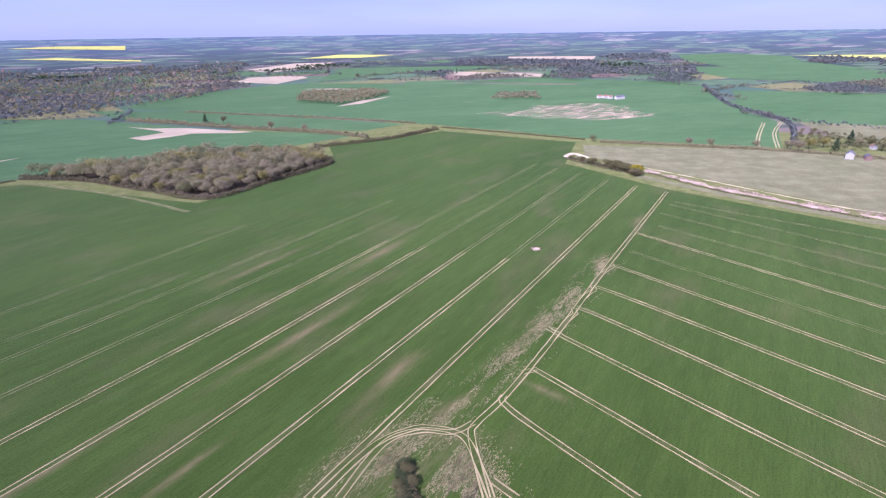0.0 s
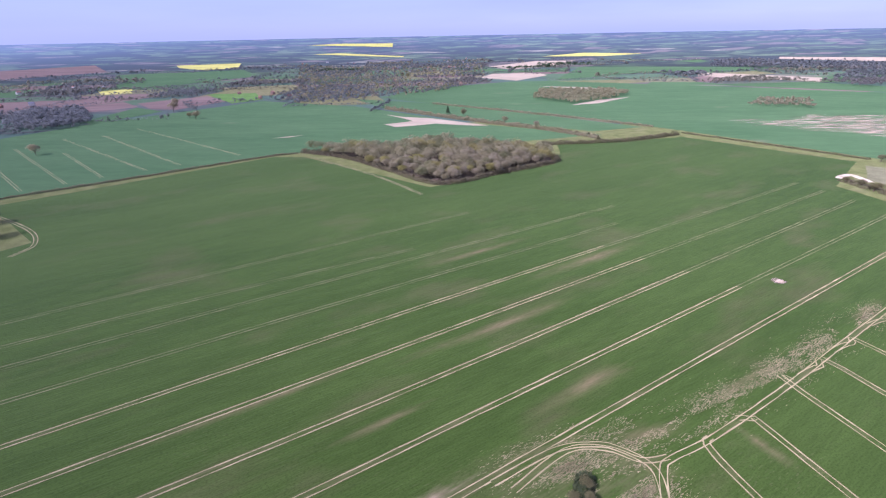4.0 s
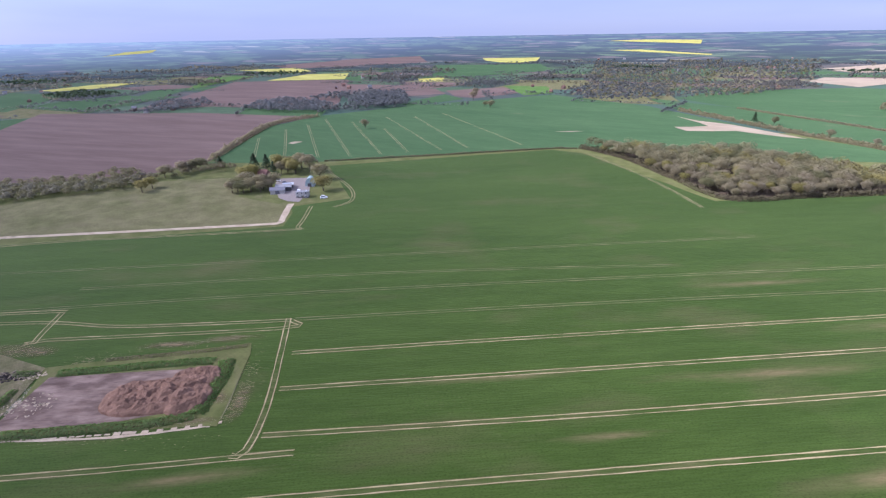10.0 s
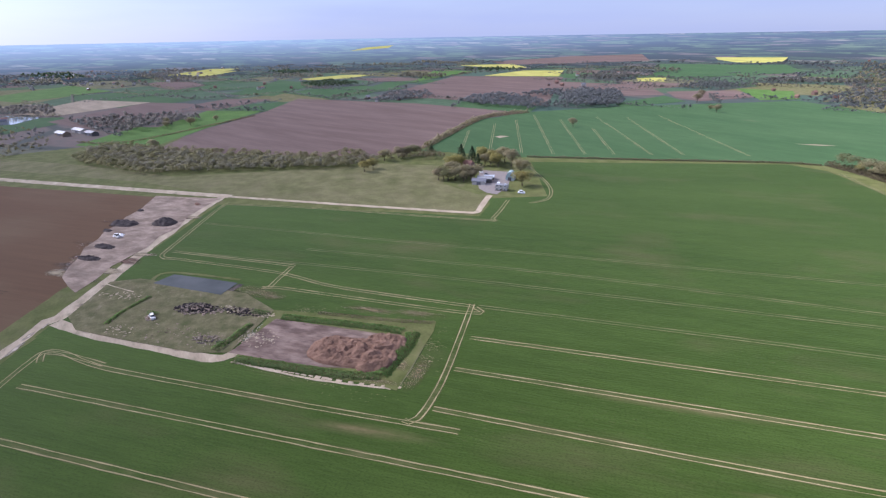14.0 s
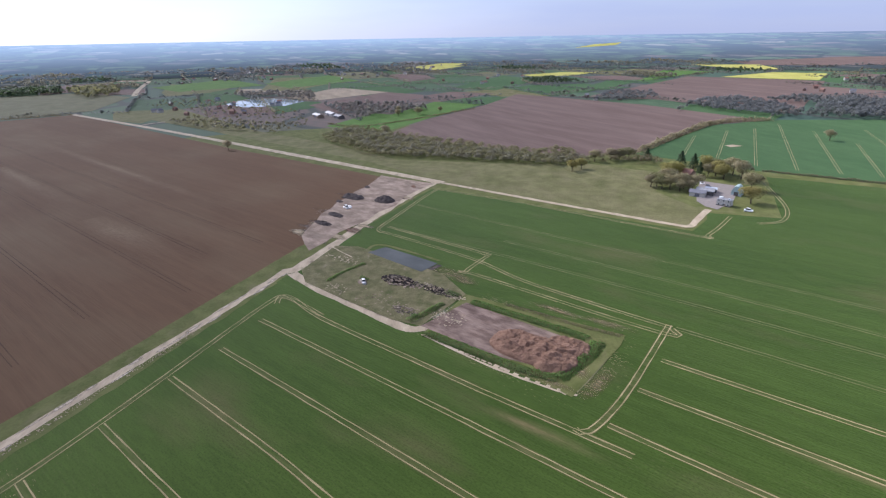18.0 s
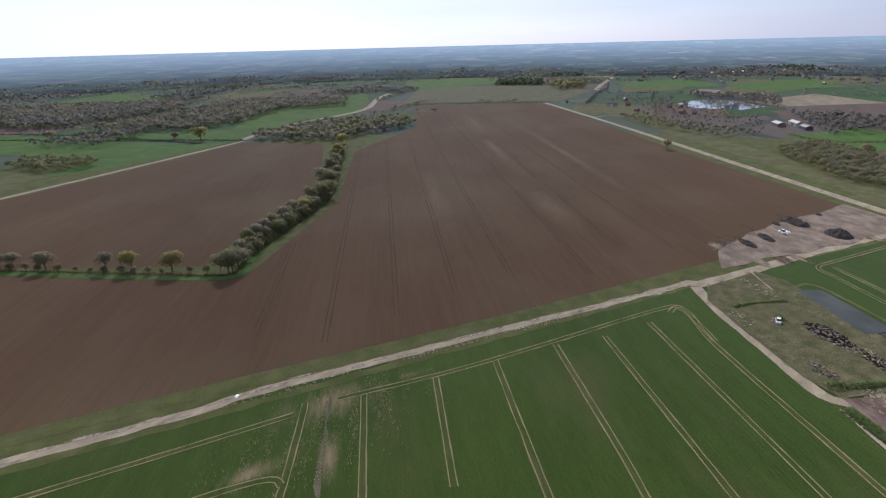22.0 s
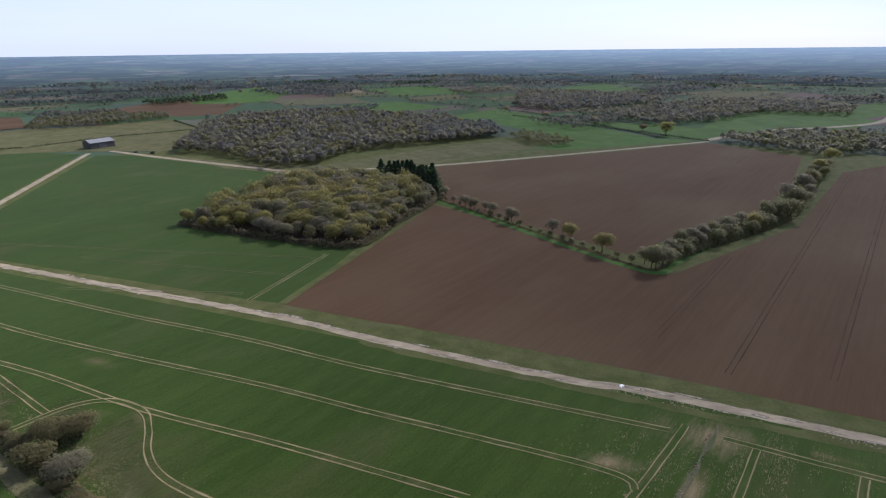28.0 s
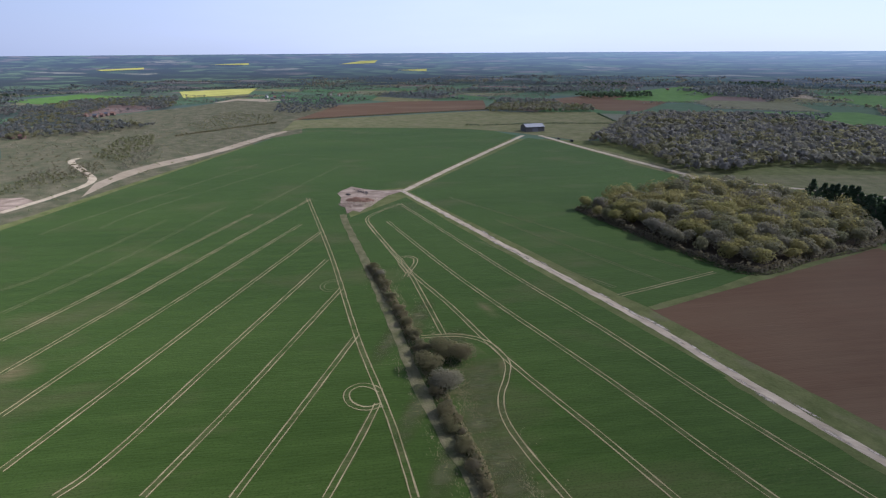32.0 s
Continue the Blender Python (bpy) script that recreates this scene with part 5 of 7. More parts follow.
# trees along the hedge between the two brown fields
for (x, y), h, kinds, words in (((63, -429), 9, OAK_GREY, "bare spring hedgerow tree above a low hedge"), ((43, -402), 9, OAK_GREY, "bare spring hedgerow tree above a low hedge"), ((35.1, -395.0), 9, OLIVE, "ivy-clad tree above a low hedge"), ((26.9, -389.8), 8, OAK_GREY, "bare spring hedgerow tree above a low hedge"), ((20.6, -383.1), 9, OAK_GREY, "bare spring hedgerow tree above a low hedge"), ((6.3, -365.2), 11, OAK_GREY, "bare spreading oak above a low hedge"),
                                ((-21.0, -340.0), 11, OAK_GREY, "bare spring hedgerow tree above a low hedge"), ((-32.4, -331.3), 12, BUDDING, "yellow-green budding hedgerow oak"), ((-49.3, -311.8), 13, BUDDING, "yellow-green budding hedgerow oak"), ((-70.6, -295.3), 10, OAK_GREY, "bare spring hedgerow tree above a low hedge"), ((-75.1, -287.5), 14, OLIVE, "dense dark tree at the field corner"), ((-79.5, -291.3), 13, OAK_GREY, "bare tree at the field corner"), ((-73.3, -290.5), 12, OLIVE, "dense dark tree at the field corner"),
                                ((-97.8, -324.4), 12, OLIVE, "bare spring hedgerow tree between ploughed fields"), ((-103.9, -329.1), 12, OAK_GREY, "bare spring hedgerow tree between ploughed fields"), ((-112.6, -336.3), 12, OAK_GREY, "bare spring hedgerow tree between ploughed fields"), ((-121.9, -342.7), 12, OLIVE, "bare spring hedgerow tree between ploughed fields"), ((-132.6, -351.7), 13, OAK_GREY, "bare spring hedgerow tree between ploughed fields"), ((-143.0, -362.1), 13, OAK_GREY, "bare spring hedgerow tree between ploughed fields"), ((-153.1, -365.6), 12, BUDDING, "bare spring hedgerow tree between ploughed fields"),
                                ((-169, -384), 15, OLIVE, "bare spring hedgerow tree between ploughed fields"), ((-178, -389), 16, OLIVE, "bare spring hedgerow tree between ploughed fields"), ((-187, -392), 16, OLIVE, "bare spring hedgerow tree between ploughed fields"), ((-204, -438), 16, OAK_GREY, "bare spring hedgerow tree between ploughed fields"), ((-206, -423), 16, OLIVE, "bare spring hedgerow tree between ploughed fields"), ((-233, -477), 15, OAK_GREY, "bare spring hedgerow tree between ploughed fields"), ((-249, -498), 15, OLIVE, "bare spring hedgerow tree between ploughed fields"), ((-278, -546), 15, BUDDING, "bare spring hedgerow tree between ploughed fields"), ((-313, -602), 16, BUDDING, "yellow-green budding field oak")):
    plant(kinds, x, y, h * 1.12, random.uniform(0.95, 1.2), "tree", words, "trees between the brown fields")
row_trees = random.Random(3)
for c in smooth([(64, -420), (8.2, -362.4), (-44.4, -312.2), (-71.0, -289.4)], 9.0)[:-1]:
    plant(row_trees.choice((OAK_GREY, OAK_GREY, OLIVE)), c.x + row_trees.uniform(-1.5, 1.5), c.y + row_trees.uniform(-1.5, 1.5), row_trees.uniform(3.5, 7), 1.0, "tree", "small bare tree in a low field hedge", "trees between the brown fields")
hedge([(-89.2, -309.0), (-110.8, -329.9), (-153.1, -365.6), (-188, -401), (-229, -467), (-293, -573)], 10.0, 12.0, "tall bushy thorn hedge between ploughed fields", OLIVE_TREE, 1.0, 15)
hedge([(68, -421), (8.2, -363.7), (-44.5, -313.2), (-72.0, -287.1), (-87.6, -302.5)], 1.6, 2.2, "low trimmed hedge along the brown field", HAW, 0.7, 12)
strip("verge", PASTURE, [(68, -416), (8.0, -357.2), (-43.7, -306.4), (-74.0, -282.5), (-90.8, -302.9), (-154, -369), (-195, -407), (-301, -574)], 4.5, "bright grass strip under the hedgerow trees", 0.045, 6, 1.5, "verge")
strip("verge", VERGE, [(113.7, -222.1), (95.7, -296.6), (69, -409)], 4.5, "green grass strip beside the wood", 0.045, 5, 0.8, "verge")
thicket = random.Random(31)
for c in smooth([(-84, -301), (-110.8, -329.9), (-153.1, -365.6), (-188, -401), (-229, -467), (-293, -573)], 6.5):
    plant(thicket.choice((OAK_GREY, OLIVE, OLIVE)), c.x + thicket.uniform(-6, 6), c.y + thicket.uniform(-6, 6), thicket.uniform(8, 12.5), thicket.uniform(1.0, 1.35), "tree", "grey-green spring tree in a thick field hedge", "trees between the brown fields")
# single trees in the north field and meadows
plant(OAK, *(-646, 349), 13, 1.2, "tree", "single bare oak standing in the wheat")
plant(OAK, *(-691, 611), 13, 1.3, "tree", "single bare oak standing in the wheat")
plant(OLIVE, *(-712, 617), 10, 1.2, "tree", "dark tree beside the oak in the wheat")
plant(BUDDING, *(-193, -781), 22, 1.25, "tree", "big yellow-green oak beside the track")
for (x, y), h in (((-169, -822), 12), ((-113, -914), 12), ((-31, -969), 12), ((37, -1073), 12), ((-172, -825), 12), ((-110, -889), 14), ((-73, -929), 14), ((-36, -961), 14), ((-847, -149), 14), ((-869, -184), 12), ((-878, -118), 10), ((-801, 665), 18), ((-871, 731), 16), ((-661, -158), 14), ((-829, -177), 12), ((-856, -147), 12), ((-562, -315), 12)):
    plant(OAK, x, y, h, 1.15, "tree", "single spring tree in a hedge line", "single field trees")

# ---- hedges ----
hedge([(-495, 219), (-442, 325), (-396, 423), (-373, 454)], 2.4, 3.6, "low field hedge with a bank", HAW, 0.7, 14)
hedge([(-465, 800), (-274, 717), (-159, 675), (-91, 639)], 6.5, 5, "tall overgrown hedge of bare thorn", BARE_TREE, 1.28, 15)
hedge([(-416, 884), (-188, 804), (-39, 741)], 3.5, 4, "bare brown thorn hedge between fields", BARE_TREE, 1.12, 13)
hedge([(-142, 583), (-63, 630), (-8, 693)], 5.0, 6, "bushy thorn hedge along the wheat", HAW, 1.12, 15)
hedge([(-4, 706), (79, 658), (160, 609)], 2.5, 3, "thin ragged field hedge with gaps", HAW, 0.96, 11)
hedge([(172, 594), (254, 567), (347, 533), (412, 494)], 4.0, 5, "bare hedge along the airfield grass", BARE_TREE, 1.12, 13)
hedge([(120, 515), (141, 481), (167, 450)], 4.5, 7, "bramble and thorn hedge at the corner", HAW, 1.0, 8)
hedge([(564, 1208), (462, 891), (450, 716), (362, 552)], 6, 6, "bare hedge along a lane", HAZED_WOOD, 1.8, 6)
hedge([(-574, 131), (-759, 261), (-795, 350)], 7.5, 7, "tall bare shelter hedge", BARE_TREE, 1.5, 8)
hedge([(-752, -263), (-741, -194), (-925, -65)], 2.5, 4, "dark hedge by the pasture", HAW, 1.4, 5)
hedge([(23, -1009), (-40, -949), (-131, -847), (-237, -743)], 3.0, 4, "trimmed dark hedge across the meadow", CONIFER, 1.6, 5)
hedge([(57, -1135), (-70, -971), (-181, -770)], 2.5, 4, "trimmed dark hedge across the meadow", CONIFER, 1.6, 5)
hedge([(-644, -931), (-744, -855), (-847, -747)], 3.0, 4, "hedge at the end of the brown field", HAW, 1.6, 5)
hedge([(670, -603), (651, -617)], 2.5, 4, "trimmed hedge in the pasture", CONIFER, 1.4, 5)
hedge([(647, -617), (595, -712), (521, -793)], 2.2, 3, "trimmed hedge in the pasture", CONIFER, 1.4, 5)
hedge([(623, -901), (544, -831), (488, -783)], 2.5, 4, "trimmed hedge in the pasture", CONIFER, 1.4, 5)
hedge([(859, -202), (880, -265), (908, -379)], 3.5, 5, "scrubby hedge along rough grass", HAW, 1.6, 6)
hedge([(927, -430), (884, -611), (826, -799)], 2.0, 4, "thin field hedge below brown soil", HAW, 1.5, 5)

# ---- belts and woods further off ----
def belt(poly, h, words, material=None, gap=7.0, per=60):
    far_trees(scatter(poly, gap), h, material or OLIVE_TREE, "scrub_belt", words, "scrub", per, 1.05)


belt([(-639, -228), (-707, -218), (-645, -131), (-619, -75), (-576, -20), (-564, 23), (-577, 62), (-507, 61), (-502, 29), (-528, -48), (-532, -134), (-549, -159), (-615, -221)], 8, "thick scrub belt of thorn and willow", OLIVE_TREE, 7)
belt([(-512, 51), (-548, 89), (-556, 127), (-511, 139), (-518, 95)], 8, "hedge trees at the pasture corner", HAW, 8)
belt([(-697, -237), (-674, -183), (-591, -83), (-543, 6), (-530, 70), (-515, 73), (-507, 31), (-519, -45), (-540, -134), (-626, -213)], 8, "thick scrub belt of thorn and willow", GREY_GREEN, 7)
belt([(-995, 297), (-1053, 397), (-959, 430), (-891, 421), (-825, 369), (-906, 299)], 11, "spinney beside the ploughed field", HAZED_WOOD, 10)
belt([(-887, 448), (-1042, 566), (-985, 629), (-810, 526), (-799, 465)], 12, "bare spinney behind the wheat", HAZED_WOOD, 10)
belt([(-1045, 148), (-1191, 199), (-1164, 275), (-1073, 264), (-1018, 188)], 9, "trees round an old farmstead", HAZED_WOOD, 10)
far_wood([(-268, 995), (-287, 1149), (-150, 1177), (-109, 1128), (-135, 1015), (-180, 947)], 10, "small bare copse in the wheat", BARE_TREE, 9, 60)
far_wood([(86, 992), (110, 1082), (181, 1073), (175, 991)], 9, "small brown copse in the wheat", BARE_TREE, 9, 60)
far_wood([(41, 1997), (83, 2329), (264, 2289), (589, 2139), (539, 1954), (284, 1948)], 12, "long bare wood", HAZED_WOOD, 16)
far_wood([(288, 1543), (391, 1810), (546, 1726), (774, 1732), (672, 1478), (474, 1492)], 12, "long bare wood", HAZED_WOOD, 15)
far_wood([(633, 2349), (753, 2561), (1004, 2522), (884, 2202)], 12, "far wood", HAZED_WOOD, 18)
far_wood([(1277, 2014), (1453, 2160), (1551, 1986), (1440, 1839), (1243, 1840)], 12, "far wood", HAZED_WOOD, 18)
far_wood([(423, -596), (448, -664), (516, -826), (535, -922), (408, -1037), (281, -996), (135, -944), (30, -755), (120, -682), (211, -615), (219, -544), (266, -520), (304, -558), (366, -594)], 14, "grey-brown mixed wood with some conifers", (GREY_GREEN, BROWN_WOOD, OLIVE_TREE), 8.0, 70)
far_trees([(x + random.uniform(-14, 14), y + random.uniform(-14, 14)) for x, y in ((368, -991), (348, -966), (340, -975), (316, -950), (348, -909), (354, -871), (311, -968), (298, -750), (311, -699)) for _ in range(2)], 17, CONIFER, "conifer_clump", "dark conifers inside a mixed wood", "wood", 120, 0.5)
far_wood([(21, -755), (2, -783), (-54, -727), (-67, -693), (-44, -671), (-10, -688)], 11, "olive thicket at the meadow's edge", OLIVE_TREE, 9, 70)
far_wood([(145, -736), (125, -871), (52, -876), (25, -760), (94, -706)], 13, "bare grey wood", HAZED_WOOD, 10, 60)
far_wood([(23, -1149), (20, -1599), (-167, -1495), (-316, -1347), (-269, -1205), (-138, -1129), (-20, -1094)], 14, "long brown wood on the rise", (BROWN_WOOD, GREY_GREEN), 11, 60)
far_wood([(-94, -1022), (-294, -1175), (-433, -1277), (-564, -1257), (-597, -1107), (-542, -1014), (-421, -1052), (-288, -919), (-200, -883)], 14, "long brown wood on the rise", (BROWN_WOOD, GREY_GREEN), 11, 60)
far_wood([(-235, -738), (-304, -770), (-374, -804), (-511, -749), (-476, -673), (-368, -651), (-324, -633)], 14, "dark bare wood at the field end", (GREY_GREEN, OLIVE_TREE), 10, 60)
far_wood([(-1125, -1172), (-1236, -1255), (-1312, -1176), (-1213, -1072)], 14, "block of dark conifers", CONIFER, 12, 60)
far_wood([(-1213, -1072), (-1313, -1127), (-1356, -1055), (-1181, -907), (-1091, -916)], 14, "green copse", OLIVE_TREE, 12, 60)
far_wood([(785, -756), (863, -855), (825, -941), (701, -984), (640, -916), (703, -821)], 12, "olive-brown copse behind the pasture", (GREY_GREEN, OLIVE_TREE), 10, 60)
far_wood([(903, -1193), (868, -1296), (802, -1398), (743, -1299), (832, -1155)], 12, "dark plantation strip", CONIFER, 12, 40)
far_wood([(1131, -1229), (1109, -1359), (965, -1473), (895, -1362), (1032, -1262)], 12, "dark plantation strip", HAZED_WOOD, 14, 40)
far_wood([(807, -1535), (803, -1855), (510, -1693), (485, -1402), (657, -1436)], 12, "far dark wood", HAZED_WOOD, 15, 40)
far_wood([(30, -1173), (-47, -1368), (-218, -1392), (-302, -1254), (-78, -1075)], 13, "brown wood on the rise", HAZED_WOOD, 12, 50)
far_wood([(-1097, -1159), (-1213, -1258), (-1306, -1177), (-1179, -1057)], 14, "block of dark conifers", CONIFER, 12, 50)
far_wood([(1129, -8), (1479, -77), (1649, -193), (1569, -399), (1274, -298), (1431, -219), (1181, -114), (992, -210), (957, -109), (980, -3)], 11, "bare trees round the village", (BROWN_WOOD, HAZED_WOOD, OLIVE_TREE), 9.5, 50)
far_wood([(725, -77), (867, -130), (894, -180), (806, -163), (680, -103)], 6, "thorn scrub in the rough grass", OLIVE_TREE, 8, 50)
far_wood([(610, 8), (676, -21), (653, -47), (615, -52), (602, -16), (584, 9)], 4, "thorn scrub in the rough grass", OLIVE_TREE, 6, 50)
far_wood([(645, -37), (714, -65), (675, -86), (614, -62)], 4, "thorn scrub in the rough grass", HAW, 6, 50)
far_wood([(654, -88), (778, -147), (785, -166), (696, -135), (631, -97)], 3.5, "thorn scrub in the rough grass", GREY_GREEN, 6, 50)
far_wood([(659, -2), (698, -37), (686, -51), (630, -18)], 3, "thorn scrub in the rough grass", GREY_GREEN, 6, 50)
far_wood([(960, -246), (1134, -369), (1015, -425), (915, -372), (892, -252)], 4, "young scrub plantation", OLIVE_TREE, 10, 30)
far_wood([(1071, -438), (1300, -563), (1241, -671), (1057, -584), (993, -450)], 9, "trees round a hamlet", HAZED_WOOD, 13, 40)
far_wood([(-749, -509), (-797, -503), (-744, -364), (-736, -285), (-663, -307), (-674, -346), (-706, -435)], 9, "willows and garden trees by the lake", (GREY_GREEN, OLIVE_TREE), 11, 50)
far_wood([(-952, -692), (-1073, -700), (-1012, -559), (-880, -354), (-761, -294), (-805, -475), (-905, -576)], 6, "trees among the lakeside houses", (HAZED_WOOD, OLIVE_TREE), 15, 40)
far_wood([(-631, -234), (-687, -224), (-704, -185), (-606, -136), (-583, -168)], 8, "scrub at the pasture's edge", OLIVE_TREE, 8, 50)
far_wood([(371, 572), (424, 638), (450, 600), (468, 566), (432, 520), (376, 534)], 9, "garden trees by the lane", OLIVE_TREE, 11, 50)
for poly, tone, gap_, h_ in (([(484, 12), (766, -322), (875, -371), (908, -207), (782, 3)], OLIVE_TREE, 17, 2.6), ([(773, 3), (844, -120), (861, -365), (1000, -440), (1235, -186), (1112, -7)], GREY_GREEN, 19, 3.2), ([(600, -10), (700, -110), (800, -160), (900, -60), (800, 0)], HAW, 15, 3.0)):
    far_trees([q for q in scatter(poly, gap_, 0.5) if random.random() < 0.6], h_, tone, "thorn_scrub", "low thorn bushes scattered over rough grass", "scrub", 60, 1.3)
# the wooded village side seen beyond the wheat
far_wood([(-661, 810), (-651, 867), (-557, 924), (-490, 1053), (-470, 1306), (-580, 1254), (-815, 1426), (-1047, 1313)], 9, "village gardens full of bare trees", (BROWN_WOOD, HAZED_WOOD, BARE_TREE, OLIVE_TREE), 13, 40)
far_wood([(-995, 1244), (-875, 1359), (-691, 1408), (-526, 1466), (-758, 2076), (-954, 1963), (-1211, 1756), (-1491, 1891)], 9, "village gardens full of bare trees", (BROWN_WOOD, HAZED_WOOD, BARE_TREE, OLIVE_TREE), 18, 36)
far_wood([(-809, 345), (-883, 420), (-849, 542), (-796, 497), (-816, 394)], 10, "bare shelter trees", HAZED_WOOD, 12, 40)
far_wood([(-756, 849), (-843, 1119), (-672, 1109), (-546, 861), (-632, 801)], 10, "bare garden trees", HAZED_WOOD, 15, 40)
far_wood([(-1321, 924), (-1152, 1029), (-1112, 1206), (-925, 1085), (-1029, 882)], 9, "far garden trees", HAZED_WOOD, 20, 30)

# ---- hedged fields out to the haze ----
def hedgerow(ends, h, material, trees):
    """Far hedges along the given edges, with trees standing in them; joined."""
    vs = []
    for a_, b_ in ends:
        q, far = b_ - a_, a_.length > 1700
        n = int(q.length / (4.5 if a_.length > 2600 else 2.6 if far else 1.2))
        t, side = rng.random(n), rng.uniform(-2.6, 2.6, n)
        tall = h * rng.uniform(0.3, 1.0, n)
        w = Vector((-q.y, q.x)).normalized()
        x, y = a_.x + q.x * t + w.x * side, a_.y + q.y * t + w.y * side
        z = np.array([ground_z(u, v) for u, v in zip(x, y)]) + tall
        nrm = np.stack([w.x * side * 0.4, w.y * side * 0.4, np.full(n, 0.8)], 1)
        vs.append(clumps(np.stack([x, y, z], 1), nrm, rng.uniform(0.7, 1.3, n) * (3.6 if far else 2.2)))
        for _ in range(int(q.length * trees)):
            c, hh = a_ + q * random.random(), random.uniform(6, 11)
            v = crown_leaves(3, 9 if far else 24, 0.1, 1.0, 0.42, 0.38 if far else 0.22, upper=True)
            v[:, :3] = v[:, :3] * hh + np.array([c.x, c.y, ground_z(c.x, c.y)])
            vs.append(v)
    ob = new("hedgerow", clump_mesh("hedgerow", np.concatenate(vs), material))
    return tagged(ob, "far hedgerow of thorn with bare trees", "hedge", kind="stuff")


quilt = random.Random(17)
HAND_LAID = [(min(q[0] for q in o), max(q[0] for q in o), min(q[1] for q in o), max(q[1] for q in o), o) for o in PLOTS]


def taken(c):
    return any(x0 < c.x < x1 and y0 < c.y < y1 and inside(o, c.x, c.y) for x0, x1, y0, y1, o in HAND_LAID)


U_, W_ = Vector((math.cos(radians(32)), math.sin(radians(32)))) * 160, Vector((-math.sin(radians(32)), math.cos(radians(32)))) * 112
knots = {(i, j): U_ * i + W_ * j + U_ * quilt.uniform(-0.3, 0.3) + W_ * quilt.uniform(-0.3, 0.3) for i in range(-24, 25) for j in range(-33, 34)}
COVERS = ((HAZED_MEADOW, "far green meadow", 0.28), (WHEAT_TWO, "far green crop", 0.22), (PLOUGH_RED, "far brown ploughed field", 0.11), (DRY_GRASS, "far fallow field", 0.06), (ROUGH_GRASS, "far rough pasture", 0.12), (STUBBLE, "far pale bare field", 0.02))
for (i, j), k0 in knots.items():
    if (i + 1, j + 1) not in knots:
        continue
    k1, k2, k3 = knots[i + 1, j], knots[i + 1, j + 1], knots[i, j + 1]
    c = (k0 + k1 + k2 + k3) / 4
    turn_ = math.degrees(math.atan2(-c.x, c.y)) % 360
    if not 900 < c.length < 2450 or 280 < turn_ < 315:
        continue
    roll_ = quilt.random()
    clear = not taken(c)
    if clear:
        for cover, words, share in COVERS:
            roll_ -= share
            if roll_ < 0:
                c.length < 2150 and field("far_field", cover, [tuple(q) for q in (k0, k1, k2, k3)], words, quilt.uniform(-0.05, 0.0), layered=False)
                break
        else:
            far_wood([tuple(c + (q - c) * 0.92) for q in (k0, k1, k2, k3)], 12, "far wood of bare trees", quilt.choice((HAZED_WOOD, BROWN_WOOD, GREY_GREEN, HAZED_WOOD, CONIFER)), 12 if c.length < 1700 else 19)
    ends = [(a_, b_) for a_, b_ in ((k0, k1), (k0, k3)) if not taken((a_ + b_) / 2) and quilt.random() < 0.85]
    if ends:
        hedgerow(ends, quilt.uniform(3.0, 6.5), quilt.choice((HAZED_WOOD, BROWN_WOOD, HAZED_WOOD, GREY_GREEN)), quilt.choice((0.01, 0.04, 0.08, 0.12)))

# ---- the hedge below the camera ----
for (x, y), h, kinds, words in (((240.2, -147.5), 5, BUSH_FINE, "dark twiggy thorn bush of an old hedge"), ((228.7, -143.7), 5.5, BUSH_BROWN, "yellowish thorn bush of an old hedge"), ((215.2, -139.1), 5, BUSH_FINE, "dark twiggy thorn bush of an old hedge"), ((202.1, -133.6), 5, BUSH_FINE, "dark twiggy thorn bush of an old hedge"), ((188.8, -128.4), 5, BUSH_FINE, "dark twiggy thorn bush of an old hedge"), ((175.9, -123.0), 5, BUSH_FINE, "dark twiggy thorn bush of an old hedge"), ((163.6, -118.9), 5.5, BUSH_FINE, "dark twiggy thorn bush of an old hedge"),
                                ((151.7, -115.2), 6.5, BUSH_FINE, "dark twiggy thorn bush of an old hedge"), ((143.5, -118.3), 7.5, BUSH_FINE, "spreading green sallow tree"), ((137.6, -122.1), 7.5, BUSH_FINE, "spreading green sallow tree"), ((140.8, -108.9), 7, BUSH_FINE, "spreading green sallow tree"), ((126.7, -105.7), 6.5, BUSH_BROWN, "brown budding sallow tree in the hedge"), ((126.7, -100.4), 5, BUSH_FINE, "dark twiggy thorn bush of an old hedge"), ((116.2, -95.6), 5, BUSH_FINE, "dark twiggy thorn bush of an old hedge"), ((107.9, -92.2), 4.6, BUSH_FINE, "dark twiggy thorn bush of an old hedge"),
                                ((98.9, -88.7), 4.5, BUSH_FINE, "dark twiggy thorn bush of an old hedge"), ((90.9, -85.4), 4.2, BUSH_FINE, "dark twiggy thorn bush of an old hedge"), ((83.1, -83.7), 4, BUSH_FINE, "dark twiggy thorn bush of an old hedge"), ((-11.3, 117.3), 3.6, BUSH_FINE, "dense dark green bush in the field"), ((-9.8, 112.2), 3.6, BUSH_FINE, "dense dark green bush in the field"), ((-13.6, 111.2), 3.4, BUSH_FINE, "dense dark green bush in the field"), ((-11.9, 108.3), 3.6, BUSH_FINE, "dense dark green bush in the field")):
    plant(kinds, x, y, h * (1.25 if "sallow" in words else 0.9), random.uniform(1.15, 1.5), "bush", words, "bushes of the old hedge", "bush")
thick = random.Random(9)
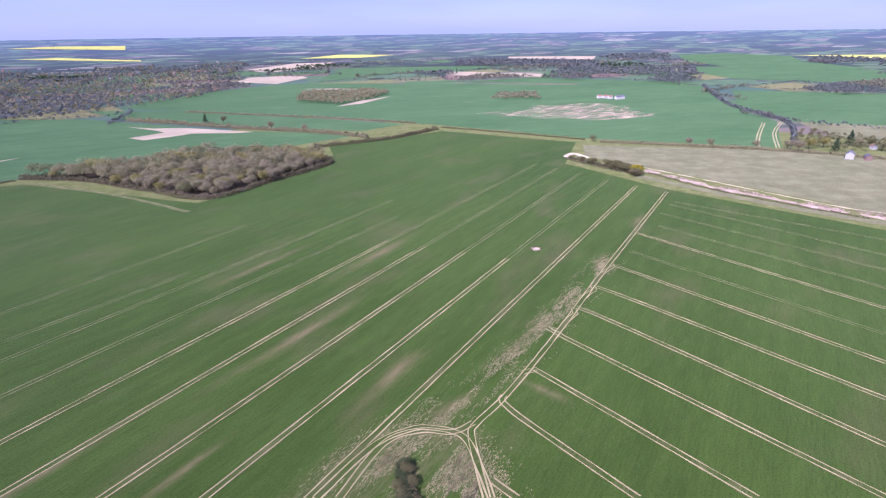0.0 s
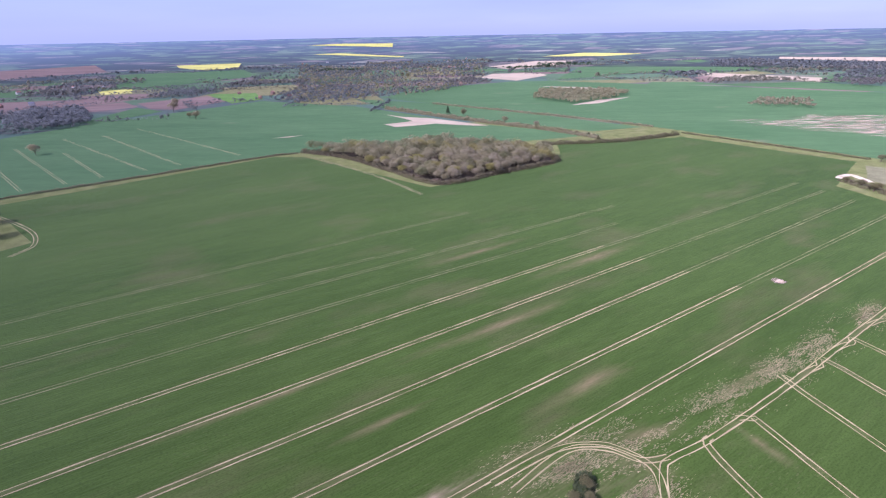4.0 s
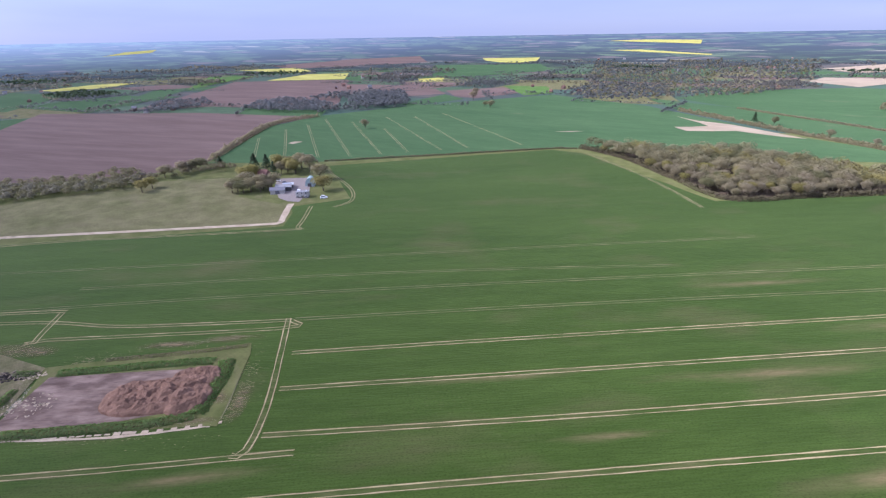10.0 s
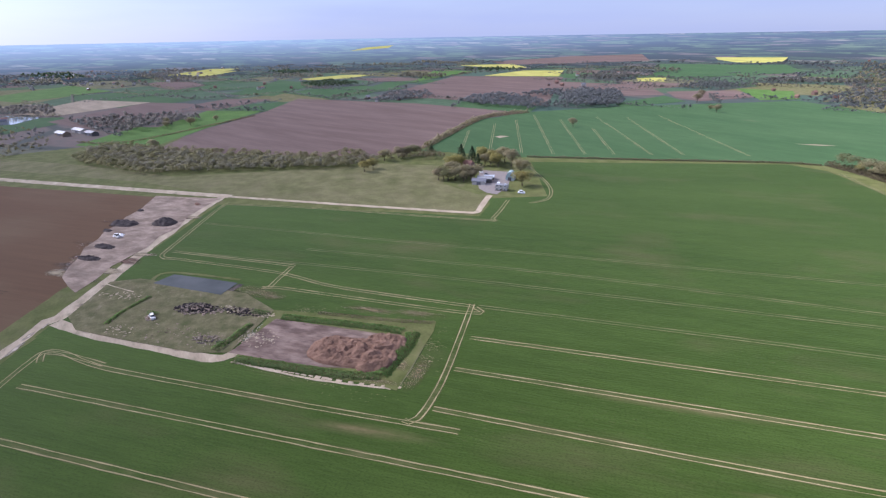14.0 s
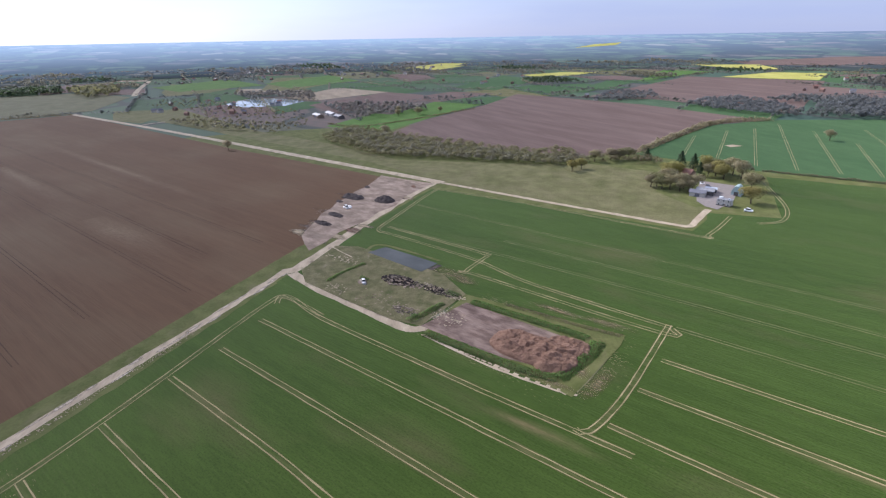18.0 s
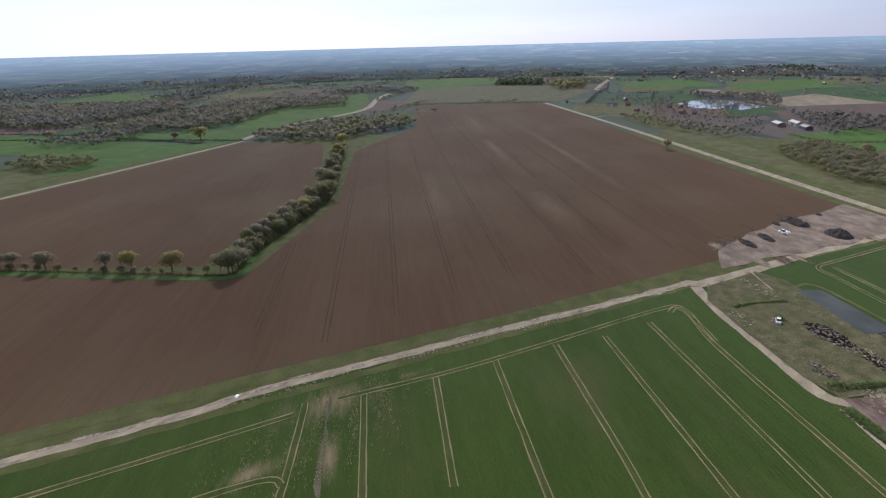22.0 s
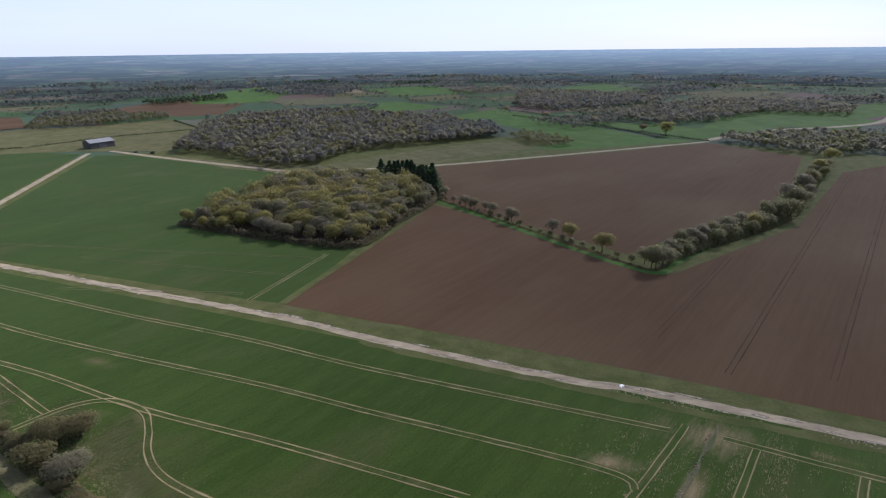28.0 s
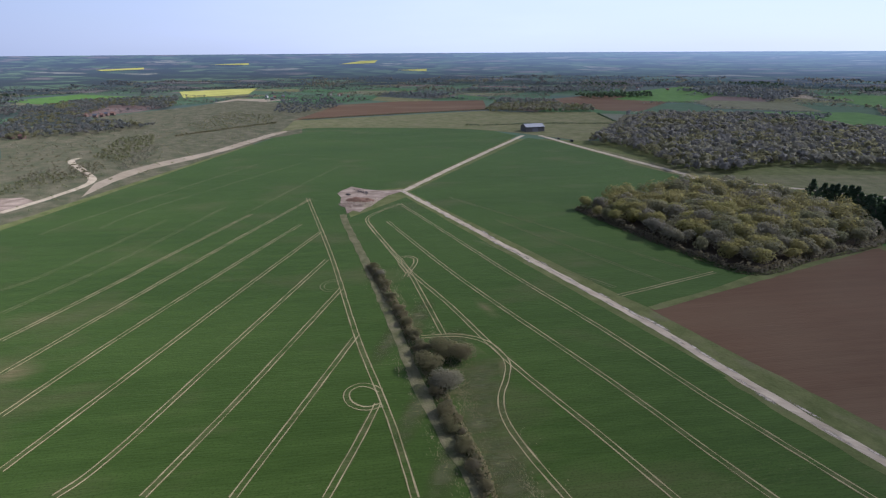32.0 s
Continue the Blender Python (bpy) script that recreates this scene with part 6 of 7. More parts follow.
for c in smooth([(243.9, -148.3), (193.3, -129.5), (147.0, -110.9), (112.1, -95.9), (86.9, -85.0)], 2.6):
    plant(thick.choice((BUSH, BUSH_FINE, BUSH)), c.x + thick.uniform(-1.6, 1.6), c.y + thick.uniform(-1.6, 1.6), thick.uniform(2.2, 4.6), thick.uniform(0.9, 1.4), "bush", "dark twiggy thorn bush of an old hedge", "bushes of the old hedge", "bush")
hedge([(-9, 100), (-11.5, 110), (-12.3, 121)], 3.4, 5.5, "dense dark green end of a thorn hedge", BRAMBLE_DARK, 0.5, 34)
hedge([(247.4, -149.4), (193.3, -129.5), (147.0, -110.9), (113.3, -96.9), (82.8, -83.4), (62, -62), (40, 20), (10, 70), (-11.2, 110.2)], 3.6, 5.0, "overgrown thorn hedge across the field", HEDGE_DARK, 0.6, 12)
strip("verge", YARD_WEED, [(347.5, -189.2), (327.7, -179.8), (266.3, -155.4), (187.8, -122.5), (136.2, -99.9), (102.8, -88.0), (82.1, -80.5), (60, -55)], 5.0, "pale trampled strip beside the hedge", 0.045, 3, 0.9, "verge")
for at, half, turn in (((179.3, -132.6), (22, 7), 128), ((149.7, -128.0), (16, 9), 128), ((124.0, -120.1), (18, 12), 110), ((107.1, -104.1), (18, 9), 120), ((88.6, -93.6), (18, 9), 125), ((77.6, -88.1), (14, 8), 125), ((170.5, -110.7), (26, 5), 128), ((125.5, -91.8), (26, 5), 125), ((96.6, -80.4), (22, 5), 125)):
    patch(SOFT_GRASS, at, half, turn, "rough grass headland beside the hedge", 0.04)
plant(GORSE_BUSH, *(165, 449), 10, 1.35, "gorse_bush", "gorse bush in orange-yellow flower", "", "bush")
for (x, y), h in (((149, 478), 6), ((153, 469), 7), ((158, 461), 7), ((162, 443), 6), ((137, 490), 5), ((131, 502), 4), ((123, 512), 3.5)):
    plant(BUSH_FINE, x, y, h * 1.35, 1.4, "bush", "olive bramble bush at the field corner", "bushes at the field corner", "bush")
for (x, y), h, kinds, words in (((261, 570), 10, OAK, "bare round tree in the airfield hedge"), ((280, 563), 9, OAK, "bare round tree in the airfield hedge"), ((320, 549), 10, OAK, "bare round tree in the airfield hedge"), ((166, 601), 8, OLIVE, "round tree at the hedge's end"), ((348, 541), 12, OAK, "bare garden tree beside the lane"), ((352, 530), 14, OAK, "bare garden tree beside the lane"),
                                ((372, 545), 13, BUDDING, "green garden tree beside the lane"), ((390, 550), 12, BUDDING, "pale green willow beside the lane"), ((391, 533), 13, FIR, "dark evergreen garden tree"), ((424, 560), 16, FIR, "dark evergreen garden tree"), ((426, 548), 11, OAK, "bare garden tree beside the lane"), ((437, 547), 12, OLIVE, "round garden tree beside the lane"), ((436, 531), 11, OLIVE, "round garden tree beside the lane"),
                                ((-337, 769), 13, FIR, "ivy-dark tree in a tall hedge"), ((-309, 762), 12, OLIVE, "ivy-dark tree in a tall hedge"), ((-177, 688), 10, OAK, "bare tree in a tall hedge"), ((-226, 709), 11, OAK, "bare tree in a tall hedge")):
    plant(kinds, x, y, h, 1.15, "tree", words, "hedge trees east of the wheat")
strip("bank", DRY_GRASS, [(165, 445), (201, 398), (240, 354), (279, 319)], 9.0, "bank of bleached grass beside the crop", 0.04, 5, 2.0, "bank")
for (x, y), h in (((134, 493), 4), ((142, 483), 4.5), ((148, 470), 4.5), ((154, 463), 4.5), ((167, 452), 5)):
    plant(BUSH, x, y, h, 1.1, "bush", "olive bramble bush at the field corner", "bushes at the field corner", "bush")

# ---- the old yard with pond, scrap and manure ----
field("yard_ground", RUBBLE, [(-277.8, -116.0), (-288.0, -122.7), (-301.3, -129.7), (-317.3, -131.2), (-330.0, -130.4), (-345.5, -132.8), (-360.7, -129.4), (-375.8, -130.1), (-390, -125), (-404, -125), (-422, -119), (-459, -116), (-446, -91), (-434, -65), (-413, -74), (-392, -82), (-368.9, -83.9), (-354.0, -92.9), (-334.8, -95.8), (-322.1, -102.4), (-310.2, -108.0), (-293.2, -110.8)], "pale crushed rubble hard standing", 0.055, "yard")
for at, half, turn in (((-390.7, -81.4), (12, 4), 58), ((-309.3, -134.5), (8, 5), 58)):
    patch(SOFT_GRAVEL, at, half, turn, "gravel straying from the hard standing", 0.11)
for at, half, turn in (((-331.7, -118.5), (12, 5), 58), ((-367.6, -113.0), (14, 5), 58), ((-412, -98), (14, 5), 58), ((-311.6, -125.4), (9, 5), 58), ((-392, -111), (9, 6), 20), ((-319.1, -133.6), (10, 4), 58), ((-354.0, -132.8), (14, 3), 58), ((-393, -128), (14, 3), 58), ((-293.8, -116.6), (12, 4), 58)):
    patch(SOFT_MUCK, at, half, turn, "dark muck trodden into the gravel", 0.13)
field("yard_ground", YARD_WEED, [(-250.7, -110.3), (-287.0, -103.0), (-286.9, -88.6), (-252.6, -34.1), (-230.1, -20.0), (-198.2, -36.6), (-202.1, -50.0), (-221.1, -80.2), (-236.4, -102.8)], "weedy rubble-strewn ground", 0.04, "yard")
field("yard_ground", YARD_DARK, [(-198.2, -36.6), (-221.6, -19.1), (-190.7, 30.8), (-180.2, 27.1), (-169.9, 19.1), (-178.6, -4.6)], "dark trodden muck and concrete", 0.05, "yard")
field("yard_ground", VERGE, [(-193.0, -34.4), (-230.1, -20.0), (-198.9, 48.5), (-191.0, 45.4), (-155.4, 22.9), (-158.9, 18.7), (-174.3, -6.4)], "weedy margin round the muck yard", 0.03, "yard")
strip("path", CONCRETE, [(-191.3, -34.4), (-177.1, -14.8), (-165.7, 3.9), (-157.0, 22.2), (-158.7, 24.2)], 1.0, "narrow weathered concrete edge", 0.05, 3, 0.5)
strip("path", DRY_GRASS, [(-224.3, -9.4), (-207.9, 17.8), (-193.7, 38.0), (-175.2, 30.3), (-159.9, 21.2)], 2.6, "pale worn path round the muck yard", 0.05, 3, 1.0)
strip("path", DRY_GRASS, [(-198.3, 47.8), (-173.6, 34.3), (-158.5, 24.5)], 0.9, "thin pale line of dead grass", 0.045, 3, 0.4)
pond = field("pond", WATER, [(-278.5, -80.9), (-287.3, -72.3), (-276.4, -54.7), (-265.8, -38.6), (-254.0, -45.6), (-265.9, -62.7)], "still grey-blue lined pond", 0.07, "pond")
strip("bank", SPOIL, [(-251.7, -45.7), (-263.9, -36.8)], 3.0, "dark bank of the pond", 0.08, 3, 0.5, "bank")
strip("bank", VERGE, [(-276.2, -82.6), (-291.0, -76.4), (-270.0, -37.7)], 2.2, "weedy rim of the pond", 0.06, 3, 0.8, "bank")


for at, half, turn in (((-206, -24), (12, 7), 60), ((-198, -10), (13, 5), 60), ((-212, -22), (8, 5), 20), ((-205, 2), (10, 4), 60), ((-190, -20), (9, 4), 60)):
    patch(SOFT_CONCRETE, at, half, turn, "pale worn concrete showing through muck", 0.11)
for at, half, turn in (((-192, 4), (14, 7), 60), ((-184, -6), (10, 5), 60), ((-200, 12), (9, 4), 60), ((-186, 18), (10, 9), 60), ((-178, 6), (8, 5), 60)):
    patch(SOFT_DUNG, at, half, turn, "dark muck trodden over concrete", 0.12)


mottle = random.Random(41)
YARD_EDGE = [(-250.7, -110.3), (-287.0, -103.0), (-286.9, -88.6), (-252.6, -34.1), (-230.1, -20.0), (-198.2, -36.6), (-202.1, -50.0), (-221.1, -80.2), (-236.4, -102.8)]
for x, y in scatter(YARD_EDGE, 11.0):
    patch(mottle.choice((SOFT_GRASS, SOFT_TAN, SOFT_GRAVEL, SOFT_MUCK)), (x, y), (mottle.uniform(3, 8), mottle.uniform(1.5, 4)), mottle.uniform(30, 80), "weeds and gravel on the old yard", 0.10)
for _ in range(16):
    x, y = mottle.uniform(-445, -300), mottle.uniform(-126, -92)
    patch(mottle.choice((SOFT_MUCK, SOFT_MUCK, SOFT_DUNG, SOFT_GRAVEL)), (x, y - 0.13 * (x + 360)), (mottle.uniform(5, 13), mottle.uniform(2, 5)), mottle.uniform(40, 75), "ruts and muck on the hard standing", 0.12)


def heap(at, half, high, turn, material, name, label, rough=0.35, category="heap", cells=26, top=0.9):
    """A lumpy heap with a ragged foot."""
    v, f = [], []
    for j in range(cells + 1):
        for i in range(cells + 1):
            u, w = 2 * i / cells - 1, 2 * j / cells - 1
            x, y = u * half[0], w * half[1]
            e = max(0.0, 1 - (abs(u) ** 2.6 + abs(w) ** 2.6))
            n1 = noise.fractal((x * 0.24 + at[0], y * 0.24 + at[1], 2.0), 0.8, 2.0, 4)
            z = high * (e ** top) * (1 + rough * n1) if e > 0 else 0.0
            v.append((x, y, max(0.0, z) - (0.25 if e == 0 else 0.0)))
    for j in range(cells):
        for i in range(cells):
            k = j * (cells + 1) + i
            f.append((k, k + 1, k + cells + 2, k + cells + 1))
    ob = new(name, mesh(name, v, f, material))
    ob.matrix_basis = pose(at[0], at[1], 0.02, 0, 0, turn)
    return tagged(ob, label, category)


def chunks(at, half, turn, count, size, material, name, label, flat=0.5, category="heap", up=0.6, long=1.0):
    """Many broken angular pieces thrown together."""
    v, f = [], []
    base = Matrix.Rotation(radians(turn), 3, "Z")
    for _ in range(count):
        a_, q_ = random.uniform(0, 6.28), random.random() ** 0.5
        c = base @ Vector((math.cos(a_) * q_ * half[0], math.sin(a_) * q_ * half[1], 0))
        s = size * random.uniform(0.4, 1.3)
        c = c + Vector((at[0], at[1], random.uniform(0.1, up) * (1.2 - q_)))
        m = Euler((random.uniform(-0.6, 0.6), random.uniform(-0.6, 0.6), random.uniform(0, 3.1))).to_matrix()
        k = len(v)
        for sx, sy, sz in ((-1, -1, -1), (1, -1, -1), (1, 1, -1), (-1, 1, -1), (-0.8, -0.9, 1), (0.9, -0.7, 1), (0.7, 0.9, 1), (-0.9, 0.8, 1)):
            v.append(c + m @ Vector((sx * s * long * random.uniform(0.7, 1.1), sy * s * random.uniform(0.5, 0.9), sz * s * flat)))
        f += [(k, k + 3, k + 2, k + 1), (k + 4, k + 5, k + 6, k + 7), (k, k + 1, k + 5, k + 4), (k + 1, k + 2, k + 6, k + 5), (k + 2, k + 3, k + 7, k + 6), (k + 3, k, k + 4, k + 7)]
    ob = new(name, mesh(name, v, f, material))
    return tagged(ob, label, category, kind="stuff")


heap((-184.6, 9.5), (17, 10), 2.7, 60, MANURE, "manure_mound", "long lumpy heap of red-brown manure", 0.6, cells=56, top=0.4)
heap((-178.5, 17.4), (10, 9), 2.6, 30, MANURE, "manure_mound", "lumpy heap of red-brown manure", 0.6, cells=40, top=0.4)
heap((-186.8, 24.0), (9, 7), 2.3, 80, MANURE, "manure_mound", "lumpy heap of red-brown manure", 0.6, cells=36, top=0.4)
heap((-388, -121), (10, 5.5), 2.6, 60, SPOIL, "spoil_mound", "dark grey heap of road planings", 0.6, top=0.8)
chunks((-388, -121), (12, 7), 60, 110, 0.4, SPOIL, "rubble_heap", "dark lumps strewn round a heap", 0.5, up=0.5)
heap((-381.2, -94.7), (8.5, 6.5), 3.6, 60, SPOIL, "spoil_mound", "dark grey peaked heap of road planings", 0.55, top=1.0)
chunks((-380, -95), (11, 8), 60, 90, 0.35, SPOIL, "rubble_heap", "dark lumps strewn round a heap", 0.5, up=0.4)
heap((-326.3, -124.8), (7, 3), 1.3, 55, SPOIL, "spoil_mound", "dark heap of soil and waste", 0.6)
chunks((-326.4, -124.4), (8, 3), 55, 150, 0.5, SPOIL, "scrap_heap", "dark broken waste on a heap", 0.5, up=1.6)
heap((-344.1, -121.5), (7, 3), 1.5, 55, SPOIL, "spoil_mound", "dark heap of soil and waste", 0.6)
chunks((-344.2, -121.1), (8, 3), 55, 150, 0.5, SPOIL, "scrap_heap", "dark broken waste on a heap", 0.5, up=1.8)
chunks((-346.9, -127.2), (14, 6), 55, 90, 0.35, RUBBLE, "rubble_heap", "pale rubble strewn over the standing", 0.5, up=0.4)
heap((-376.3, -128.4), (3.5, 2), 1.2, 55, SPOIL, "spoil_mound", "dark small heap of waste", 0.6)
heap((-418, -118), (2.5, 2), 1.4, 55, SPOIL, "spoil_mound", "small dark heap of waste soil", 0.6)
heap((-423, -80), (4, 2), 1.3, 20, MANURE, "spoil_mound", "small brown heap of waste soil", 0.6)
chunks((-363.4, -118.3), (4, 2.5), 60, 40, 0.8, WHITE_PAINT, "bale_wrap", "white wrapped bales and plastic beside dark waste", 0.6)
chunks((-240.3, -53.6), (12, 5), 65, 70, 0.7, RUBBLE, "scrap_heap", "pale scrap sheets on a burnt heap", 0.25, up=1.9)
chunks((-225.8, -70.1), (26, 9), 60, 60, 0.5, RUBBLE, "rubble_heap", "pale broken concrete in the weeds", 0.3, up=0.3)
chunks((-215.0, -53.2), (22, 8), 60, 45, 0.45, RUBBLE, "rubble_heap", "pale broken concrete in the weeds", 0.3, up=0.3)
chunks((-206.2, -25.8), (9, 7), 60, 120, 0.55, CONCRETE, "rubble_heap", "broken pale slabs at the yard mouth", 0.2, up=0.3)
chunks((-242.1, -54.6), (11, 5), 65, 220, 0.6, SCORCHED, "scrap_heap", "dark heap of burnt scrap timber and tyres", 0.5, up=1.5)
chunks((-241.5, -53.8), (12, 5.5), 65, 70, 0.28, TIMBER, "timber_heap", "weathered scrap timbers thrown together", 0.5, up=1.9, long=4.5)
chunks((-233.0, -34.5), (12, 4.0), 60, 50, 0.26, TIMBER, "timber_heap", "weathered scrap timbers thrown together", 0.5, up=1.2, long=4.0)
chunks((-210.6, -45.6), (7, 3.5), 60, 60, 0.28, TIMBER, "timber_heap", "weathered scrap timbers beside a hedge", 0.5, up=1.1, long=4.0)
chunks((-232.5, -33.7), (12, 3.5), 60, 120, 0.5, SCORCHED, "scrap_heap", "dark scattered scrap and timber", 0.5, up=0.9)
chunks((-236.3, -38.5), (10, 3), 60, 70, 0.5, CONCRETE, "rubble_heap", "pale broken rubble", 0.4, up=0.5)
chunks((-210.4, -45.5), (7, 3), 60, 35, 0.45, SPOIL, "scrap_heap", "dark scrap beside a hedge", 0.4, up=0.8)
chunks((-238.5, -73.4), (3, 2), 20, 40, 0.6, RUBBLE, "scrap_heap", "pale scrap half grown over", 0.4, up=0.9)
chunks((-267.3, -92.8), (13, 4), 60, 40, 0.6, CONCRETE, "rubble_heap", "pale concrete slabs left lying", 0.25, up=0.4)
chunks((-230.2, -83.4), (9, 5), 60, 40, 0.5, CONCRETE, "rubble_heap", "pale broken concrete in the weeds", 0.25, up=0.3)
chunks((-228.3, -26.4), (8, 3), 60, 60, 0.6, CONCRETE, "rubble_heap", "pale slabs beside the lane", 0.25, up=0.4)
hedge([(-238.0, -91.4), (-249.8, -86.9), (-261.7, -78.4)], 1.6, 2.2, "low green bramble bank in the yard", SHADOW_NETTLE, 0.5, 24)
hedge([(-201.5, -42.7), (-209.7, -35.8), (-219.8, -29.6)], 2.4, 3.4, "green bramble hedge across the yard", SHADOW_NETTLE, 0.5, 24)
hedge([(-231.2, -29.5), (-227.0, -22.5)], 2.2, 4.0, "green bramble clump in the yard", SHADOW_NETTLE, 0.5, 24)
hedge([(-222.3, -16.4), (-214.8, -2.5), (-208.6, 9.3), (-201.2, 22.3), (-194.5, 32.9)], 1.6, 5.0, "bank of green nettles and bramble", SHADOW_NETTLE, 0.55, 24)
hedge([(-221.2, -0.4), (-213.7, 13.8), (-204.9, 30.9), (-197.7, 47.1)], 0.8, 3.0, "low rank weeds along the yard", HAW, 0.5, 14)
hedge([(-192.5, 37.1), (-182.7, 32.1), (-172.9, 24.8), (-165.5, 18.6)], 1.7, 6.5, "bank of green nettles and bramble", SHADOW_NETTLE, 0.55, 24)
hedge([(-192.3, -33.5), (-185.2, -20.4), (-179.6, -11.0), (-170.2, 5.8), (-165.5, 18.6)], 1.6, 5.0, "bank of green nettles and bramble", SHADOW_NETTLE, 0.55, 24)
hedge([(-243.7, -75.5), (-241.2, -71.1)], 2.2, 2.6, "green bramble round a scrapped van", SHADOW_NETTLE, 0.5, 22)
strip("path", CONCRETE, [(-251.2, -53.1), (-244.6, -42.9), (-239.2, -32.6), (-234.6, -25.9), (-230.8, -22.0)], 1.4, "broken concrete kerb beside the pond", 0.08, 2, 0.8)
strip("path", CONCRETE, [(-286.4, -105.7), (-277.3, -96.1), (-270.4, -87.7)], 0.7, "pale concrete pipe half buried in weeds", 0.12, 3, 0.3)
strip("path", BARE, [(-226.1, -13.2), (-213.5, 7.6), (-208.1, 19.5), (-201.7, 30.5), (-192.5, 41.4), (-181.9, 36.7)], 1.2, "worn bare path behind the nettles", 0.07, 3, 0.7)
strip("path", DRY_GRASS, [(-195.1, 46.3), (-179.3, 36.4), (-163.2, 26.0), (-156.1, 22.4)], 1.0, "bleached grass round the muck yard", 0.07, 3, 0.5)
for at, half, turn in (((-253.4, -31.3), (13, 7), 58), ((-246, -22), (9, 5), 58), ((-163.4, 32.1), (12, 4), -35), ((-171.6, 27.5), (6, 4), 0), ((-277.3, -96.1), (10, 6), 30), ((-207, 44), (14, 4), 60), ((-218, 22), (16, 3), 60), ((-166, 12), (16, 2.5), 60)):
    patch(SOFT_TAN, at, half, turn, "worn pale soil beside the yard", 0.13)


def box(w, d, h, x=0.0, y=0.0, z=0.0, bevel=0.0):
    bm = bmesh.new()
    bmesh.ops.create_cube(bm, size=1.0)
    bmesh.ops.scale(bm, vec=(w, d, h), verts=bm.verts)
    if bevel:
        bmesh.ops.bevel(bm, geom=bm.edges[:], offset=bevel, segments=2, affect="EDGES")
    bmesh.ops.translate(bm, vec=(x, y, z + h / 2), verts=bm.verts)
    return bm


def solid(name, bm, material, parent, label=""):
    me = bpy.data.meshes.new(name)
    bm.to_mesh(me)
    bm.free()
    me.materials.append(material)
    return part(name, me, parent, label)


# broken concrete slabs laid end to end along the yard's edge
slab_path = new("slab_path")
tagged(slab_path, "row of cracked pale concrete slabs along the weeds", "path", kind="structure")
slab_mesh = mesh("slab", [(-1.35, -1.0, 0), (1.35, -0.95, 0), (1.3, 1.0, 0), (-1.3, 0.95, 0), (-1.28, -0.94, 0.14), (1.28, -0.9, 0.14), (1.24, 0.94, 0.14), (-1.24, 0.9, 0.14)],
                 [(4, 5, 6, 7), (0, 1, 5, 4), (1, 2, 6, 5), (2, 3, 7, 6), (3, 0, 4, 7)], CONCRETE)
row_ = smooth([(-190.6, -34.4), (-181.6, -19.9), (-175.8, -10.6), (-169.3, 0.2)], 2.2) + smooth([(-168.8, 0.8), (-164.6, 7.8), (-161.0, 15.2), (-157.7, 21.8)], 2.9)
for i, c in enumerate(row_[:-1]):
    d = row_[i + 1] - c
    thin = 0.32 if i < len(row_) * 0.55 else random.uniform(0.55, 0.9)
    ob = part("slab", slab_mesh, slab_path, at=pose(c.x, c.y, 0.06, random.uniform(-2, 2), random.uniform(-2, 2), math.degrees(math.atan2(d.y, d.x)) + random.uniform(-6, 6)) @ Matrix.Diagonal((random.uniform(0.6, 0.95), thin, 1, 1)))
corner = Vector((-158.5, 22.5))
for dx, dy in ((0, 0), (1.5, 1.6), (-1.0, 1.9), (1.0, -1.9)):
    part("slab", slab_mesh, slab_path, at=pose(corner.x + dx, corner.y + dy, 0.07, 1, -2, 58 + random.uniform(-15, 15)) @ Matrix.Scale(0.62, 4))

# ---- buildings ----
def gable(name, w, d, h, rise, wall, roof, parent=None, over=0.35):
    """A gabled body with a roof of two slabs; ridge along x."""
    e = parent or new(name)
    v = [(-w / 2, -d / 2, -0.1), (w / 2, -d / 2, -0.1), (w / 2, d / 2, -0.1), (-w / 2, d / 2, -0.1), (-w / 2, -d / 2, h), (w / 2, -d / 2, h), (w / 2, d / 2, h), (-w / 2, d / 2, h), (-w / 2, 0, h + rise), (w / 2, 0, h + rise)]
    part("wall", mesh("wall", v, [(0, 1, 5, 4), (1, 2, 6, 9, 5), (2, 3, 7, 6), (3, 0, 4, 8, 7)], wall), e)
    k = rise / (d / 2)
    for s in (-1, 1):
        lo, o = h - over * k, d / 2 + over
        a_ = [(-w / 2 - over, s * o, lo), (w / 2 + over, s * o, lo), (w / 2 + over, 0, h + rise), (-w / 2 - over, 0, h + rise)]
        b_ = [(x, y, z + 0.18) for x, y, z in a_]
        part("roof", mesh("roof", a_ + b_, [(0, 3, 2, 1), (4, 5, 6, 7), (0, 1, 5, 4), (1, 2, 6, 5), (2, 3, 7, 6), (3, 0, 4, 7)], roof), e)
    return e


def openings(e, w, d, h, cols, rows, glass=None, door=True):
    """Windows with frames, and a door, set proud of the long walls."""
    for s in (-1, 1):
        for r in range(rows):
            for c in range(cols):
                x = (c + 0.5) / cols * w - w / 2
                win = solid("window", box(1.3, 0.12, 1.2, x, s * (d / 2 + 0.02), 0.9 + r * 2.5), WHITE_PAINT, e)
                solid("pane", box(1.08, 0.06, 0.98, x, s * (d / 2 + 0.08), 1.0 + r * 2.5), GLASSY, win)
    if door:
        solid("door", box(1.0, 0.1, 2.05, w * 0.1, -d / 2 - 0.04, 0.0), TIMBER, e)


def house(w, d, h, wall, roof, rows=2, cols=3, fine=False):
    e = gable("house", w, d, h, d * 0.42, wall, roof)
    solid("chimney", box(0.7, 0.7, 1.9, w * 0.3, 0, h + d * 0.30), BRICK, e)
    if fine:
        openings(e, w, d, h, cols, rows)
    return e


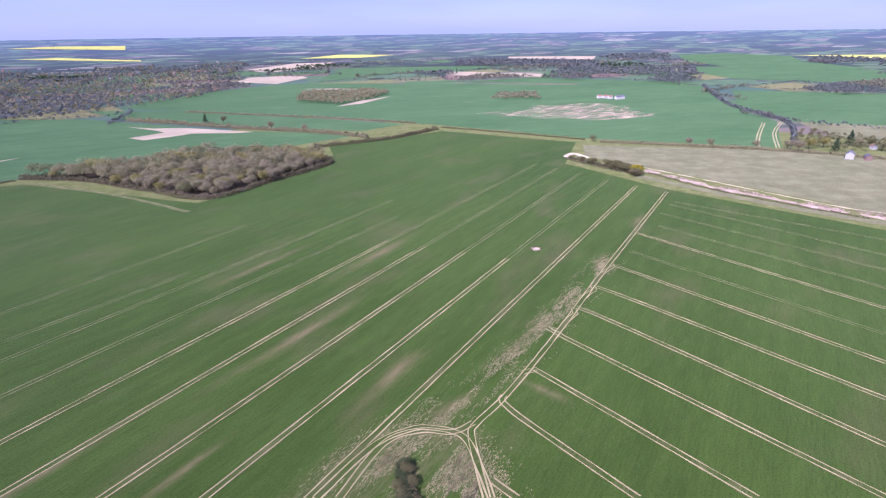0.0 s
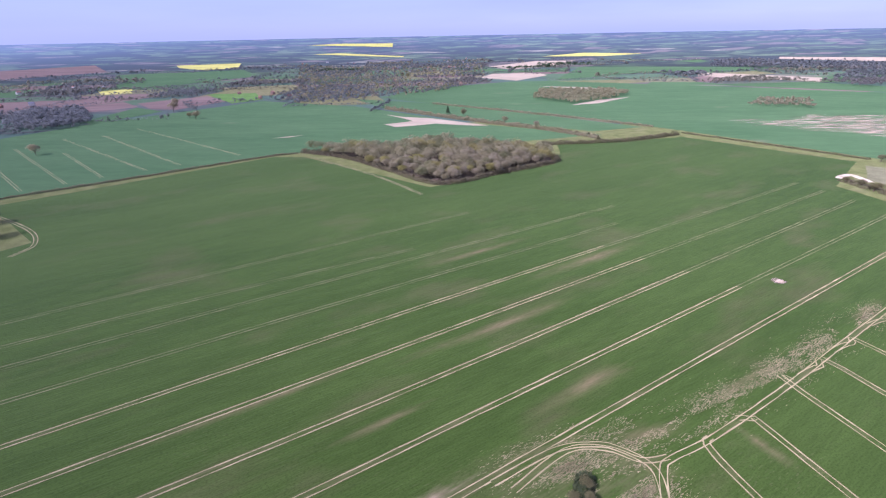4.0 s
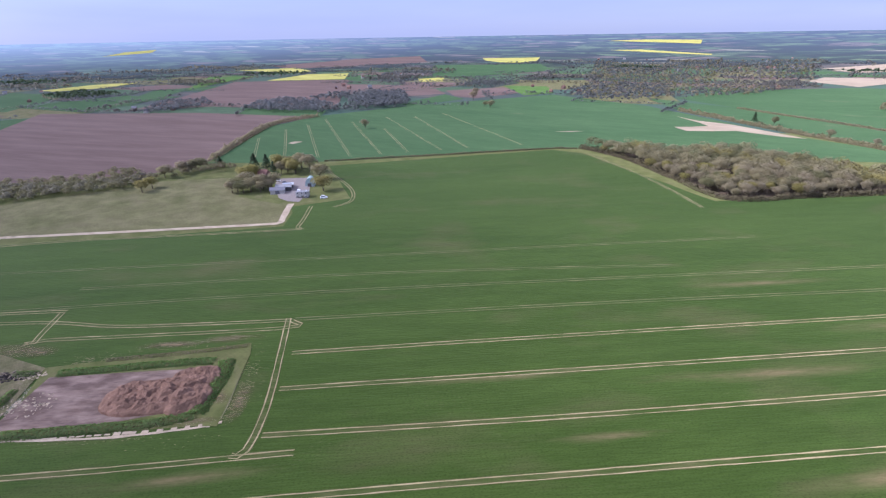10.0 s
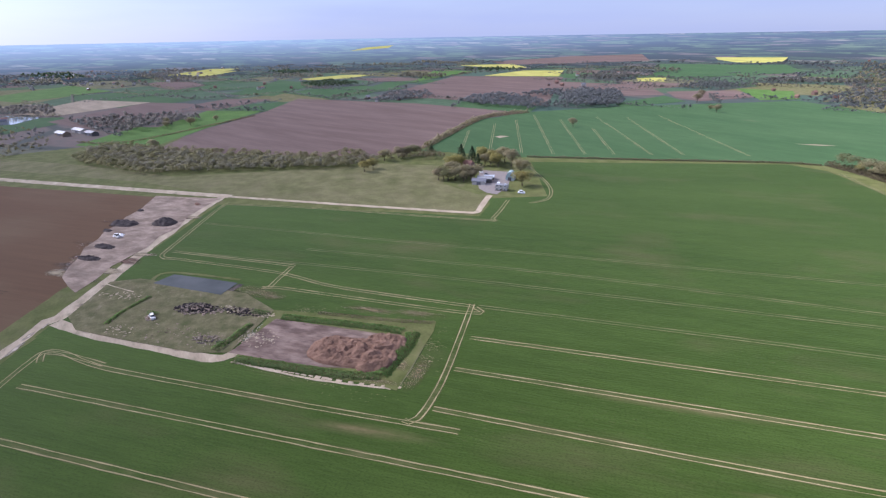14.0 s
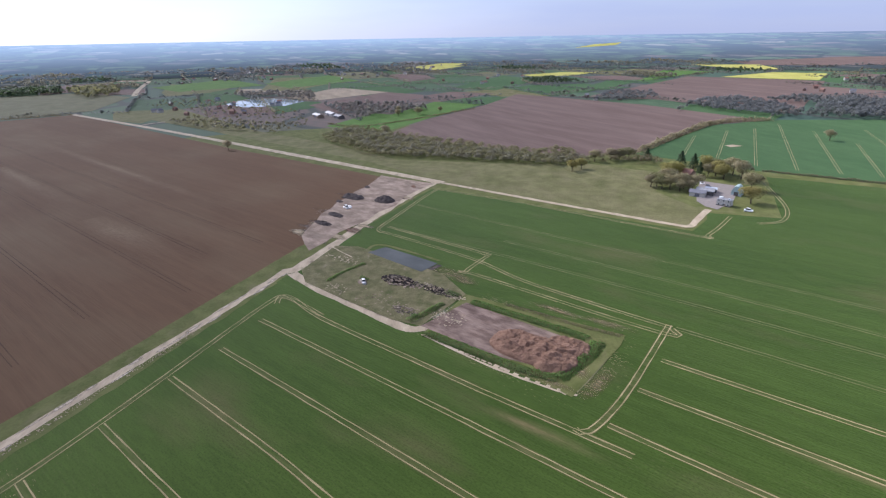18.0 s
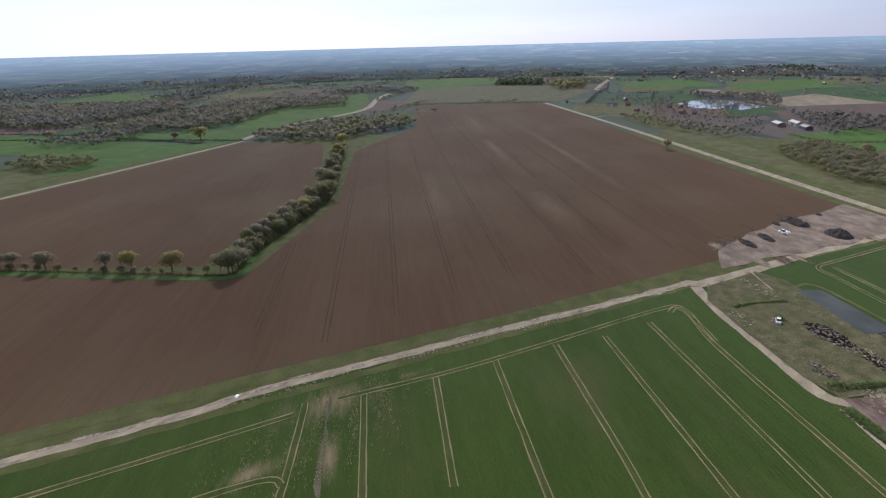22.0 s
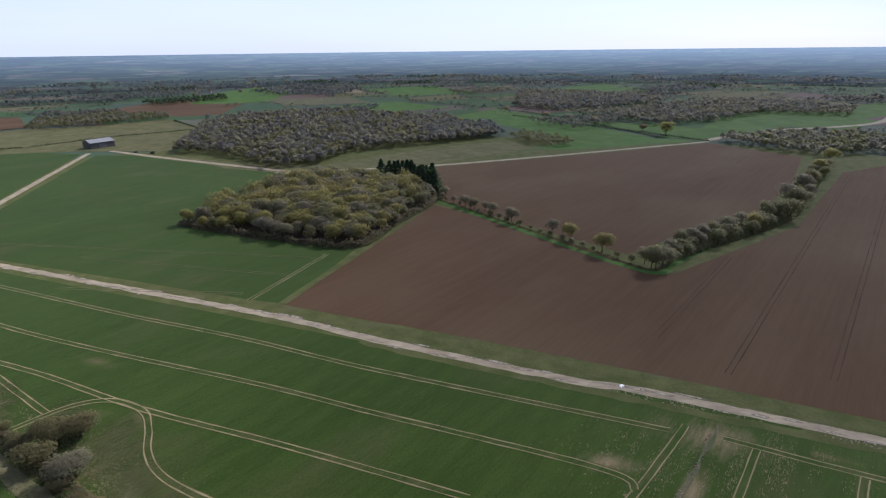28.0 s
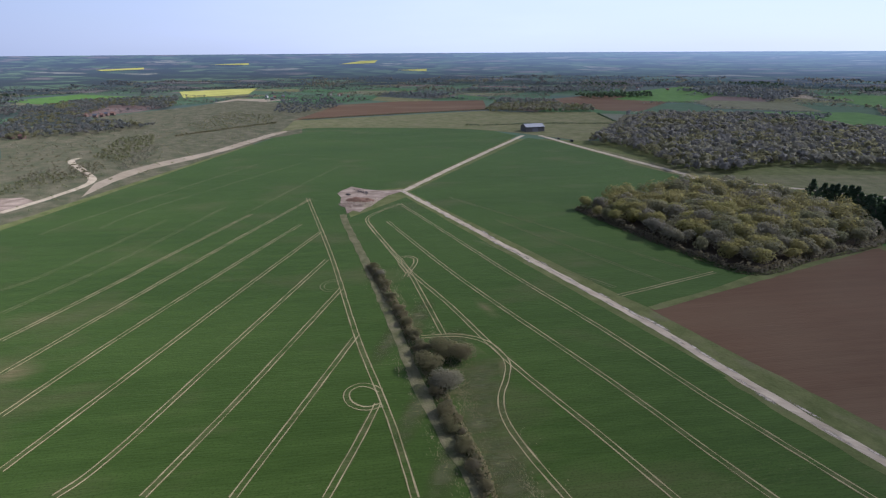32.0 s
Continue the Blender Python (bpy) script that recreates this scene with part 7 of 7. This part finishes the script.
MODELS = [house(9, 7, 5.0, BRICK, TILE), house(10, 7, 5.0, RENDERED, TILE), house(11, 7.5, 5.0, RENDERED, SLATE), house(9, 7, 4.8, BRICK, SLATE)]
FREE = [True] * len(MODELS)
WORDS = ["red brick house with a clay tile roof", "white rendered house with a clay tile roof", "white rendered house with a slate roof", "red brick house with a slate roof"]


def settle(k, x, y, turn, grow=1.0, group="houses of the villages"):
    m = pose(x, y, ground_z(x, y), 0, 0, turn) @ Matrix.Scale(grow, 4)
    if FREE[k]:
        FREE[k] = False
        MODELS[k].matrix_basis = m
        return tagged(MODELS[k], WORDS[k], "house", group)
    ob = copy_thing(MODELS[k], m)
    ob.scale = (grow, grow, grow)
    return ob


town = random.Random(5)
for (x, y), n_, spread in (((-2039, -144), 0, 0), ((-1883, -623), 34, 330), ((-2065, -558), 30, 330), ((-2017, -767), 14, 200), ((-1555, -59), 7, 160), ((-940, -588), 6, 110), ((-896, -498), 6, 100), ((-927, -477), 4, 80), ((-655, 1239), 6, 60), ((-553, 1251), 5, 60), ((-867, 1779), 7, 150), ((-1366, 2084), 5, 160),
                           ((-933, 2252), 3, 150), ((-856, 889), 2, 60), ((-1195, 614), 4, 60), ((-1085, 180), 4, 50), ((1399, -655), 8, 110), ((403, 533), 3, 40), ((-934, 1793), 9, 200), ((-757, 910), 2, 60), ((884, -1648), 5, 120), ((-1559, -972), 5, 100), ((-1405, 868), 5, 100)):
    for _ in range(n_):
        settle(town.randrange(4), x + town.uniform(-1, 1) * spread, y + town.uniform(-1, 1) * spread, town.uniform(0, 180), town.uniform(0.7, 0.95))
for i, (x, y) in enumerate(((1268, -135), (1249, -142), (1225, -155), (1226, -167), (1243, -177), (1246, -188), (1002, -17), (984, -29), (1025, -8))):
    settle(0 if i % 2 else 3, x, y, 30 + 9 * (i % 3), 0.85, "row of red-roofed houses")
for x, y in ((1367, -86), (1341, -114), (320, 993), (310, 985)):
    settle(2, x, y, 20, 0.8)
for x, y in ((283, 1005), (293, 1004), (300, 995)):
    settle(1, x, y, 15, 0.75)


def barn(x, y, turn, w, d, h, wall, roof, label, name="barn", rise=None, doors=True):
    e = gable(name, w, d, h, rise or d * 0.2, wall, roof, over=0.5)
    e.matrix_basis = pose(x, y, ground_z(x, y), 0, 0, turn)
    if doors:
        solid("door", box(w * 0.3, 0.12, h * 0.8, 0, -d / 2 - 0.05, 0), SLATE, e, "dark sliding door")
    for s in (-1, 1):
        solid("gutter", box(w + 0.8, 0.16, 0.16, 0, s * (d / 2 + 0.6), h - 0.35), SHEET, e)
    return tagged(e, label, "barn")


BX, BY = (551, -632)
barn(BX, BY, math.degrees(math.atan2((523, -627)[1] - (538, -593)[1], (523, -627)[0] - (538, -593)[0])), 30, 20, 7.5, DARK_SHEET, OLD_SHEET, "big dark-clad farm barn with a grey sheet roof", rise=3.5)
# farmstead in the trees
field("yard_ground", TARMAC, [(-397, 135), (-384, 137), (-377, 143), (-397, 160), (-441, 181), (-457, 156), (-426, 143)], "grey farmyard surface", 0.05, "yard")
barn(*(-412, 140), 65, 11, 7, 3.4, RENDERED, SLATE, "pale sheeted shed with a dark roof", "shed")
barn(*(-417, 147), 65, 12, 7, 3.6, DARK_SHEET, OLD_SHEET, "grey sheeted shed with a grey roof", "shed")
barn(*(-423, 153), 65, 8, 5, 3.0, DARK_SHEET, SHEET, "low dark shed with a bright roof", "shed")
office = new("cabin_block")
office.matrix_basis = pose(*(-388, 151), 0, 0, 0, 55)
solid("wall", box(9.5, 6, 4.6, bevel=0.05), RENDERED, office)
solid("roof", box(9.9, 6.4, 0.25, 0, 0, 4.6), OLD_SHEET, office)
solid("plinth", box(9.6, 6.1, 0.8, 0, 0, 0.0), DARK_SHEET, office)
openings(office, 9.5, 6, 4.6, 3, 2)
solid("tank", box(2.2, 1.6, 1.2, -3, 1, 4.85, 0.1), WHITE_PAINT, office)
solid("vent", box(1.2, 1.2, 0.9, 3, -1, 4.85, 0.1), SHEET, office)
tagged(office, "white flat-roofed two-storey block with dark windows", "building")
store = new("round_store")
store.matrix_basis = pose(*(-417, 170), 0, 0, 0, 148)
v_, f_ = [], []
for i in range(13):
    t = math.pi * i / 12
    for x in (-4.5, 4.5):
        v_.append((x, -math.cos(t) * 3.6, math.sin(t) * 6.2 + 1.2))
for i in range(12):
    f_.append((2 * i, 2 * i + 1, 2 * i + 3, 2 * i + 2))
part("roof", mesh("roof", v_, f_, PALE_GREEN), store, "curved pale green roof")
part("end_wall", mesh("end_wall", v_[0::2], [tuple(range(13))], PALE_GREEN), store)
part("end_wall", mesh("end_wall", v_[1::2], [tuple(range(12, -1, -1))], PALE_GREEN), store)
solid("base", box(9, 7.2, 1.3), SHEET, store)
solid("door", box(0.12, 3, 3, -4.56, 0, 0), DARK_SHEET, store)
tagged(store, "round-topped pale green farm store", "store")
farmhouse = house(12, 8, 5.2, BRICK, TILE, fine=True)
farmhouse.matrix_basis = pose(*(-465, 146), 0, 0, 0, 40)
tagged(farmhouse, "old red brick farmhouse among trees", "house")
for (x, y), h, kinds, words in (((-435, 111), 9, OAK, "bare spreading tree by the farm"), ((-429, 118), 10, OLIVE, "round olive-green tree by the farm"), ((-429, 124), 11, OAK, "bare spreading tree by the farm"), ((-423, 130), 9, OAK, "bare spreading tree by the farm"), ((-424, 137), 9, OAK, "bare spreading tree by the farm"), ((-469, 133), 11, BUDDING, "spring tree by the farmhouse"), ((-472, 166), 10, OAK, "bare tree behind the yard"), ((-483, 179), 11, OLIVE, "spring tree behind the yard"), ((-436, 116), 11, OLIVE, "round olive-green tree by the farm"), ((-441, 125), 12, OAK, "bare spreading tree by the farm"), ((-467, 139), 13, BUDDING, "spring tree by the farmhouse"), ((-431, 135), 11, OAK, "bare spring tree by the farm"), ((-431, 142), 10, OAK, "bare tree by the sheds"), ((-513, 155), 11, FIR, "dark evergreen behind the farmhouse"), ((-502, 163), 11, FIR, "dark evergreen behind the farmhouse"),
                                ((-472, 159), 10, FIR, "dark evergreen by the farmhouse"), ((-494, 170), 12, BUDDING, "spring tree behind the yard"), ((-475, 173), 12, BUDDING, "spring tree behind the yard"), ((-464, 176), 12, BUDDING, "spring tree behind the yard"), ((-480, 189), 14, OAK, "bare tree behind the yard"), ((-462, 189), 14, OAK, "bare tree by the store"), ((-429, 184), 12, OAK, "bare tree at the field edge"), ((-394, 171), 11, BUDDING, "green spring tree at the field edge"),
                                ((-536, 130), 9, FIR, "dark round evergreen in the hedge"), ((-542, 114), 10, OLIVE, "spring tree in the pasture hedge"), ((-537, 104), 10, OLIVE, "spring tree in the pasture hedge"), ((-534, 95), 10, OAK, "spring tree in the pasture hedge"), ((-493, 63), 9, BUDDING, "yellow-green willow in the pasture hedge"), ((-485, 54), 9, BUDDING, "yellow-green willow in the pasture hedge"), ((-526, 79), 10, OAK, "spring tree in the pasture hedge")):
    plant(kinds, x, y, h * 1.25, random.uniform(1.25, 1.5), "tree", words, "trees round the farmstead")


def vehicle(x, y, turn, w, paint, label, name="car", high=1.5, long=4.4):
    e = new(name)
    e.matrix_basis = pose(x, y, ground_z(x, y) + 0.09, 0, 0, turn)
    solid("body", box(long, w, high * 0.5, 0, 0, 0.3, 0.12), paint, e)
    solid("cabin", box(long * 0.55, w * 0.88, high * 0.42, -long * 0.06, 0, 0.28 + high * 0.5, 0.15), GLASSY, e)
    solid("roof", box(long * 0.45, w * 0.8, 0.06, -long * 0.06, 0, 0.28 + high * 0.92, 0.02), paint, e)
    for sx in (-1, 1):
        for sy in (-1, 1):
            bm = bmesh.new()
            bmesh.ops.create_cone(bm, cap_ends=True, segments=14, radius1=0.33, radius2=0.33, depth=0.24, matrix=Matrix.Translation((sx * long * 0.31, sy * w * 0.46, 0.33)) @ Matrix.Rotation(radians(90), 4, "X"))
            solid("wheel", bm, BLACK_RUBBER, e)
    return tagged(e, label, "vehicle")


vehicle(*(472, -596), -30, 2.2, DARK_SHEET, "dark farm vehicle parked on the concrete track", "truck", 2.2, 6.5)
vehicle(*(448, -594), -30, 2.4, BLACK_RUBBER, "dark farm machine parked on the concrete track", "truck", 2.6, 7.5)
vehicle(*(-374, 162), 60, 2.0, WHITE_PAINT, "white van parked behind the farm", "van", 2.3, 5.5)
vehicle(*(-448, 154), 20, 1.8, WHITE_PAINT, "white car in the farmyard", "car")
vehicle(*(-439, 156), 20, 1.8, SLATE, "dark car in the farmyard", "car")
vehicle(*(-238.0, -72.6), 25, 1.9, DULL_PAINT, "scrapped white van sunk in brambles", "van", 1.9, 4.8)
vehicle(*(-360.4, -118.3), 40, 2.2, DULL_PAINT, "white lorry cab beside waste heaps", "lorry", 2.4, 5.5)
chunks((-39.0, -172.5), (0.8, 0.5), 10, 4, 0.5, WHITE_PAINT, "sack", "white sack left beside the track", 0.5)
# pale rubble pad at the meeting of the tracks
field("yard_ground", RUBBLE, [(407, -217), (413, -225), (420, -239), (402, -244), (388, -254), (381, -269), (375, -260), (372, -246), (362, -229), (354, -215), (344.6, -201.8), (352, -200), (347.1, -191.9), (366, -201), (377, -203), (393, -213)], "pale rubble pad at the track junction", 0.05, "yard")
heap((374, -220), (13, 6), 2.2, 40, MANURE, "spoil_mound", "brown earth heap on the rubble pad", 0.5)
chunks((366, -207), (11, 7), 30, 200, 0.8, RUBBLE, "rubble_heap", "pale broken slabs on the pad", 0.25, up=0.8)
chunks((362, -222), (16, 4), 128, 160, 0.7, CONCRETE, "rubble_heap", "pale broken slabs on the pad", 0.3, up=0.7)
chunks((398, -236), (14, 4), 0, 120, 0.6, SPOIL, "rubble_heap", "dark waste among pale rubble", 0.3, up=0.5)
chunks((366, -216), (14, 6), 0, 160, 0.6, CONCRETE, "rubble_heap", "pale broken rubble", 0.4, up=0.6)
heap((397, -222), (3, 2), 1.2, 0, SPOIL, "spoil_mound", "small dark heap on the rubble pad", 0.5)
# broken edge along the perimeter track
chunks((-56.0, -164.6), (26, 1.3), -13.5, 90, 0.22, CONCRETE, "rubble_heap", "broken concrete along the track's edge", 0.4, up=0.3)
chunks((-121.5, -148.0), (26, 1.3), -13.5, 130, 0.22, CONCRETE, "rubble_heap", "broken concrete along the track's edge", 0.4, up=0.3)
chunks((-171.1, -134.7), (22, 1.3), -13.5, 90, 0.22, CONCRETE, "rubble_heap", "broken concrete along the track's edge", 0.4, up=0.3)
chunks((-55.1, -136.8), (16, 1.2), 60, 90, 0.22, RUBBLE, "rubble_heap", "pale stones along an old hedge line", 0.5, up=0.3)
chunks((-43.5, -117.5), (10, 1.2), 60, 60, 0.22, RUBBLE, "rubble_heap", "pale stones along an old hedge line", 0.5, up=0.3)
strip("ditch", BARE, [(-66.7, -154.4), (-58.2, -140.6), (-47.2, -123.8), (-38.2, -107.5)], 1.3, "stony bare strip along an old hedge line", 0.05, 2.5, 1.6)
strip("ditch", RUBBLE, [(178, 466), (212, 406), (250, 362), (283, 331), (330, 295)], 6.0, "bank of rubble and dead grass", 0.05, 3, 6.0)
for at_, half_, n_ in (((196, 437), (16, 3), 70), ((228, 395), (20, 3), 90), ((262, 356), (18, 3), 70), ((284, 338), (10, 3), 60)):
    chunks(at_, half_, -50, n_, 0.7, RUBBLE, "rubble_heap", "broken pale rubble along the old airfield bank", 0.4, up=1.0)
hedge([(176, 455), (205, 404), (240, 362), (275, 328)], 1.6, 3.0, "low brambles along the rubble bank", HAW, 0.7, 7)
field("grass_field", DRY_GRASS, [(463, 715), (520, 690), (900, 560), (880, 480), (560, 560), (445, 610)], "pale fallow field beyond the garden trees", 0.035)
# lake
field("lake", LAKE_WATER, LAKE, "pale lake beyond the houses", 0.08, "lake")
barn(*(-820, -302), 40, 24, 10, 4, TIMBER, OLD_SHEET, "long weathered farm shed by the pasture", "shed")
barn(*(-841, -288), 40, 28, 10, 4, RENDERED, OLD_SHEET, "long pale-walled farm shed by the pasture", "shed")
barn(*(-810, -265), 40, 20, 9, 4, DARK_SHEET, SLATE, "long dark farm shed by the pasture", "shed")
